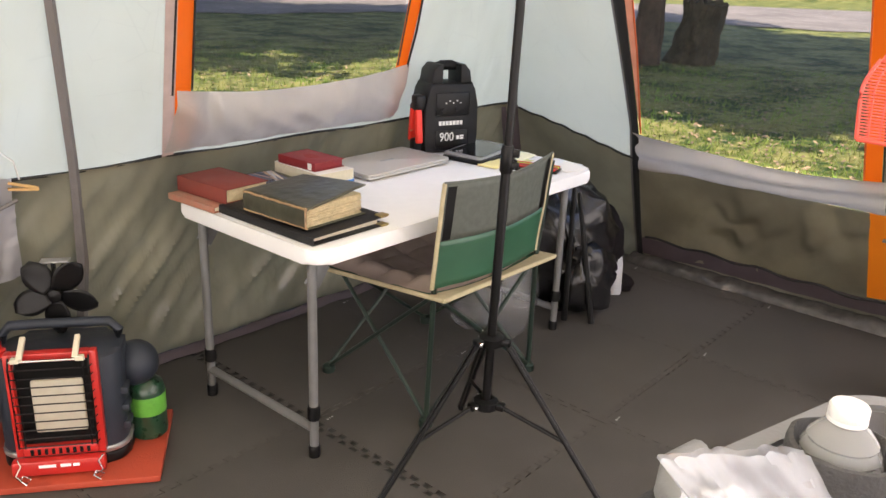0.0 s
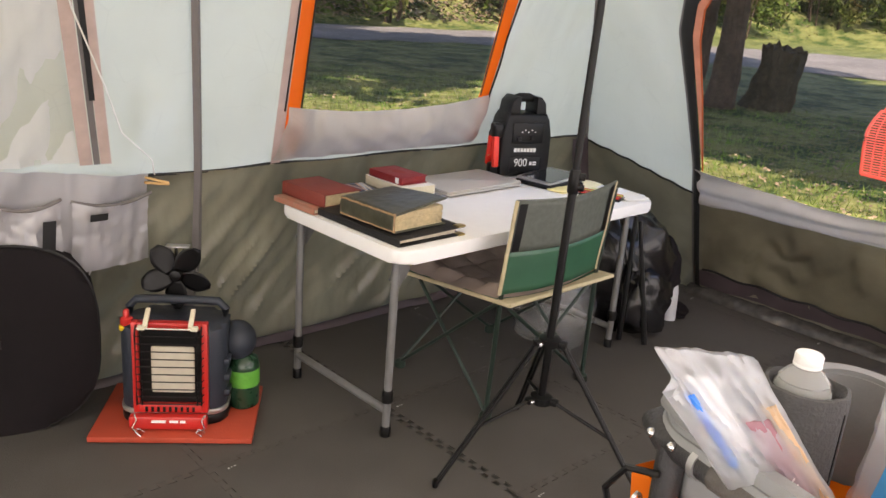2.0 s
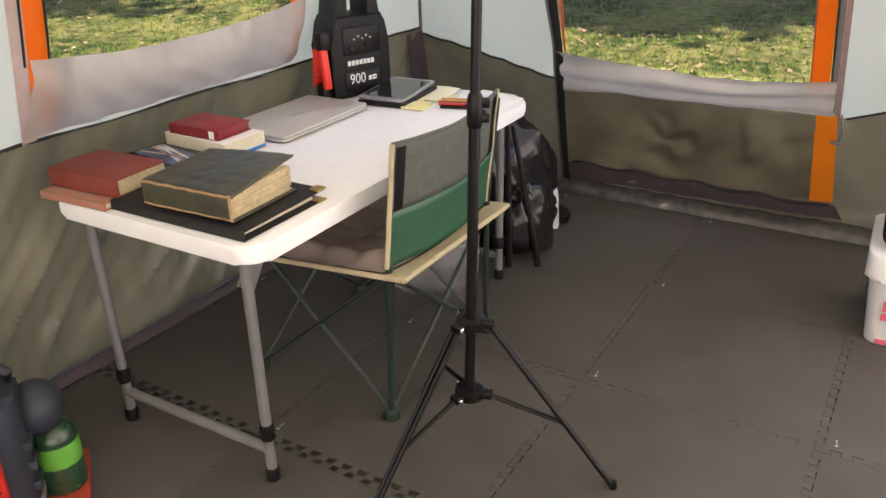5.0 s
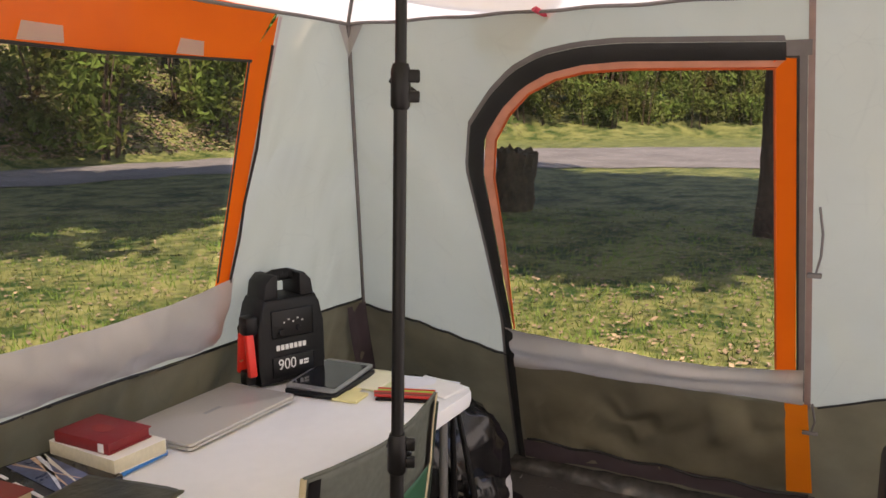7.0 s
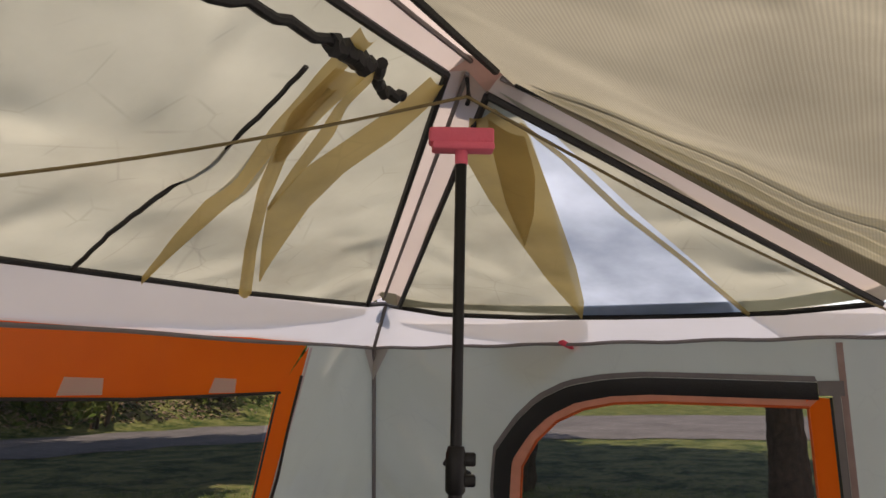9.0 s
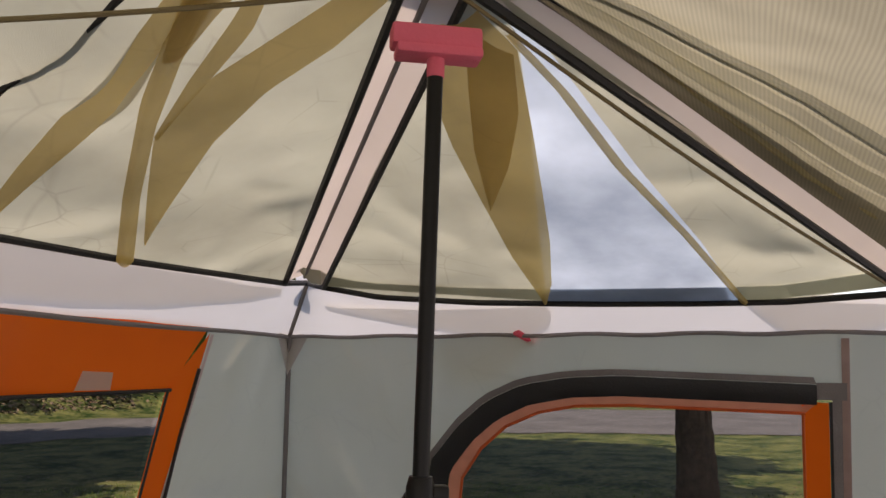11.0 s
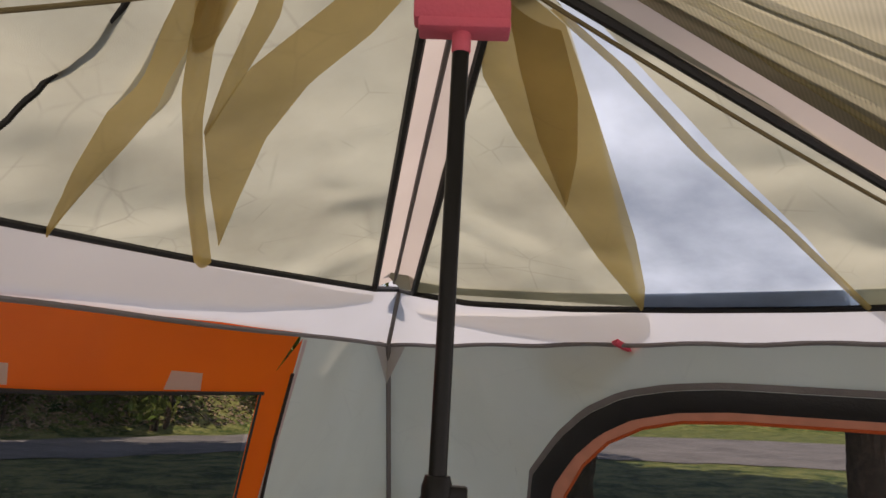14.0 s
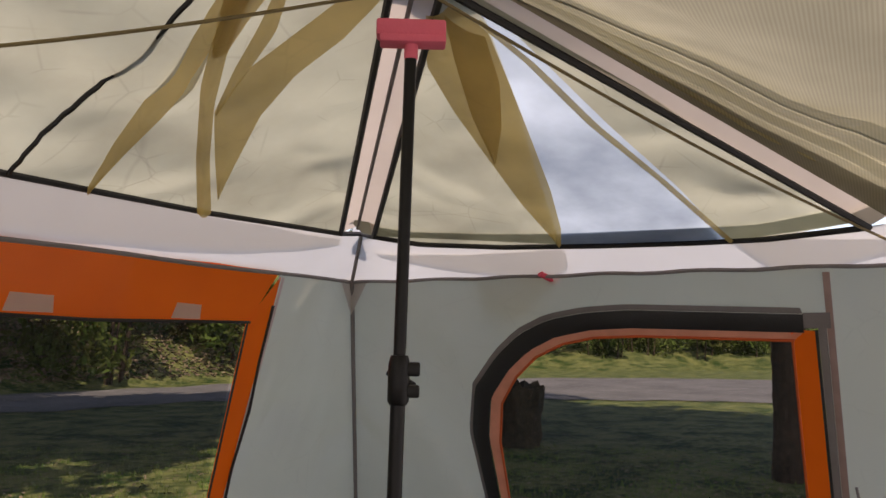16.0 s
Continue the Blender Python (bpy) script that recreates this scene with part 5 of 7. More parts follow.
for pts in ([(-AW / 2 - 0.001, (k / 10 - 0.5) * AD, AH - 0.005 + 0.0012 * math.sin(3 * k)) for k in range(11)], [(-AW / 2 - 0.001, (k / 10 - 0.5) * AD, 0.005 + 0.001 * math.sin(2 * k)) for k in range(11)], [(-AW / 2 - 0.003, -AD / 2 + 0.003, 0.004 + 0.0055 * k) for k in range(11)]):
    bm = bmesh.new()
    tube(bm, pts, 0.0030, 6)
    part("worn_edge", bm, BARE, alb, "bared brown spine edge")
book("thin_book", "thin beige and red paperback overhanging the table edge", (0.072, 0.528, T), 4, 0.165, 0.205, 0.018, mat("beige card", (0.42, 0.33, 0.24), 0.6, vary=0.25, scale=25, second=(0.5, 0.12, 0.07)), PAGES_W)
book("hardback_book", "brick red cloth hardback book", (0.098, 0.525, T + 0.020), 4, 0.150, 0.217, 0.042, MAROON, PAGES)
mag = thing("paperback", "black glossy paperback with pale streaked cover", "book", at=(0.310, 0.548, T), turn=-8)
bm = bmesh.new()
block(bm, -0.085, 0.085, -0.125, 0.125, 0, 0.014, 0.002)
part("cover", bm, mat("glossy black cover", (0.012, 0.012, 0.016), 0.25, vary=0.3, coat=0.4), mag)
bm = bmesh.new()
sheet(bm, lambda u, v: Vector((-0.045 + 0.085 * u, -0.115 + 0.23 * v, 0.0155)), 4, 12)
pic = part("cover_picture", bm, mat("cover picture", (0.02, 0.03, 0.08), 0.3, vary=0.6, scale=30, second=(0.16, 0.20, 0.36)), mag, "dark blue picture with pale light streaks")
for a, b_, w2, c3 in ((-0.040, 0.030, 0.010, (0.70, 0.72, 0.80)), (-0.020, 0.012, 0.006, (0.72, 0.50, 0.36)), (0.000, 0.034, 0.007, (0.75, 0.70, 0.62)), (0.030, -0.030, 0.005, (0.60, 0.42, 0.32))):
    bm = bmesh.new()
    sheet(bm, lambda u, v: Vector((a + (b_ - a) * v + w2 * (u - 0.5) * (0.3 + 1.6 * v), -0.113 + 0.226 * v, 0.0162)), 2, 12)
    part("light_streak", bm, mat("pale streak", c3, 0.3, vary=0.25, scale=40), pic)
for k in range(3):
    bm = bmesh.new()
    block(bm, -0.078, -0.070, -0.10 + 0.075 * k, -0.045 + 0.065 * k, 0.0145, 0.0158)
    part("title_bar", bm, WHITE, mag)
blue = thing("blue_booklet", "thin bright blue booklet under a book", "booklet", at=(0.432, 0.515, T), turn=2)
bm = bmesh.new()
block(bm, -0.085, 0.085, -0.085, 0.12, 0, 0.010, 0.001)
part("cover", bm, mat("bright blue card", (0.02, 0.22, 0.62), 0.4), blue)
book("paperback", "cream white paperback book", (0.440, 0.535, T + 0.012), 178, 0.14, 0.225, 0.034, mat("cream card cover", (0.84, 0.81, 0.74), 0.5, vary=0.05), PAGES_W, "book", 0.0015, 0.001)
rb = book("pocket_book", "small crimson leatherette book on a paperback", (0.436, 0.542, T + 0.047), 1, 0.120, 0.175, 0.026, CRIMSON, CRIMSON)
bm = bmesh.new()
block(bm, -0.0640, -0.0625, -0.075, -0.058, 0.004, 0.024)
part("white_tag", bm, WHITE, rb, "white tag")
bm = bmesh.new()
lathe(bm, [(0.001, 0.026), (0.024, 0.0262), (0.024, 0.0268), (0.001, 0.0268)], 16, Matrix.Diagonal((0.8, 1.3, 1, 1)))
part("embossed_seal", bm, mat("faded embossing", (0.30, 0.035, 0.03), 0.6), rb)

# laptop
ALU = mat("brushed grey aluminium", (0.56, 0.53, 0.48), 0.36, 0.35, 0.02, scale=80)
lap = thing("laptop", "closed silver grey laptop", "laptop", at=(0.741, 0.508, T), turn=1.0)
bm = bmesh.new()
prism(bm, round_rect(0.392, 0.228, 0.012, 4), 0.004, 0.012, 0.002)
part("base", bm, ALU, lap)
bm = bmesh.new()
prism(bm, round_rect(0.394, 0.230, 0.012, 4), 0.0135, 0.0215, 0.002)
lid = part("lid", bm, ALU, lap)
bm = bmesh.new()
block(bm, -0.03, 0.03, -0.006, 0.006, 0.0215, 0.0219)
part("badge", bm, SILVER, lid)
for x in (-0.17, 0.17):
    for y in (-0.095, 0.095):
        bm = bmesh.new()
        block(bm, x - 0.015, x + 0.015, y - 0.005, y + 0.005, 0, 0.005, 0.001)
        part("foot", bm, BLACK, lap)

# jump starter
js = thing("jump_starter", "black portable jump starter with red battery clamps", "jump starter", at=(1.096, 0.568, T), turn=-20)
js.matrix_basis = js.matrix_basis @ Matrix.Diagonal((0.88, 0.95, 0.98, 1))
CASE = mat("black moulded case", (0.007, 0.007, 0.0075), 0.45, spec=0.3, vary=0.25, bump=0.3, bump_scale=500)
bm = bmesh.new()
out2 = [(-0.120, 0.0), (0.120, 0.0), (0.128, 0.05), (0.126, 0.17), (0.104, 0.235), (0.096, 0.255), (-0.096, 0.255), (-0.104, 0.235), (-0.126, 0.17), (-0.128, 0.05)]
prism(bm, out2, -0.065, 0.065, 0.010, pose(0, 0, 0.004, 90, 0, 0))
for s_ in (-1, 1):
    prism(bm, [(s_ * 0.042, 0.250), (s_ * 0.095, 0.250), (s_ * 0.086, 0.300), (s_ * 0.062, 0.322), (s_ * 0.040, 0.322)][::s_], -0.055, 0.055, 0.007, pose(0, 0, 0.004, 90, 0, 0))
part("body", bm, CASE, js)
bm = bmesh.new()
tube(bm, [(-0.062, 0, 0.308), (-0.03, 0, 0.318), (0.03, 0, 0.318), (0.062, 0, 0.308)], 0.0165, 12)
for k in range(7):
    lathe(bm, [(0.0165, 0), (0.0185, 0.001), (0.0185, 0.004), (0.0165, 0.005)], 12, Matrix.Translation((-0.028 + 0.0085 * k, 0, 0.318)) @ pose(0, 0, 0, 0, 90, 0))
part("carry_handle", bm, CASE, js, "black ribbed grip handle")
bm = bmesh.new()
block(bm, -0.078, 0.078, -0.0685, -0.064, 0.14, 0.225, 0.004)
block(bm, -0.078, 0.078, -0.0685, -0.064, 0.02, 0.085, 0.004)
pan = part("front_panel", bm, BLACK, js)
LET = mat("pale printed letters", (0.7, 0.7, 0.68), 0.5)
bm = bmesh.new()
for k in range(7):
    block(bm, -0.062 + 0.0165 * k, -0.050 + 0.0165 * k, -0.0675, -0.0645, 0.105, 0.120)
part("name_bar", bm, LET, pan)
lettering("900", 0.046, LET, pan, Matrix.Translation((-0.025, -0.0690, 0.046)) @ pose(0, 0, 0, 90, 0, 0))
bm = bmesh.new()
block(bm, 0.022, 0.034, -0.0695, -0.0680, 0.050, 0.064)
block(bm, 0.038, 0.056, -0.0695, -0.0680, 0.050, 0.056)
block(bm, 0.038, 0.056, -0.0695, -0.0680, 0.059, 0.065)
part("small_print", bm, LET, pan)
for k in range(5):
    bm = bmesh.new()
    block(bm, -0.035 + 0.017 * k, -0.029 + 0.017 * k, -0.070, -0.068, 0.185 + 0.008 * (k % 2), 0.189 + 0.008 * (k % 2))
    part("printed_mark", bm, LET, pan)
bm = bmesh.new()
lathe(bm, [(0.010, 0), (0.011, 0.004), (0.009, 0.007)], 12, Matrix.Translation((-0.045, -0.068, 0.160)) @ pose(0, 0, 0, 90, 0, 0))
part("dial", bm, BLACK, pan)
bm = bmesh.new()
lathe(bm, [(0.008, 0), (0.009, 0.004), (0.007, 0.007)], 12, Matrix.Translation((0.02, -0.068, 0.165)) @ pose(0, 0, 0, 90, 0, 0))
part("dial", bm, BLACK, pan)
for s in (-1, 1):
    bm = bmesh.new()
    tube(bm, [(s * 0.118, -0.03, 0.21), (s * 0.138, -0.02, 0.19), (s * 0.143, -0.01, 0.13), (s * 0.138, 0.0, 0.07), (s * 0.118, 0.0, 0.05)], 0.006, 8)
    tube(bm, [(s * 0.118, 0.03, 0.20), (s * 0.140, 0.03, 0.17), (s * 0.142, 0.03, 0.10), (s * 0.120, 0.03, 0.06)], 0.006, 8)
    part("cable", bm, BLACK, js, "thick black cable")
CL = mat("red clamp plastic", (0.72, 0.030, 0.016), 0.4, vary=0.08)
bm = bmesh.new()
for s in (-1, 1):
    block(bm, -0.014, 0.014, -0.011, 0.011, -0.062, 0.062, 0.006, Matrix.Translation((-0.154, -0.036 + 0.026 * s, 0.105)) @ pose(0, 0, 0, 8 * s, 0, 0))
clampo = part("battery_clamp", bm, CL, js, "red battery clamp")
bm = bmesh.new()
block(bm, -0.170, -0.130, -0.056, -0.014, 0.012, 0.058, 0.010)
part("clamp_holder", bm, BLACK, js)
bm = bmesh.new()
block(bm, -0.166, -0.120, -0.062, -0.010, 0.160, 0.218, 0.010)
part("clamp_holder", bm, BLACK, js)
bm = bmesh.new()
tube(bm, [(-0.163, -0.028, 0.088), (-0.166, -0.018, 0.082), (-0.163, -0.008, 0.088)], 0.0025, 6)
part("spring", bm, mat("copper", (0.6, 0.3, 0.15), 0.3, 1.0), clampo)

# tablet, note paper, pencils, sheets
tab = thing("tablet", "silver edged tablet in an open dark case", "tablet", at=(1.115, 0.405, T), turn=7)
bm = bmesh.new()
prism(bm, round_rect(0.255, 0.165, 0.012, 4), 0.0, 0.014, 0.002, pose(-0.005, -0.004, 0))
part("case", bm, BLACK, tab, "dark case")
bm = bmesh.new()
prism(bm, round_rect(0.250, 0.160, 0.014, 4), 0.0, 0.009, 0.002, pose(0.006, 0.004, 0.016, 1, -2, 0))
body = part("body", bm, SILVER, tab)
bm = bmesh.new()
prism(bm, round_rect(0.205, 0.140, 0.003, 2), 0.0, 0.0010, 0, pose(0.006, 0.004, 0.0252, 1, -2, 0))
part("screen", bm, mat("dark glass screen", (0.008, 0.008, 0.010), 0.08, vary=0.1, coat=0.5), tab)
note = thing("note_pad", "pale yellow sticky note pads and slips", "note paper", at=(1.080, 0.290, T), turn=8)
YEL = mat("pale yellow paper", (0.80, 0.72, 0.34), 0.8, vary=0.06)
bm = bmesh.new()
block(bm, -0.085, -0.01, -0.04, 0.035, 0, 0.007, 0.0005)
part("pad", bm, YEL, note)
bm = bmesh.new()
block(bm, -0.02, 0.06, -0.005, 0.075, 0, 0.004, 0.0005, pose(0, 0, 0, 0, 0, 8))
part("pad", bm, YEL, note)
bm = bmesh.new()
block(bm, 0.03, 0.13, -0.06, 0.05, 0.0, 0.0015, 0, pose(0, 0, 0, 0, 0, -10))
part("slip", bm, mat("pale green paper", (0.62, 0.66, 0.36), 0.8), note)
pencil_case = thing("pencil_set", "red pencils lying in a flat tray", "pencils", at=(1.110, 0.150, T), turn=-72)
bm = bmesh.new()
block(bm, -0.075, 0.085, -0.04, 0.04, 0, 0.006, 0.002)
part("tray", bm, BLACK, pencil_case)
for k in range(5):
    bm = bmesh.new()
    tube(bm, [(-0.08 - 0.004 * (k % 3), -0.028 + 0.014 * k, 0.011), (0.08, -0.030 + 0.0145 * k, 0.012)], 0.0042, 6)
    part("pencil", bm, (RED, MAROON, RED, mat("lime pencil", (0.35, 0.5, 0.05), 0.4), RED)[k], pencil_case)
for k, (x, y, r, w, d, c) in enumerate(((1.205, 0.150, 8, 0.13, 0.19, (0.82, 0.83, 0.86)), (1.215, 0.115, -12, 0.11, 0.17, (0.85, 0.84, 0.80)), (1.185, 0.30, 5, 0.16, 0.10, (0.82, 0.78, 0.55)))):
    sh = thing("paper_sheet", "loose white note sheet curling on the table" if k < 2 else "pale yellow note sheet on the table", "paper", at=(x, y, T + 0.001 * k), turn=r)
    bm = bmesh.new()
    sheet(bm, lambda u, v: Vector(((u - 0.5) * w, (v - 0.5) * d, 0.001 + 0.014 * max(0, u - 0.6) ** 1.5 * (1 + v) + 0.002 * math.sin(4 * v))), 10, 10)
    solid(part("leaf", bm, mat("note paper", c, 0.8, vary=0.04), sh), 0.0006)

# black sacks and bags beyond the table
SACK = mat("black plastic sack", (0.010, 0.010, 0.011), 0.22, vary=0.3, bump=1.0, bump_scale=14, coat=0.2)
CLOTHBLACK = mat("black nylon fabric", (0.010, 0.008, 0.009), 0.8, spec=0.15, vary=0.3, bump=0.4, bump_scale=300)


def sack(name, label, at, radii, material, seed, lump=0.22, category="bag", n=36):
    """A crumpled, sagging bag that rests on the floor."""
    t = thing(name, label, category, at=at)
    bm = bmesh.new()
    bmesh.ops.create_uvsphere(bm, u_segments=n, v_segments=n // 2 + 6, radius=1)
    for v in bm.verts:
        p = v.co.copy()
        q = p * 1.7 + Vector((seed, seed * 2, 0))
        f = 1 + lump * noise.noise(q) + lump * 0.6 * abs(noise.noise(q * 2.7)) + lump * 0.25 * abs(noise.noise(q * 7))
        z = p.z * f
        v.co = Vector((p.x * f * radii[0], p.y * f * radii[1], max(-0.97, z) * radii[2] + radii[2] * 0.97))
        if p.z < -0.6:
            v.co.x *= 1.1
            v.co.y *= 1.1
    part("bag", bm, material, t)
    return t


sack("rubbish_sack", "full black plastic sack slumped beside the table", (1.475, 0.315, 0), (0.23, 0.26, 0.262), SACK, 3)
sack("rubbish_sack", "small black plastic sack with glossy creases", (1.43, 0.115, 0), (0.13, 0.12, 0.145), SACK, 8, 0.3)
sack("holdall", "black fabric holdall standing behind the sack", (1.66, 0.30, 0), (0.16, 0.22, 0.20), CLOTHBLACK, 5, 0.12)
CLEARBAG = cloth("clear plastic", (0.55, 0.56, 0.56), 0.4, 0.1, 8.0, 0.22, see=0.76, wrinkle=1.0)
sack("clear_bag", "crumpled clear plastic bag under the chair", (1.03, 0.24, 0), (0.16, 0.15, 0.15), CLEARBAG, 12, 0.3)
wbt = thing("spray_bottle", "white plastic bottle beside a black sack", "bottle", at=(1.68, 0.095, 0), turn=0)
bm = bmesh.new()
lathe(bm, [(0.026, 0.0), (0.029, 0.01), (0.029, 0.13), (0.022, 0.17), (0.012, 0.185), (0.012, 0.20)], 16, pose(0, 0, 0.0, -6, 6, 0))
part("body", bm, mat("grey white plastic", (0.55, 0.56, 0.57), 0.4, vary=0.1), wbt)
bm = bmesh.new()
lathe(bm, [(0.014, 0.20), (0.015, 0.202), (0.015, 0.235), (0.010, 0.24)], 12, pose(0, 0, 0.0, -6, 6, 0))
part("cap", bm, BLACK, wbt)
sack("shoe_bag", "small dark bag lying on the floor", (1.74, 0.10, 0), (0.05, 0.05, 0.035), CLOTHBLACK, 2, 0.2)
umb = thing("folded_stand", "folded black stand leaning beside the table leg", "folded stand", at=(1.285, 0.03, 0))
for k, (x, y, z) in enumerate(((0.03, 0.08, 0.52), (0.05, 0.07, 0.5))):
    bm = bmesh.new()
    tube(bm, [(-0.005 + 0.05 * k, 0.05 - 0.09 * k, 0.01), (x, y, z)], 0.012, 8, True, 0.008)
    part("leg", bm, BLACK, umb)

# tub with a black case on it
tub = thing("storage_tub", "white lidded plastic tub with pink label", "tub", at=(1.50, -1.165, 0), turn=2)
MILK = mat("milky plastic", (0.68, 0.68, 0.68), 0.4, vary=0.05)
bm = bmesh.new()
n0, n1 = round_rect(0.30, 0.26, 0.04, 5), round_rect(0.34, 0.30, 0.04, 5)
vs0, vs1 = [bm.verts.new((x, y, 0)) for x, y in n0], [bm.verts.new((x, y, 0.21)) for x, y in n1]
bm.faces.new(vs0[::-1])
bm.faces.new(vs1)
for k in range(len(vs0)):
    bm.faces.new((vs0[k], vs0[(k + 1) % len(vs0)], vs1[(k + 1) % len(vs0)], vs1[k]))
part("body", bm, MILK, tub)
bm = bmesh.new()
prism(bm, round_rect(0.365, 0.325, 0.045, 5), 0.205, 0.285, 0.012)
part("lid", bm, WHITE, tub)
PINKL = mat("pink print", (0.70, 0.12, 0.18), 0.5, vary=0.25, scale=60)
bm = bmesh.new()
block(bm, -0.166, -0.160, -0.06, 0.10, 0.115, 0.145)
block(bm, -0.162, -0.156, -0.06, 0.10, 0.085, 0.105)
block(bm, -0.154, -0.149, -0.10, 0.10, 0.004, 0.018)
for v in bm.verts:
    v.co.x -= 0.002
part("label", bm, PINKL, tub, "pink printed label")
case = thing("black_case", "black padded case resting on the tub", "case", at=(1.49, -1.155, 0.286), turn=2)
bm = bmesh.new()
block(bm, -0.15, 0.16, -0.13, 0.13, 0.0, 0.255, 0.045, None, 4)
part("body", bm, mat("blue black nylon", (0.016, 0.018, 0.022), 0.55, vary=0.25, bump=0.4), case)
bm = bmesh.new()
tube(bm, [(-0.152, 0.09, 0.09), (-0.155, 0.0, 0.095), (-0.152, -0.09, 0.09)], 0.004, 6)
part("zip", bm, BLACK_TAPE, case)
bm = bmesh.new()
tube(bm, [(-0.06, 0.0, 0.255), (-0.03, 0.0, 0.27), (0.03, 0.0, 0.27), (0.06, 0.0, 0.255)], 0.006, 6)
part("grab_loop", bm, BLACK_TAPE, case)

# round black bag at the window wall
rbag = thing("round_bag", "black padded round bag against the tent wall", "bag", at=(-0.83, 0.775, 0), turn=-18)
bm = bmesh.new()
prism(bm, [(0.27 * math.copysign(abs(math.cos(a)) ** 0.7, math.cos(a)), 0.28 + 0.28 * math.copysign(abs(math.sin(a)) ** 0.7, math.sin(a))) for a in [2 * math.pi * k / 40 for k in range(40)]], -0.09, 0.09, 0.02, pose(0, 0, 0, 90, 0, 0))
part("body", bm, CLOTHBLACK, rbag)
bm = bmesh.new()
tube(bm, [(0.272 * math.copysign(abs(math.cos(a)) ** 0.7, math.cos(a)), -0.068, 0.28 + 0.282 * math.copysign(abs(math.sin(a)) ** 0.7, math.sin(a))) for a in [2 * math.pi * k / 40 for k in range(41)]], 0.004, 6, False)
part("piping", bm, BLACK_TAPE, rbag)
bm = bmesh.new()
block(bm, -0.10, 0.02, -0.098, -0.092, 0.27, 0.30, 0.002)
part("label_patch", bm, BLACK, rbag)

# hanging pockets and clothes peg
ORG = cloth("silver grey nylon", (0.46, 0.45, 0.47), 0.25, 0.08, 6.0, 0.10, wrinkle=0.8)
org = thing("hanging_organiser", "silver grey pocket organiser hung on the tent wall", "organiser", at=(0, 0, 0))
bm = bmesh.new()
four(bm, on_left, (-1.35, 0.52), (-0.385, 0.44), (-0.40, 0.722), (-1.35, 0.83), 80, 24, 0.035, 4.0)
part("backing", bm, ORG, org)
for x0, x1, zb, zt in ((-0.63, -0.395, 0.445, 0.665), (-0.83, -0.655, 0.50, 0.675), (-1.08, -0.85, 0.52, 0.70)):
    bm = bmesh.new()
    sheet(bm, lambda u, v: on_left(x0 + (x1 - x0) * u, zb + (zt - zb - 0.02 * math.sin(math.pi * u)) * v, 0.048 + 0.035 * math.sin(math.pi * u) * (1 - 0.5 * v) + 0.012 * abs(noise.noise((u * 3 + x0 * 9, v * 3.5, 2))) - 0.01 * abs(noise.noise((u * 7, v * 6 + x0, 5))), 4.0), 26, 22)
    pk = part("pocket", bm, ORG, org)
    bm = bmesh.new()
    tube(bm, [on_left(x0 + (x1 - x0) * k / 10, zt - 0.02 * math.sin(math.pi * k / 10), 0.046 + 0.018 * math.sin(math.pi * k / 10)) for k in range(11)], 0.005, 6)
    part("hem", bm, GREY_TAPE, pk)
for x0, x1, z0, z1 in ((-0.595, -0.545, 0.612, 0.634), (-0.72, -0.685, 0.51, 0.63)):
    bm = bmesh.new()
    four(bm, on_left, (x0, z0), (x1, z0), (x1, z1), (x0, z1), 4, 2, 0.102, 0.2)
    part("tab", bm, BLACK_TAPE, org, "black tab")
peg = thing("clothes_peg", "wooden clothes peg clipped to the organiser", "clothes peg", at=(-0.375, 0.70, 0.695), turn=-10)
WOOD = mat("pale pine", (0.55, 0.33, 0.13), 0.6, vary=0.15)
for s in (-1, 1):
    bm = bmesh.new()
    block(bm, -0.036, 0.036, -0.005, 0.005, -0.0035, 0.0035, 0.001, Matrix.Translation((0, 0, 0.005 * s)) @ pose(0, 0, 0, 0, 12 + 5 * s, 0))
    part("jaw", bm, WOOD, peg)
cord = thing("cord", "thin white cord hanging on the tent wall", "cord", at=(0, 0, 0))
bm = bmesh.new()
tube(bm, [on_left(x, z, 0.03) for x, z in ((-0.80, 1.60), (-0.66, 1.2), (-0.555, 0.99), (-0.50, 0.86), (-0.40, 0.77), (-0.385, 0.72))], 0.0025, 6)
part("line", bm, mat("white cord", (0.75, 0.73, 0.68), 0.7), cord)
bm = bmesh.new()
tube(bm, [on_left(x, z, 0.05) for x, z in ((-0.56, 0.45), (-0.60, 0.35))], 0.0025, 6)
part("loose_end", bm, mat("white cord end", (0.75, 0.73, 0.68), 0.7), cord)

# fly swatter on a string
SW = mat("coral red plastic", (0.80, 0.10, 0.07), 0.4, vary=0.06)
sw = thing("fly_swatter", "coral red plastic fly swatter head on a string", "fly swatter", at=(-0.055, -1.188, 1.155), turn=-70)
bm = bmesh.new()


def half_w(v):
    """Half width of the swatter at v from its foot to its neck."""
    return 0.051 + 0.006 * math.sin(math.pi * v * 0.8) - 0.036 * max(0, v - 0.45) ** 1.5 / 0.4


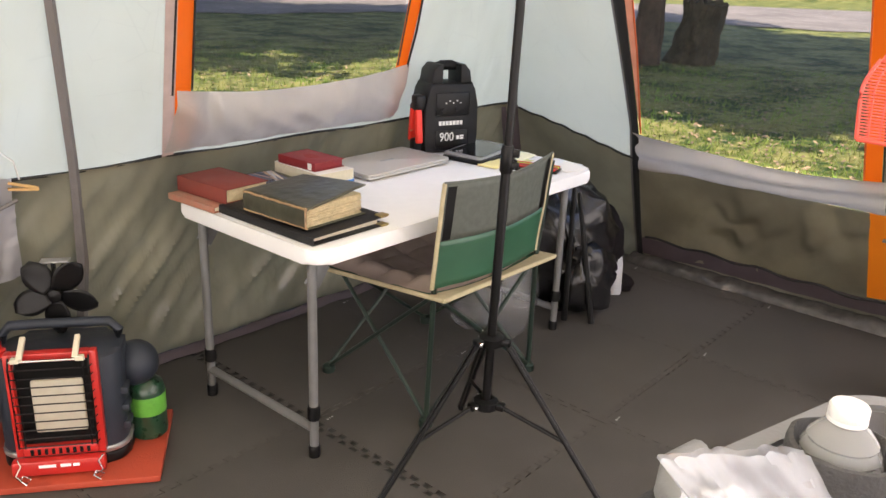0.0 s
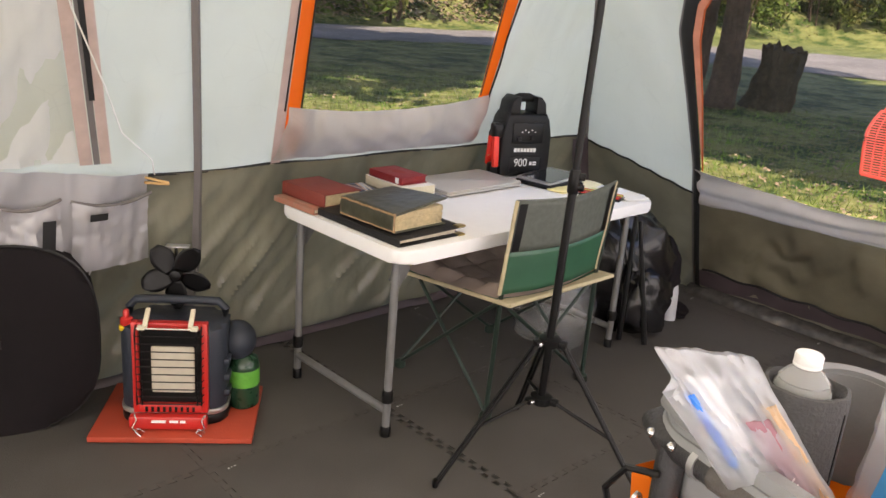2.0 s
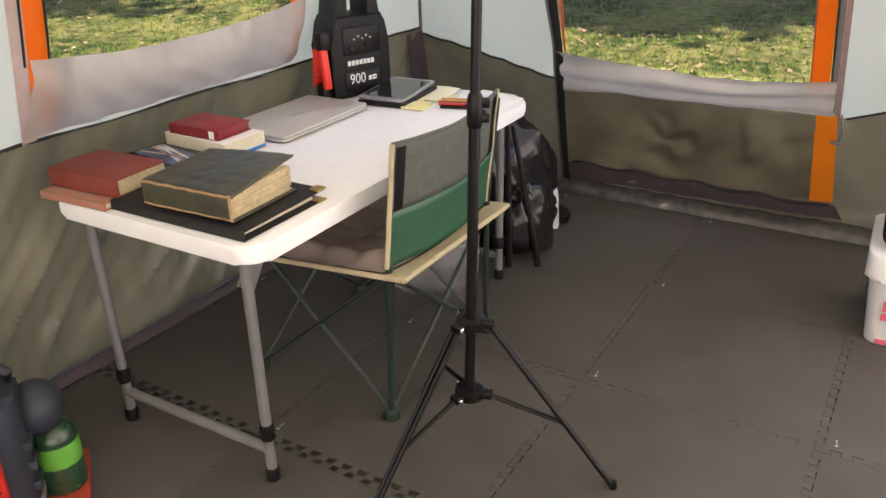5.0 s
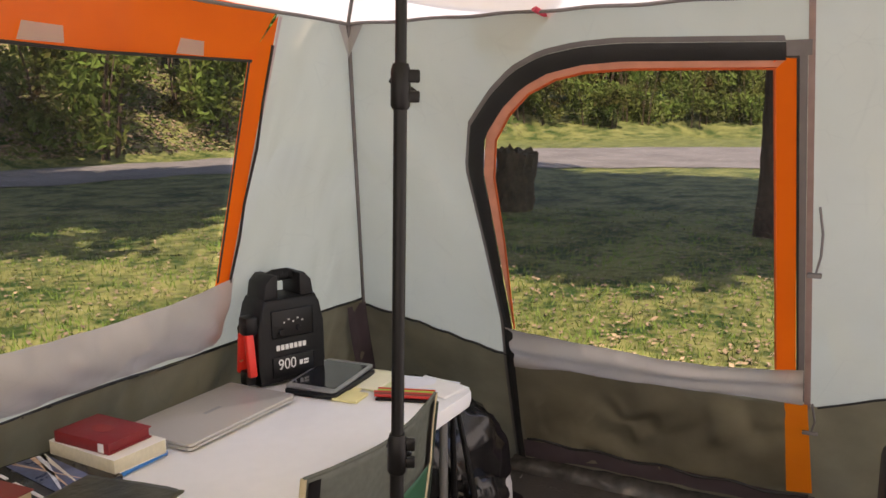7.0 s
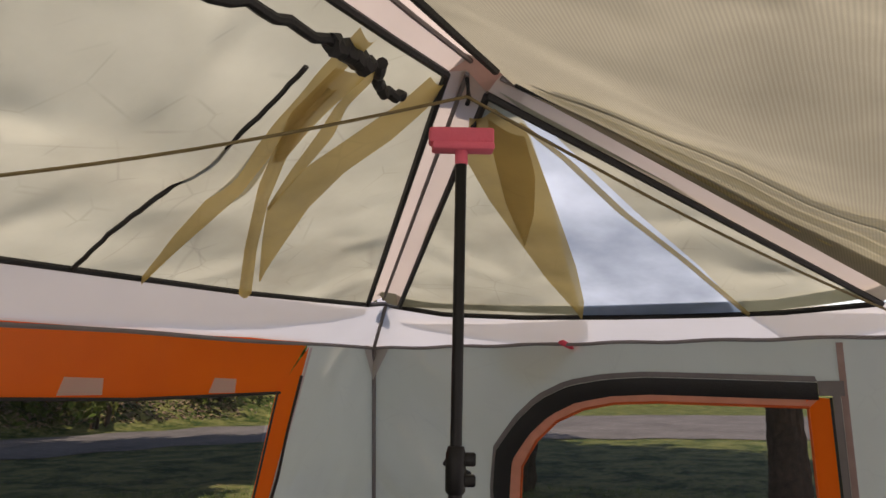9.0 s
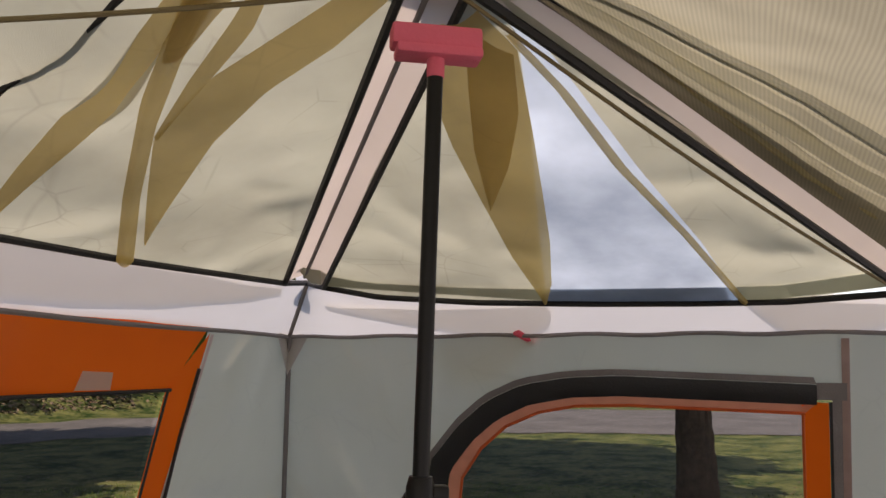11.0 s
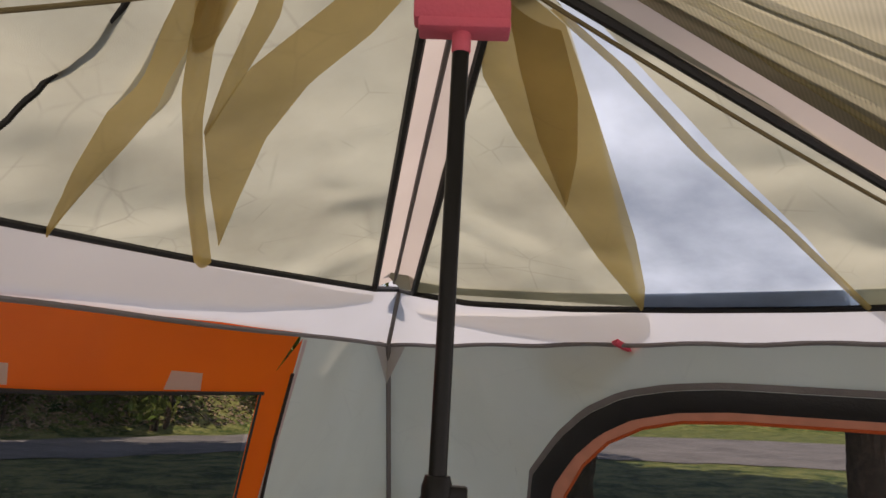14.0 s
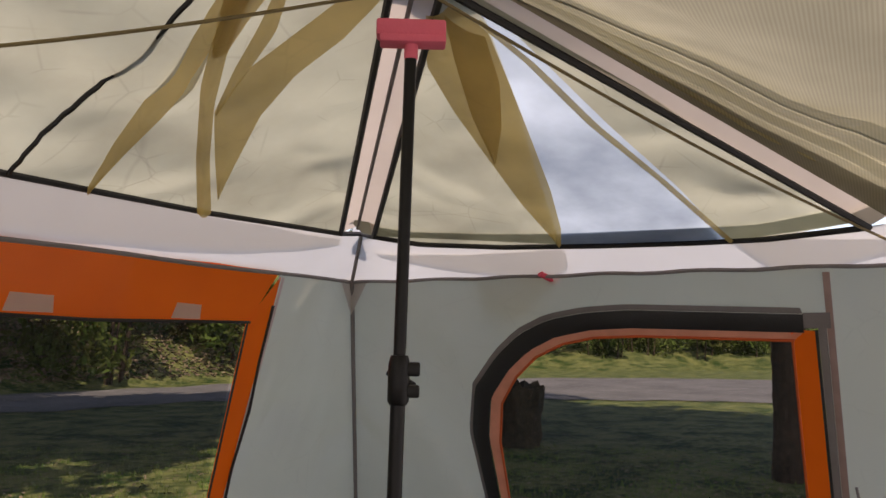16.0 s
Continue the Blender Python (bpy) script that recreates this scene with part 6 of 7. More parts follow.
tube(bm, [(-half_w(0), 0, -0.066), (0, -0.004, -0.070), (half_w(0), 0, -0.066)], 0.003, 6)
part("lower_edge", bm, SW, sw)
for k in range(25):
    v = 0.03 + 0.70 * k / 24
    w = half_w(v)
    bm = bmesh.new()
    tube(bm, [(-w, 0, -0.066 + 0.132 * v), (0, -0.004, -0.068 + 0.132 * v), (w, 0, -0.066 + 0.132 * v)], 0.0012, 5)
    part("crossbar", bm, SW, sw)
for j in range(9):
    u = -1 + 0.25 * j
    bm = bmesh.new()
    tube(bm, [(u * half_w(v / 12 * 0.75), -0.002 * (1 - u * u), -0.066 + 0.132 * v / 12 * 0.75) for v in range(13)], 0.0013 if abs(u) < 1 else 0.0026, 5)
    part("rib", bm, SW, sw)
bm = bmesh.new()
prism(bm, [(-half_w(0.74), 0.030), (half_w(0.74), 0.030), (half_w(0.80), 0.040), (0.024, 0.066), (-0.024, 0.066), (-half_w(0.80), 0.040)], -0.0025, 0.0025, 0.001, pose(0, 0, 0, 90, 0, 0))
part("neck", bm, SW, sw)
bm = bmesh.new()
tube(bm, [(-0.020, 0, 0.064), (0.012, 0, 0.095), (0.010, 0, 0.105), (0.022, 0, 0.20), (0.03, 0, 0.60)], 0.0013, 5)
tube(bm, [(0.022, 0, 0.064), (0.016, 0, 0.085), (0.024, 0, 0.098), (0.022, 0, 0.20)], 0.0013, 5)
part("string", bm, mat("white string", (0.7, 0.7, 0.66), 0.8), sw)

# cart with a grey tub, zip bags and bottle
CART = mat("black cart frame", (0.030, 0.030, 0.032), 0.45, vary=0.3, bump=0.3, bump_scale=300)
OFAB = cloth("orange cart fabric", (0.80, 0.16, 0.01), 0.2, 0.1, 8, 0.03, wrinkle=0.6)
cart = thing("folding_cart", "black tube folding cart with orange fabric sides", "cart", at=(0, 0, 0))
TURN_C = Matrix.Translation((-0.680, -1.188, 0)) @ pose(0, 0, 0, 0, 0, -15) @ Matrix.Translation((0.725, 1.285, 0))
cart.matrix_basis = TURN_C
CX0, CX1, CY0, CY1, CZ = -0.725, -0.40, -1.80, -1.285, 0.878
bm = bmesh.new()
tube(bm, [(CX0 + 0.05, CY1, CZ), (CX0 + 0.012, CY1 - 0.004, CZ), (CX0, CY1 - 0.03, CZ), (CX0, CY0, CZ), (CX1, CY0, CZ), (CX1, CY1, CZ), (CX0 + 0.05, CY1, CZ)], 0.0155, 14)
fr = part("top_frame", bm, CART, cart)
for y in (CY1 - 0.16, CY1 - 0.33):
    bm = bmesh.new()
    tube(bm, [(CX0, y - 0.055, CZ), (CX0, y + 0.055, CZ)], 0.0165, 14)
    part("grip", bm, FOAM, fr, "dark foam grip")
for k in range(2):
    bm = bmesh.new()
    bmesh.ops.create_uvsphere(bm, u_segments=10, v_segments=6, radius=0.0055, matrix=Matrix.Translation((CX0 - 0.0145, CY1 - 0.026 - 0.030 * k, CZ + 0.006)))
    part("rivet", bm, CHROME, fr)
for x in (CX0, CX1):
    for y in (CY0, CY1 - 0.045):
        bm = bmesh.new()
        tube(bm, [(x, y, CZ), (x, y, 0.08)], 0.016, 12)
        lg = part("leg", bm, CART, cart)
        bm = bmesh.new()
        lathe(bm, [(0.02, -0.016), (0.048, -0.014), (0.05, 0.0), (0.048, 0.014), (0.02, 0.016)], 18, Matrix.Translation((x, y, 0.05)) @ pose(0, 0, 0, 90, 0, 90))
        part("wheel", bm, BLACK, lg)
bm = bmesh.new()
for a, b_ in (((CX0, CY0), (CX0, CY1)), ((CX0, CY1), (CX1, CY1)), ((CX1, CY1), (CX1, CY0)), ((CX1, CY0), (CX0, CY0))):
    sheet(bm, lambda u, v: Vector((a[0] + (b_[0] - a[0]) * u, a[1] + (b_[1] - a[1]) * u, 0.40 + (CZ - 0.455) * v)) + Vector((0.004 * math.sin(30 * u), 0.004 * math.sin(20 * v), 0)), 12, 8)
sheet(bm, lambda u, v: Vector((CX0 + (CX1 - CX0) * u, CY0 + (CY1 - CY0) * v, 0.40)), 4, 4)
part("side_fabric", bm, OFAB, cart, "orange fabric sides")
bm = bmesh.new()
tube(bm, [(CX0, CY1 - 0.088, CZ), (CX0, CY1 - 0.080, CZ)], 0.0175, 14)
part("ring", bm, SILVER, fr, "bright ring at the grip")
bm = bmesh.new()
tube(bm, [(CX0 - 0.018, CY1 - 0.05, CZ - 0.03), (CX0 - 0.035, CY1 - 0.02, CZ - 0.035), (CX0 - 0.042, CY1 + 0.0, CZ - 0.07), (CX0 - 0.03, CY1 - 0.01, CZ - 0.12)], 0.004, 6)
part("strap", bm, BLACK, cart, "black strap")
bm = bmesh.new()
tube(bm, [(CX0 - 0.024 + 0.008 * math.cos(6.283 * k / 12), CY1 - 0.03, CZ - 0.085 + 0.022 * math.sin(6.283 * k / 12)) for k in range(13)], 0.0025, 6, False)
part("snap_hook", bm, CHROME, cart, "bright snap hook")
GREYP = mat("grey moulded plastic", (0.22, 0.225, 0.23), 0.45, vary=0.1, bump=0.15)
bin_ = thing("grey_tub", "grey plastic tub with a moulded rim handle", "tub")
bin_.matrix_basis = TURN_C @ Matrix.Translation(((CX0 + CX1) / 2 - 0.006, (CY0 + CY1) / 2 + 0.004, 0.345))
BW, BD2 = 0.295, 0.475
bm = bmesh.new()
for off, z0, z1 in ((0.0, 0.0, 0.56),):
    a, c2 = round_rect(BW, BD2, 0.05, 6), round_rect(BW - 0.012, BD2 - 0.012, 0.045, 6)
    v0 = [bm.verts.new((x, y, z0)) for x, y in a]
    v1 = [bm.verts.new((x, y, z1)) for x, y in a]
    w0 = [bm.verts.new((x, y, z0 + 0.006)) for x, y in c2]
    w1 = [bm.verts.new((x, y, z1)) for x, y in c2]
    n = len(a)
    for p, q in ((v0, v1), (v1, w1), (w1, w0)):
        for k in range(n):
            bm.faces.new((p[k], p[(k + 1) % n], q[(k + 1) % n], q[k]))
    bm.faces.new(v0[::-1])
    bm.faces.new(w0)
part("body", bm, GREYP, bin_)


def ring_band(bm, outer, inner, z0, z1):
    """A flat-topped rim between two outlines."""
    loops = [[bm.verts.new((x, y, z)) for x, y in o] for o, z in ((outer, z0), (outer, z1 - 0.004), ([(x * 0.985, y * 0.992) for x, y in outer], z1), (inner, z1), (inner, z0))]
    n = len(outer)
    for p, q in zip(loops, loops[1:] + loops[:1]):
        for k in range(n):
            bm.faces.new((p[k], p[(k + 1) % n], q[(k + 1) % n], q[k]))
    return bm


bm = bmesh.new()
ring_band(bm, round_rect(BW + 0.030, BD2 + 0.030, 0.062, 8), round_rect(BW - 0.008, BD2 - 0.008, 0.046, 8), 0.536, 0.566)
part("rim", bm, GREYP, bin_)
bm = bmesh.new()
ring_band(bm, round_rect(BW + 0.040, BD2 + 0.040, 0.066, 8), round_rect(BW + 0.022, BD2 + 0.022, 0.058, 8), 0.524, 0.552)
part("lower_rim", bm, GREYP, bin_)
bm = bmesh.new()
tube(bm, [(-0.160, 0.140, 0.566), (-0.161, 0.150, 0.571), (-0.161, 0.195, 0.571), (-0.150, 0.228, 0.571), (-0.120, 0.249, 0.571), (-0.085, 0.254, 0.568)], 0.011, 12)
part("handle", bm, GREYP, bin_)
bm = bmesh.new()
prism(bm, round_rect(BW - 0.02, BD2 - 0.02, 0.045, 6), 0.36, 0.425, 0.01)
liner = part("liner", bm, OFAB, bin_, "orange liner")
for k in range(5):
    bm = bmesh.new()
    block(bm, 0.070, 0.132, 0.05 + 0.020 * k, 0.058 + 0.020 * k, 0.420, 0.429, 0.002)
    part("slot", bm, BLACK, liner, "black slot")
hold = thing("foam_holder", "dark grey foam tube holding a water bottle", "bottle holder", at=(-0.549, -1.298, 0.333))
bm = bmesh.new()
ring = [(0.044, 0.0), (0.045, 0.594), (0.0435, 0.601), (0.040, 0.602), (0.0375, 0.597), (0.036, 0.05)]
lathe(bm, ring, 32)
for v in bm.verts:
    v.co.x *= 1 + 0.04 * math.sin(3 * math.atan2(v.co.y, v.co.x))
    v.co.z += 0.004 * noise.noise((v.co.x * 40, v.co.y * 40, 0)) if v.co.z > 0.5 else 0
part("foam_tube", bm, mat("dark grey foam", (0.085, 0.085, 0.088), 0.9, vary=0.2, scale=60, bump=0.7, bump_scale=250), hold)
bm = bmesh.new()
tube(bm, [(-0.004, -0.0446, 0.02), (-0.003, -0.0450, 0.585)], 0.0008, 5)
part("seam", bm, BLACK, hold)
CLEARP = bpy.data.materials.new("clear bottle plastic")
CLEARP.use_nodes = True
bs = CLEARP.node_tree.nodes["Principled BSDF"]
bs.inputs["Base Color"].default_value, bs.inputs["Roughness"].default_value = (0.95, 0.96, 0.97, 1), 0.12
bs.inputs["Transmission Weight"].default_value, bs.inputs["IOR"].default_value = 0.72, 1.25
wat = thing("water_bottle", "clear plastic water bottle with white cap", "bottle", at=(-0.550, -1.294, 0.386))
wat.matrix_basis = wat.matrix_basis @ Matrix.Diagonal((1.08, 1.08, 1, 1))
bm = bmesh.new()
lathe(bm, [(0.028, 0.0), (0.033, 0.01), (0.033, 0.50), (0.034, 0.515), (0.0325, 0.522), (0.0332, 0.524), (0.0305, 0.531), (0.0312, 0.533), (0.0275, 0.541), (0.0282, 0.543), (0.0240, 0.551), (0.0247, 0.553), (0.0180, 0.562), (0.0125, 0.567), (0.0115, 0.575)], 28)
part("body", bm, CLEARP, wat)
bm = bmesh.new()
lathe(bm, [(0.0115, 0.568), (0.0140, 0.569), (0.0140, 0.571), (0.0134, 0.572), (0.0138, 0.573), (0.0138, 0.581), (0.0126, 0.583)], 28)
part("cap", bm, WHITE, wat)
FILM = cloth("clear zip bag film", (0.86, 0.90, 0.98), 0.5, 0.06, 20.0, 0.40, see=0.60, wrinkle=1.0, deep=0.03)


def slant(bm, k):
    """Leans what is in bm sideways, level tops staying level."""
    for v in bm.verts:
        v.co.x -= k * v.co.z
    return bm


def crinkle(u, v, seed):
    """Sharp creases of crumpled film."""
    return 0.009 * abs(noise.noise((u * 3 + seed, v * 4, seed))) + 0.007 * abs(noise.noise((u * 8 + 3 * v + seed, v * 9, 2 * seed))) - 0.005


def zip_bag(label, at, turn, k, w, h, seed, notch=0.0):
    """A filled, standing zip bag of clear film that leans by k."""
    t = thing("zip_bag", label, "zip bag", group="zip bags in the cart")
    t.matrix_basis = Matrix.Translation(at) @ pose(0, 0, 0, 0, 0, turn)
    for s in (-1, 1):
        bm = bmesh.new()
        sheet(bm, lambda u, v: Vector(((u - 0.5) * w * (1 + 0.03 * math.sin(7 * v)) + notch * w * max(0, 0.18 - u) * (v > 0.9), s * (0.003 + 0.032 * math.sin(math.pi * u) ** 0.7 * (1 - v) ** 0.6) + crinkle(u, v, seed + s), v * h - notch * h * 0.25 * max(0, 0.2 - u) * v + 0.006 * math.sin(3 * u + seed) * v)), 40, 52)
        part("film", slant(bm, k), FILM, t)
    bm = bmesh.new()
    sheet(bm, lambda u, v: Vector(((u - 0.42) * w * 0.80, -0.006 + crinkle(u, 0.9, seed - 1), h * (0.905 + 0.02 * v))), 30, 2)
    part("zip_strip", slant(bm, k), FILM, t, "clear zip strip")
    return t


PAPERW = mat("white packet", (0.80, 0.80, 0.80), 0.45, vary=0.08, scale=40, bump=0.5, bump_scale=60)
PINKP = mat("dusky pink packet", (0.30, 0.14, 0.17), 0.45, vary=0.2, scale=60)
z1 = zip_bag("clear zip bag of food packets leaning in the tub", (-0.581, -1.398, 0.735), -32, 0.80, 0.108, 0.287, 1, 1.0)
for nm, x0, x1, a, b_, mm, dy in (("white_packet", -0.024, 0.000, 0.185, 0.262, PAPERW, 0.004), ("white_packet", -0.026, 0.004, 0.01, 0.178, PAPERW, 0.006), ("orange_packet", 0.031, 0.045, 0.04, 0.238, mat("peach packet", (0.50, 0.34, 0.21), 0.5, vary=0.25, scale=50), -0.008), ("pink_packet", 0.004, 0.029, 0.0, 0.226, PINKP, -0.012), ("blue_packet", -0.035, -0.028, 0.175, 0.250, mat("blue packet", (0.03, 0.20, 0.66), 0.4), -0.006)):
    bm = bmesh.new()
    sheet(bm, lambda u, v: Vector((x0 + (x1 - x0) * u, dy - 0.004 * math.sin(math.pi * u) + 0.5 * crinkle(u, v * 1.5, x0 * 40), a + (b_ - a) * v)), 8, 24)
    solid(part(nm, slant(bm, 0.80), mm, z1), 0.004)
lettering("CHEDDAR & BA", 0.016, PAPERW, z1, Matrix.Translation((-0.082, -0.0235, 0.125)) @ pose(0, 0, 0, 90, 0, 0) @ pose(0, 0, 0, 0, 0, 129))
z2 = zip_bag("clear zip bag with blue stripe in the tub", (-0.522, -1.400, 0.720), -50, -0.07, 0.105, 0.262, 5)
for nm, x0, x1, mm in (("blue_stripe", -0.066, -0.048, mat("clear blue strip", (0.05, 0.35, 0.75), 0.3)), ("purple_line", -0.040, -0.037, mat("purple strip", (0.25, 0.05, 0.30), 0.3)), ("purple_line", -0.030, -0.027, mat("purple strip", (0.25, 0.05, 0.30), 0.3))):
    bm = bmesh.new()
    sheet(bm, lambda u, v: Vector((x0 + (x1 - x0) * u + 0.05 * v, -0.016 - 0.030 * (1 - v) ** 0.6, 0.03 + 0.205 * v)), 2, 10)
    part(nm, bm, mm, z2)
z3 = zip_bag("clear zip bag with packets at the back of the tub", (-0.510, -1.505, 0.720), -60, -0.14, 0.11, 0.245, 9)
bm = bmesh.new()
block(bm, -0.04, 0.035, -0.006, 0.006, 0.02, 0.18, 0.004)
part("packet", bm, mat("buff packet", (0.5, 0.42, 0.36), 0.6), z3)
jar = thing("spread_jar", "tan jar with a ribbed red screw lid in the tub", "jar", at=(-0.612, -1.455, 0.824))
bm = bmesh.new()
lathe(bm, [(0.028, 0.0), (0.033, 0.004), (0.033, 0.060), (0.029, 0.068)], 24)
part("body", bm, mat("tan jar wall", (0.45, 0.27, 0.11), 0.3, vary=0.1), jar)
bm = bmesh.new()
lathe(bm, [(0.031, 0.066), (0.032, 0.067), (0.032, 0.086), (0.030, 0.090), (0.026, 0.090), (0.024, 0.088)], 40)
for k, v in enumerate(bm.verts):
    if 0.067 <= v.co.z <= 0.086 and k % 2:
        v.co.x, v.co.y = v.co.x * 0.975, v.co.y * 0.975
part("lid", bm, RED, jar, "red screw lid")

# ---- rain fly folds, cords and marks of the roof ----


def on_roof_l(x, y, out=0.0):
    """A place on the window side of the roof."""
    return Vector((x, y, 1.73 + (2.005 - 1.73) / (-0.365 - 0.25) * (y - 0.25) + out))


fly = thing("rain_fly", "tan rain fly lying in folds on the roof", "rain fly")


def fold(to, left, right, out=0.014, material=FLY, puff=0.02, n=16):
    bm = bmesh.new()
    sheet(bm, lambda u, v: (lambda p, q: to(*p.lerp(q, u), out + puff * math.sin(math.pi * u)))(along(left, v).to_2d(), along(right, v).to_2d()), 8, n)
    return part("fold", bm, material, fly)


def two(*pts):
    return [Vector((x, y, 0)) for x, y in pts]


# three long folds and two short ones over the window side, two over the door side
fold(on_roof_l, two((0.247, 0.254), (0.197, 0.128), (0.143, -0.043), (0.123, -0.117), (0.095, -0.183), (0.070, -0.260), (0.050, -0.335)), two((0.250, 0.250), (0.223, 0.070), (0.206, -0.020), (0.177, -0.081), (0.138, -0.155), (0.110, -0.240), (0.090, -0.335)), -0.004, FLY, -0.012, 30)
fold(on_roof_l, two((0.494, 0.250), (0.351, 0.111), (0.211, -0.037), (0.156, -0.110), (0.113, -0.176), (0.090, -0.250)), two((0.523, 0.242), (0.374, 0.102), (0.262, -0.016), (0.190, -0.108), (0.138, -0.191), (0.120, -0.260)), -0.010, FLY, -0.010, 30)
fold(on_roof_l, two((0.490, 0.195), (0.384, 0.100), (0.285, 0.007), (0.248, -0.097), (0.248, -0.206), (0.247, -0.279), (0.235, -0.335)), two((0.495, 0.194), (0.435, 0.099), (0.362, -0.021), (0.328, -0.122), (0.325, -0.215), (0.303, -0.296), (0.275, -0.340)), -0.006, FLY, -0.008, 30)
fold(on_roof_l, two((0.281, 0.003), (0.228, -0.087), (0.186, -0.171), (0.155, -0.223), (0.125, -0.300)), two((0.285, -0.002), (0.246, -0.104), (0.217, -0.175), (0.171, -0.233), (0.150, -0.310)), -0.008, FLY, -0.006)
fold(on_roof_l, two((0.170, -0.098), (0.127, -0.150), (0.098, -0.188), (0.075, -0.280)), two((0.182, -0.117), (0.159, -0.174), (0.146, -0.217), (0.130, -0.300)), -0.014, FLY, -0.004)
fold(on_roof_d, two((0.375, -0.330), (0.475, -0.274), (0.596, -0.262), (0.752, -0.260), (0.907, -0.259), (1.076, -0.272)), two((0.364, -0.379), (0.429, -0.408), (0.576, -0.387), (0.713, -0.365), (0.864, -0.340), (1.016, -0.305), (1.082, -0.280)), -0.004, FLY, -0.008, 30)
fold(on_roof_d, two((0.371, -0.363), (0.467, -0.331), (0.602, -0.294), (0.738, -0.272)), two((0.428, -0.404), (0.531, -0.381), (0.642, -0.334), (0.743, -0.275)), -0.012, FLY, -0.006)
fold(on_roof_d, two((0.400, -0.398), (0.429, -0.408), (0.504, -0.437), (0.676, -0.483), (0.861, -0.555), (1.108, -0.638)), two((0.402, -0.408), (0.431, -0.421), (0.513, -0.453), (0.680, -0.500), (0.864, -0.570), (1.108, -0.652)), -0.005, FLY, -0.004, 40)


def hang(name, top, low, out, material, n=24):
    """Fly cloth that hangs outside the upright band."""
    bm = bmesh.new()
    sheet(bm, lambda u, v: along(top, u).lerp(along(low, u), v) + Vector(out), n, 4)
    return part(name, bm, material, fly)


def band_l(x, f):
    return Vector((x, 0.385 + (0.25 - 0.385) * f, EAVE + (1.728 - EAVE) * f))


def band_d(y, f):
    return Vector((1.207 + (1.09 - 1.207) * f, y, EAVE + (1.696 - EAVE) * f))


hang("hanging_edge", [band_l(0.98, 1.05), band_l(-3.0, 1.05)], [band_l(1.0, 0.92), band_l(0.75, 0.48), band_l(0.45, 0.30), band_l(0.1, 0.22), band_l(-3.0, 0.2)], (0, 0.018, 0.0), FLYPALE)
hang("hanging_edge", [band_d(0.21, 1.35), band_d(0.0, 1.1), band_d(-0.275, 1.05)], [band_d(0.21, 1.2), band_d(0.08, 0.62), band_d(-0.10, 0.15), band_d(-0.20, 0.05), band_d(-0.265, 0.40), band_d(-0.28, 0.9)], (0.018, 0, 0.0), FLYPALE)
hang("hanging_edge", [band_d(-0.645, 1.05), band_d(-0.95, 1.1)], [band_d(-0.65, 0.9), band_d(-0.72, 0.05), band_d(-0.82, 0.15), band_d(-1.0, 0.7)], (0.018, 0, 0.0), FLYPALE)
bm = bmesh.new()
sheet(bm, lambda u, v: on_door(-0.02 - 0.20 * u, EAVE - 0.004 - (0.12 - 0.05 * u) * v * math.sin(math.pi * (0.15 + 0.8 * u)), -0.02), 14, 5)
part("hanging_corner", bm, FLYPALE, fly, "fly corner seen through the wall")
bm = bmesh.new()
tube(bm, [band_d(-0.185, 0.12) + Vector((-0.004, 0, 0)), band_d(-0.20, -0.05) + Vector((0.0, 0, 0)), band_d(-0.215, -0.16)], 0.009, 8)
part("tie", bm, mat("faded red tie", (0.6, 0.05, 0.09), 0.6), fly, "faded red tie")

GUY = mat("olive cord", (0.16, 0.12, 0.05), 0.7)
cd = thing("guy_cord", "olive cord strung beneath the tent roof", "cord")
hubp = Vector((0.285, -0.37, 1.965))
for far in (Vector((-0.36, 0.25, 1.740)), Vector((1.19, -1.0, 1.645))):
    bm = bmesh.new()
    tube(bm, [hubp.lerp(far, k / 16) + Vector((0, 0, -0.02 * math.sin(math.pi * k / 16))) for k in range(17)], 0.0026, 6)
    part("line", bm, GUY, cd)
bm = bmesh.new()
tube(bm, [hubp + Vector((0, 0, 0.03)), hubp + Vector((0.006, 0, 0.0)), hubp + Vector((0, 0, -0.012))], 0.004, 6)
part("hook", bm, BLACK, cd, "black hook below the hub")
sl = thing("roof_strap", "black gathered strap hanging from the roof ridge", "strap")
for pts, r in (([(-0.26, -0.25), (-0.183, -0.268), (-0.106, -0.293), (-0.02, -0.299), (0.044, -0.305)], 0.0075), ([(0.030, -0.303), (0.07, -0.306), (0.121, -0.302)], 0.0145), ([(0.130, -0.318), (0.155, -0.293), (0.189, -0.282), (0.231, -0.291)], 0.0085)):
    pts = [on_roof_l(x, y, -0.012) for x, y in pts]
    bm = bmesh.new()
    v = [Vector(p) for p in pts]
    tube(bm, [along(v, k / 14) + Vector((0, 0, 0.004 * math.sin(k * 2))) for k in range(15)], r, 8)
    part("loop", bm, BLACK_TAPE, sl)
bm = bmesh.new()
tube(bm, [along([on_roof_l(x, y, -0.007) for x, y in ((0.045, -0.255), (0.068, -0.170), (0.083, -0.083), (0.083, 0.018), (0.086, 0.142), (0.105, 0.25))], k / 30) + Vector((0.0012 * math.sin(k * 2.3), 0, 0)) for k in range(31)], 0.0040, 6)
seam = part("seam", bm, BLACK_TAPE, roof, "dark seam across the roof net")
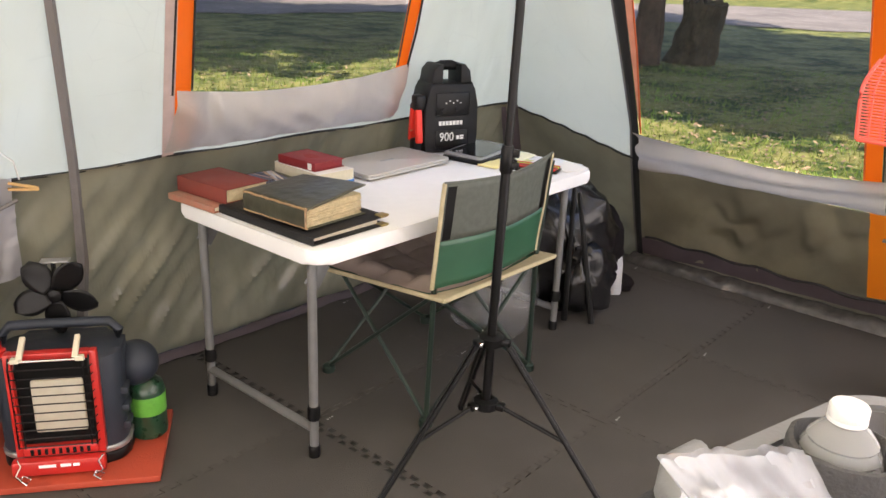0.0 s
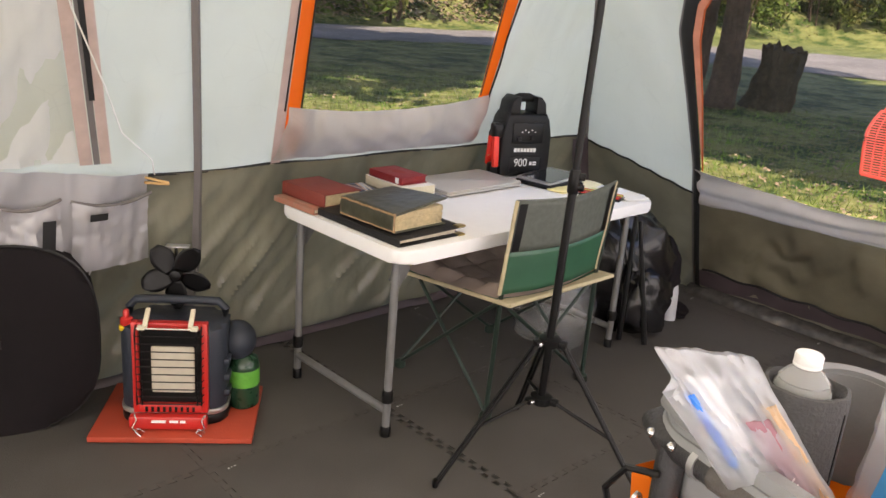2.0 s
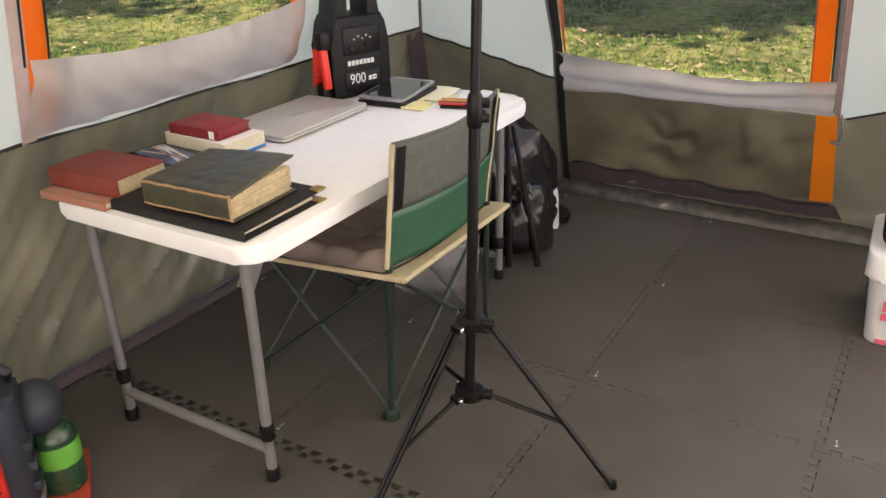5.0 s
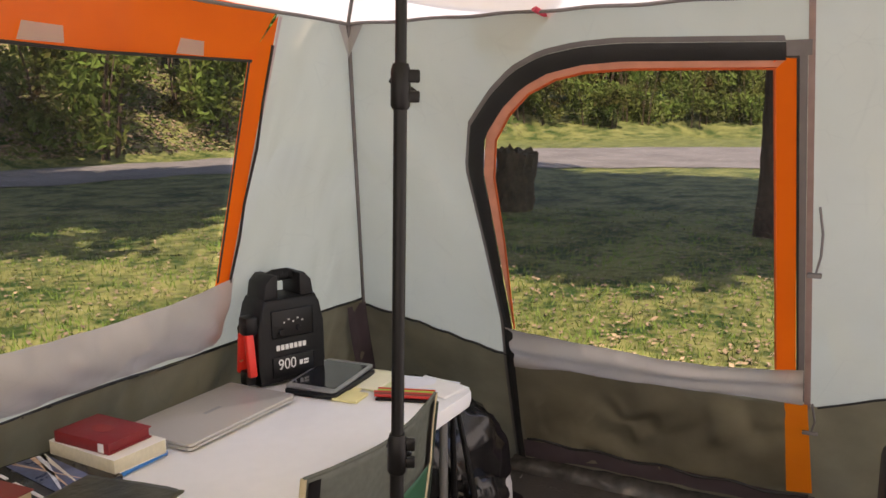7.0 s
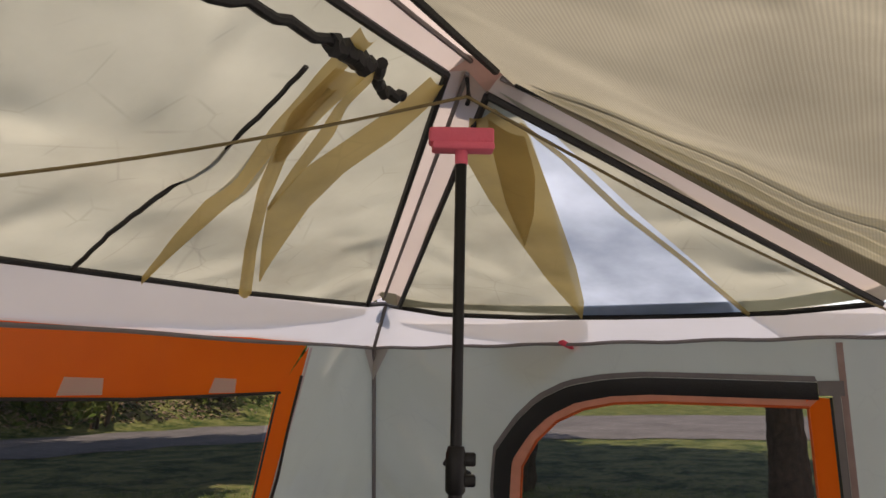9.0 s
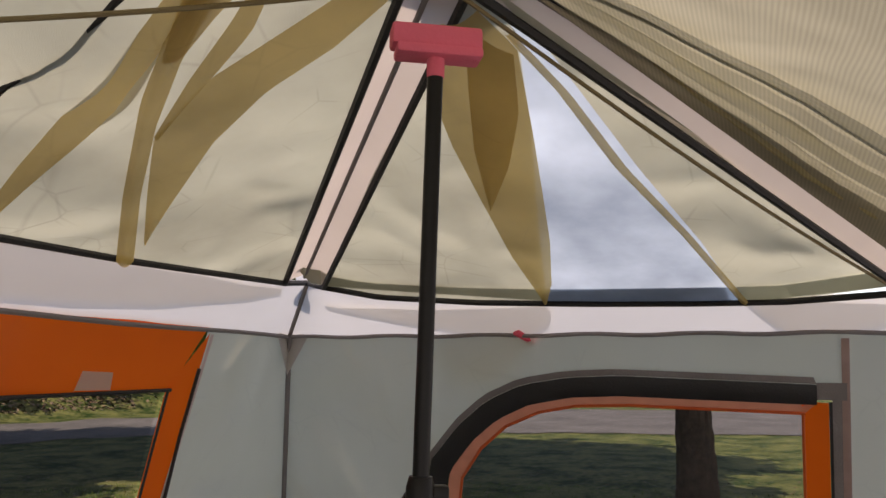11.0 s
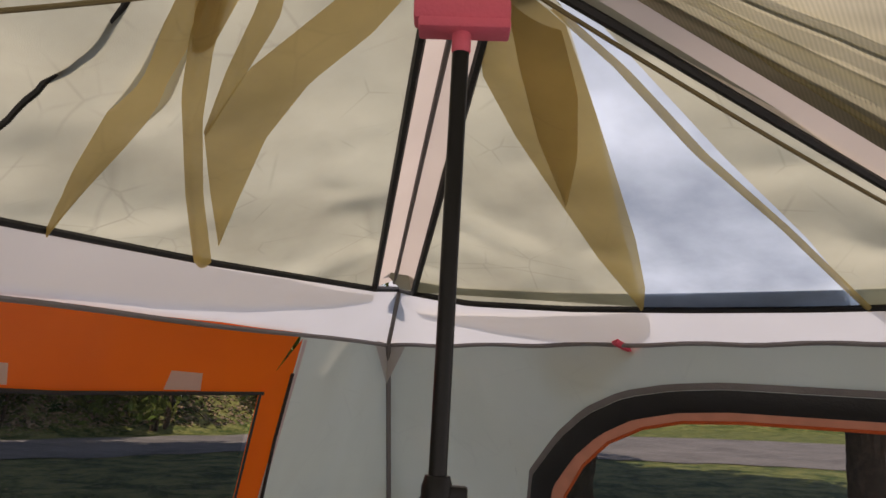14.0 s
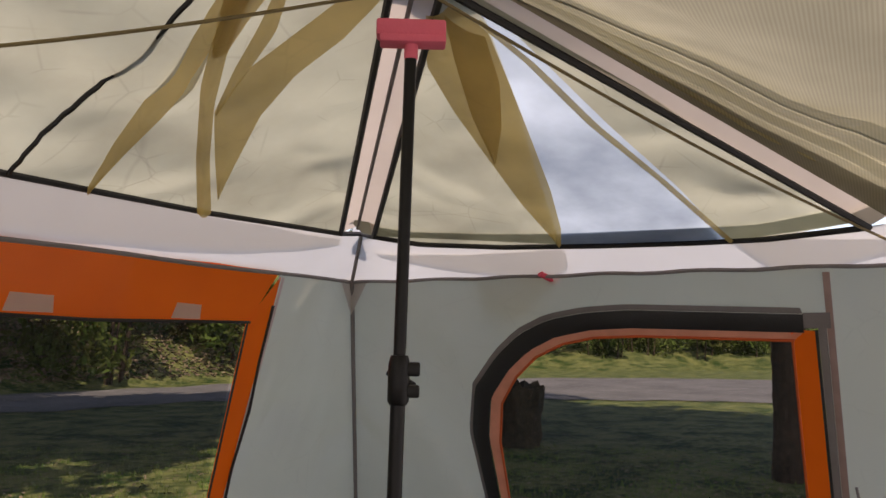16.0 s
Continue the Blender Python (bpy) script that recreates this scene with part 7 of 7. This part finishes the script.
# sagging net folds on the far side of the roof
net = thing("net_folds", "bunched olive net hanging in folds from the roof", "net")
NETF = cloth("olive net", (0.52, 0.46, 0.24), 0.6, 0.2, 10.0, see=0.35, wrinkle=1.0, weave=0.8, knit=0.2)
# yellow bands put the lit faces of the grey olive folds into colour
NETLIT = cloth("olive net lit yellow", (0.60, 0.53, 0.22), 0.65, 0.2, 8.0, see=0.40, wrinkle=1.0, weave=0.8, knit=0.15)
SHADOWNET = cloth("grey olive net", (0.72, 0.70, 0.52), 0.6, 0.2, 10.0, see=0.60, wrinkle=1.0, weave=0.8, knit=0.2)
a0, b0 = Vector((0.34, -0.445, 1.985)), Vector((1.02, -0.975, 1.715))
for k, (d, w, drop, m_) in enumerate(((0.020, 0.055, 0.024, NETF), (0.085, 0.070, 0.024, SHADOWNET), (0.160, 0.075, 0.026, NETLIT), (0.250, 0.070, 0.016, SHADOWNET), (0.340, 0.080, 0.022, NETLIT))):
    bm = bmesh.new()

    def fold_at(u, v):
        p = a0.lerp(b0, u)
        s = Vector((-0.62, -0.78, 0)) * (d + w * (v - 0.5) + 0.01 * math.sin(9 * u + k)) * (0.25 + 0.9 * u)
        return p + s + Vector((0, 0, 0.012 - (drop * math.sin(math.pi * v) + 0.05 * d) * (0.4 + 0.8 * math.sin(math.pi * u)) + 0.006 * noise.noise((u * 14, v * 2, k)) + 0.010 * max(0, u - 0.45) * math.sin(u * 70 + 9 * v + 4 * noise.noise((u * 9, v, k)))))
    sheet(bm, fold_at, 110, 10)
    part("fold", bm, m_, net)
bm = bmesh.new()
tube(bm, [Vector((0.30, -0.47, 1.99)).lerp(Vector((0.75, -1.16, 1.76)), k / 14) + Vector((0, 0, -0.012 - 0.03 * math.sin(math.pi * k / 14))) for k in range(15)], 0.004, 6)
part("seam", bm, GUY, roof, "olive seam")

# crumpled groundsheet edge along the foot of the door
gs = thing("groundsheet_edge", "crumpled grey groundsheet edge at the door foot", "groundsheet")
bm = bmesh.new()


def edge_at(u, v):
    y = 0.25 - 1.35 * u
    a = math.pi * v
    return Vector((2.14 - 0.035 + 0.03 * math.cos(a) - 0.02 * v + 0.012 * noise.noise((y * 9, v, 0)), y, 0.004 + (0.028 + 0.02 * noise.noise((y * 13, 2, v))) * math.sin(a) + 0.03 * (1 - v)))


sheet(bm, edge_at, 90, 8)
part("crumple", bm, cloth("crumpled grey sheet", (0.065, 0.060, 0.056), 0.05, 0.4, 30, 0.06, wrinkle=1.0), gs)
bm = bmesh.new()
sheet(bm, lambda u, v: Vector((-0.6 + 2.6 * u, 0.862 - 0.05 * v + 0.012 * noise.noise((u * 22, v, 3)), 0.004 + (0.02 + 0.012 * noise.noise((u * 30, v, 1))) * math.sin(math.pi * v))), 90, 6)
part("crumple", bm, PURPLE, gs)

# ---- foam floor tiles, each with its teeth ----
S, TEETH, DEEP = 0.61, 12, 0.019


def teeth(extra):
    """Places and depths along one edge, from -S/2 to S/2."""
    pts, p = [], (S - 0.05) / TEETH
    for k in range(TEETH):
        c = -S / 2 + 0.025 + p * (k + 0.5)
        a, b = p * 0.20 + extra, p * 0.30 + extra
        pts += [(c - a, 0.0), (c - b, DEEP + extra), (c + b, DEEP + extra), (c + a, 0.0)]
    return pts


def tile_mesh():
    bm = bmesh.new()
    h, g = S / 2, 0.0008
    out, notch = teeth(-g), teeth(g * 0.5)
    pts = [(-h + g, -h + g)] + [(s, -h + g - d) for s, d in out] + [(h - g, -h + g)] + [(h - g + d, s) for s, d in out]
    pts += [(h - g, h - g)] + [(s, h - g - d) for s, d in notch[::-1]] + [(-h + g, h - g)] + [(-h + g + d, s) for s, d in notch[::-1]]
    lo = [bm.verts.new((p[0], p[1], -0.006)) for p in pts]
    hi = [bm.verts.new((p[0], p[1], 0.0)) for p in pts]
    bm.faces.new(hi)
    for k in range(len(lo)):
        bm.faces.new((lo[k], lo[(k + 1) % len(lo)], hi[(k + 1) % len(lo)], hi[k]))
    bmesh.ops.recalc_face_normals(bm, faces=bm.faces[:])
    me = bpy.data.meshes.new("tile")
    bm.to_mesh(me)
    bm.free()
    me.materials.append(FOAM)
    return me


tile_me = tile_mesh()
rng = random.Random(4)
for i in range(-6, 4):
    for j in range(-4, 2):
        x, y = 0.145 + S * (i + 0.5), -0.385 + S * (j + 0.5)
        t = new("tile", tile_me)
        t.parent = floor
        gap = -0.017 if i < 0 else 0.0
        t.matrix_basis = pose(x + gap, y, 0.0 + rng.uniform(-0.0008, 0.0008), 0, 0, rng.uniform(-0.15, 0.15))
# small moulded marks at the tile corners
MARK = mat("pale moulded mark", (0.42, 0.42, 0.42), 0.4)
bm = bmesh.new()
for i in range(-4, 4):
    for j in range(-3, 3):
        x, y = 0.145 + S * i + 0.045, -0.385 + S * j - 0.045
        for dx, w in ((0.0, 0.006), (0.011, 0.003), (0.019, 0.007)):
            block(bm, x + dx - 0.008, x + dx + w - 0.008, y - 0.004 + dx * 0.2, y + 0.003, 0.0012, 0.0018)
part("tile_mark", bm, MARK, floor)
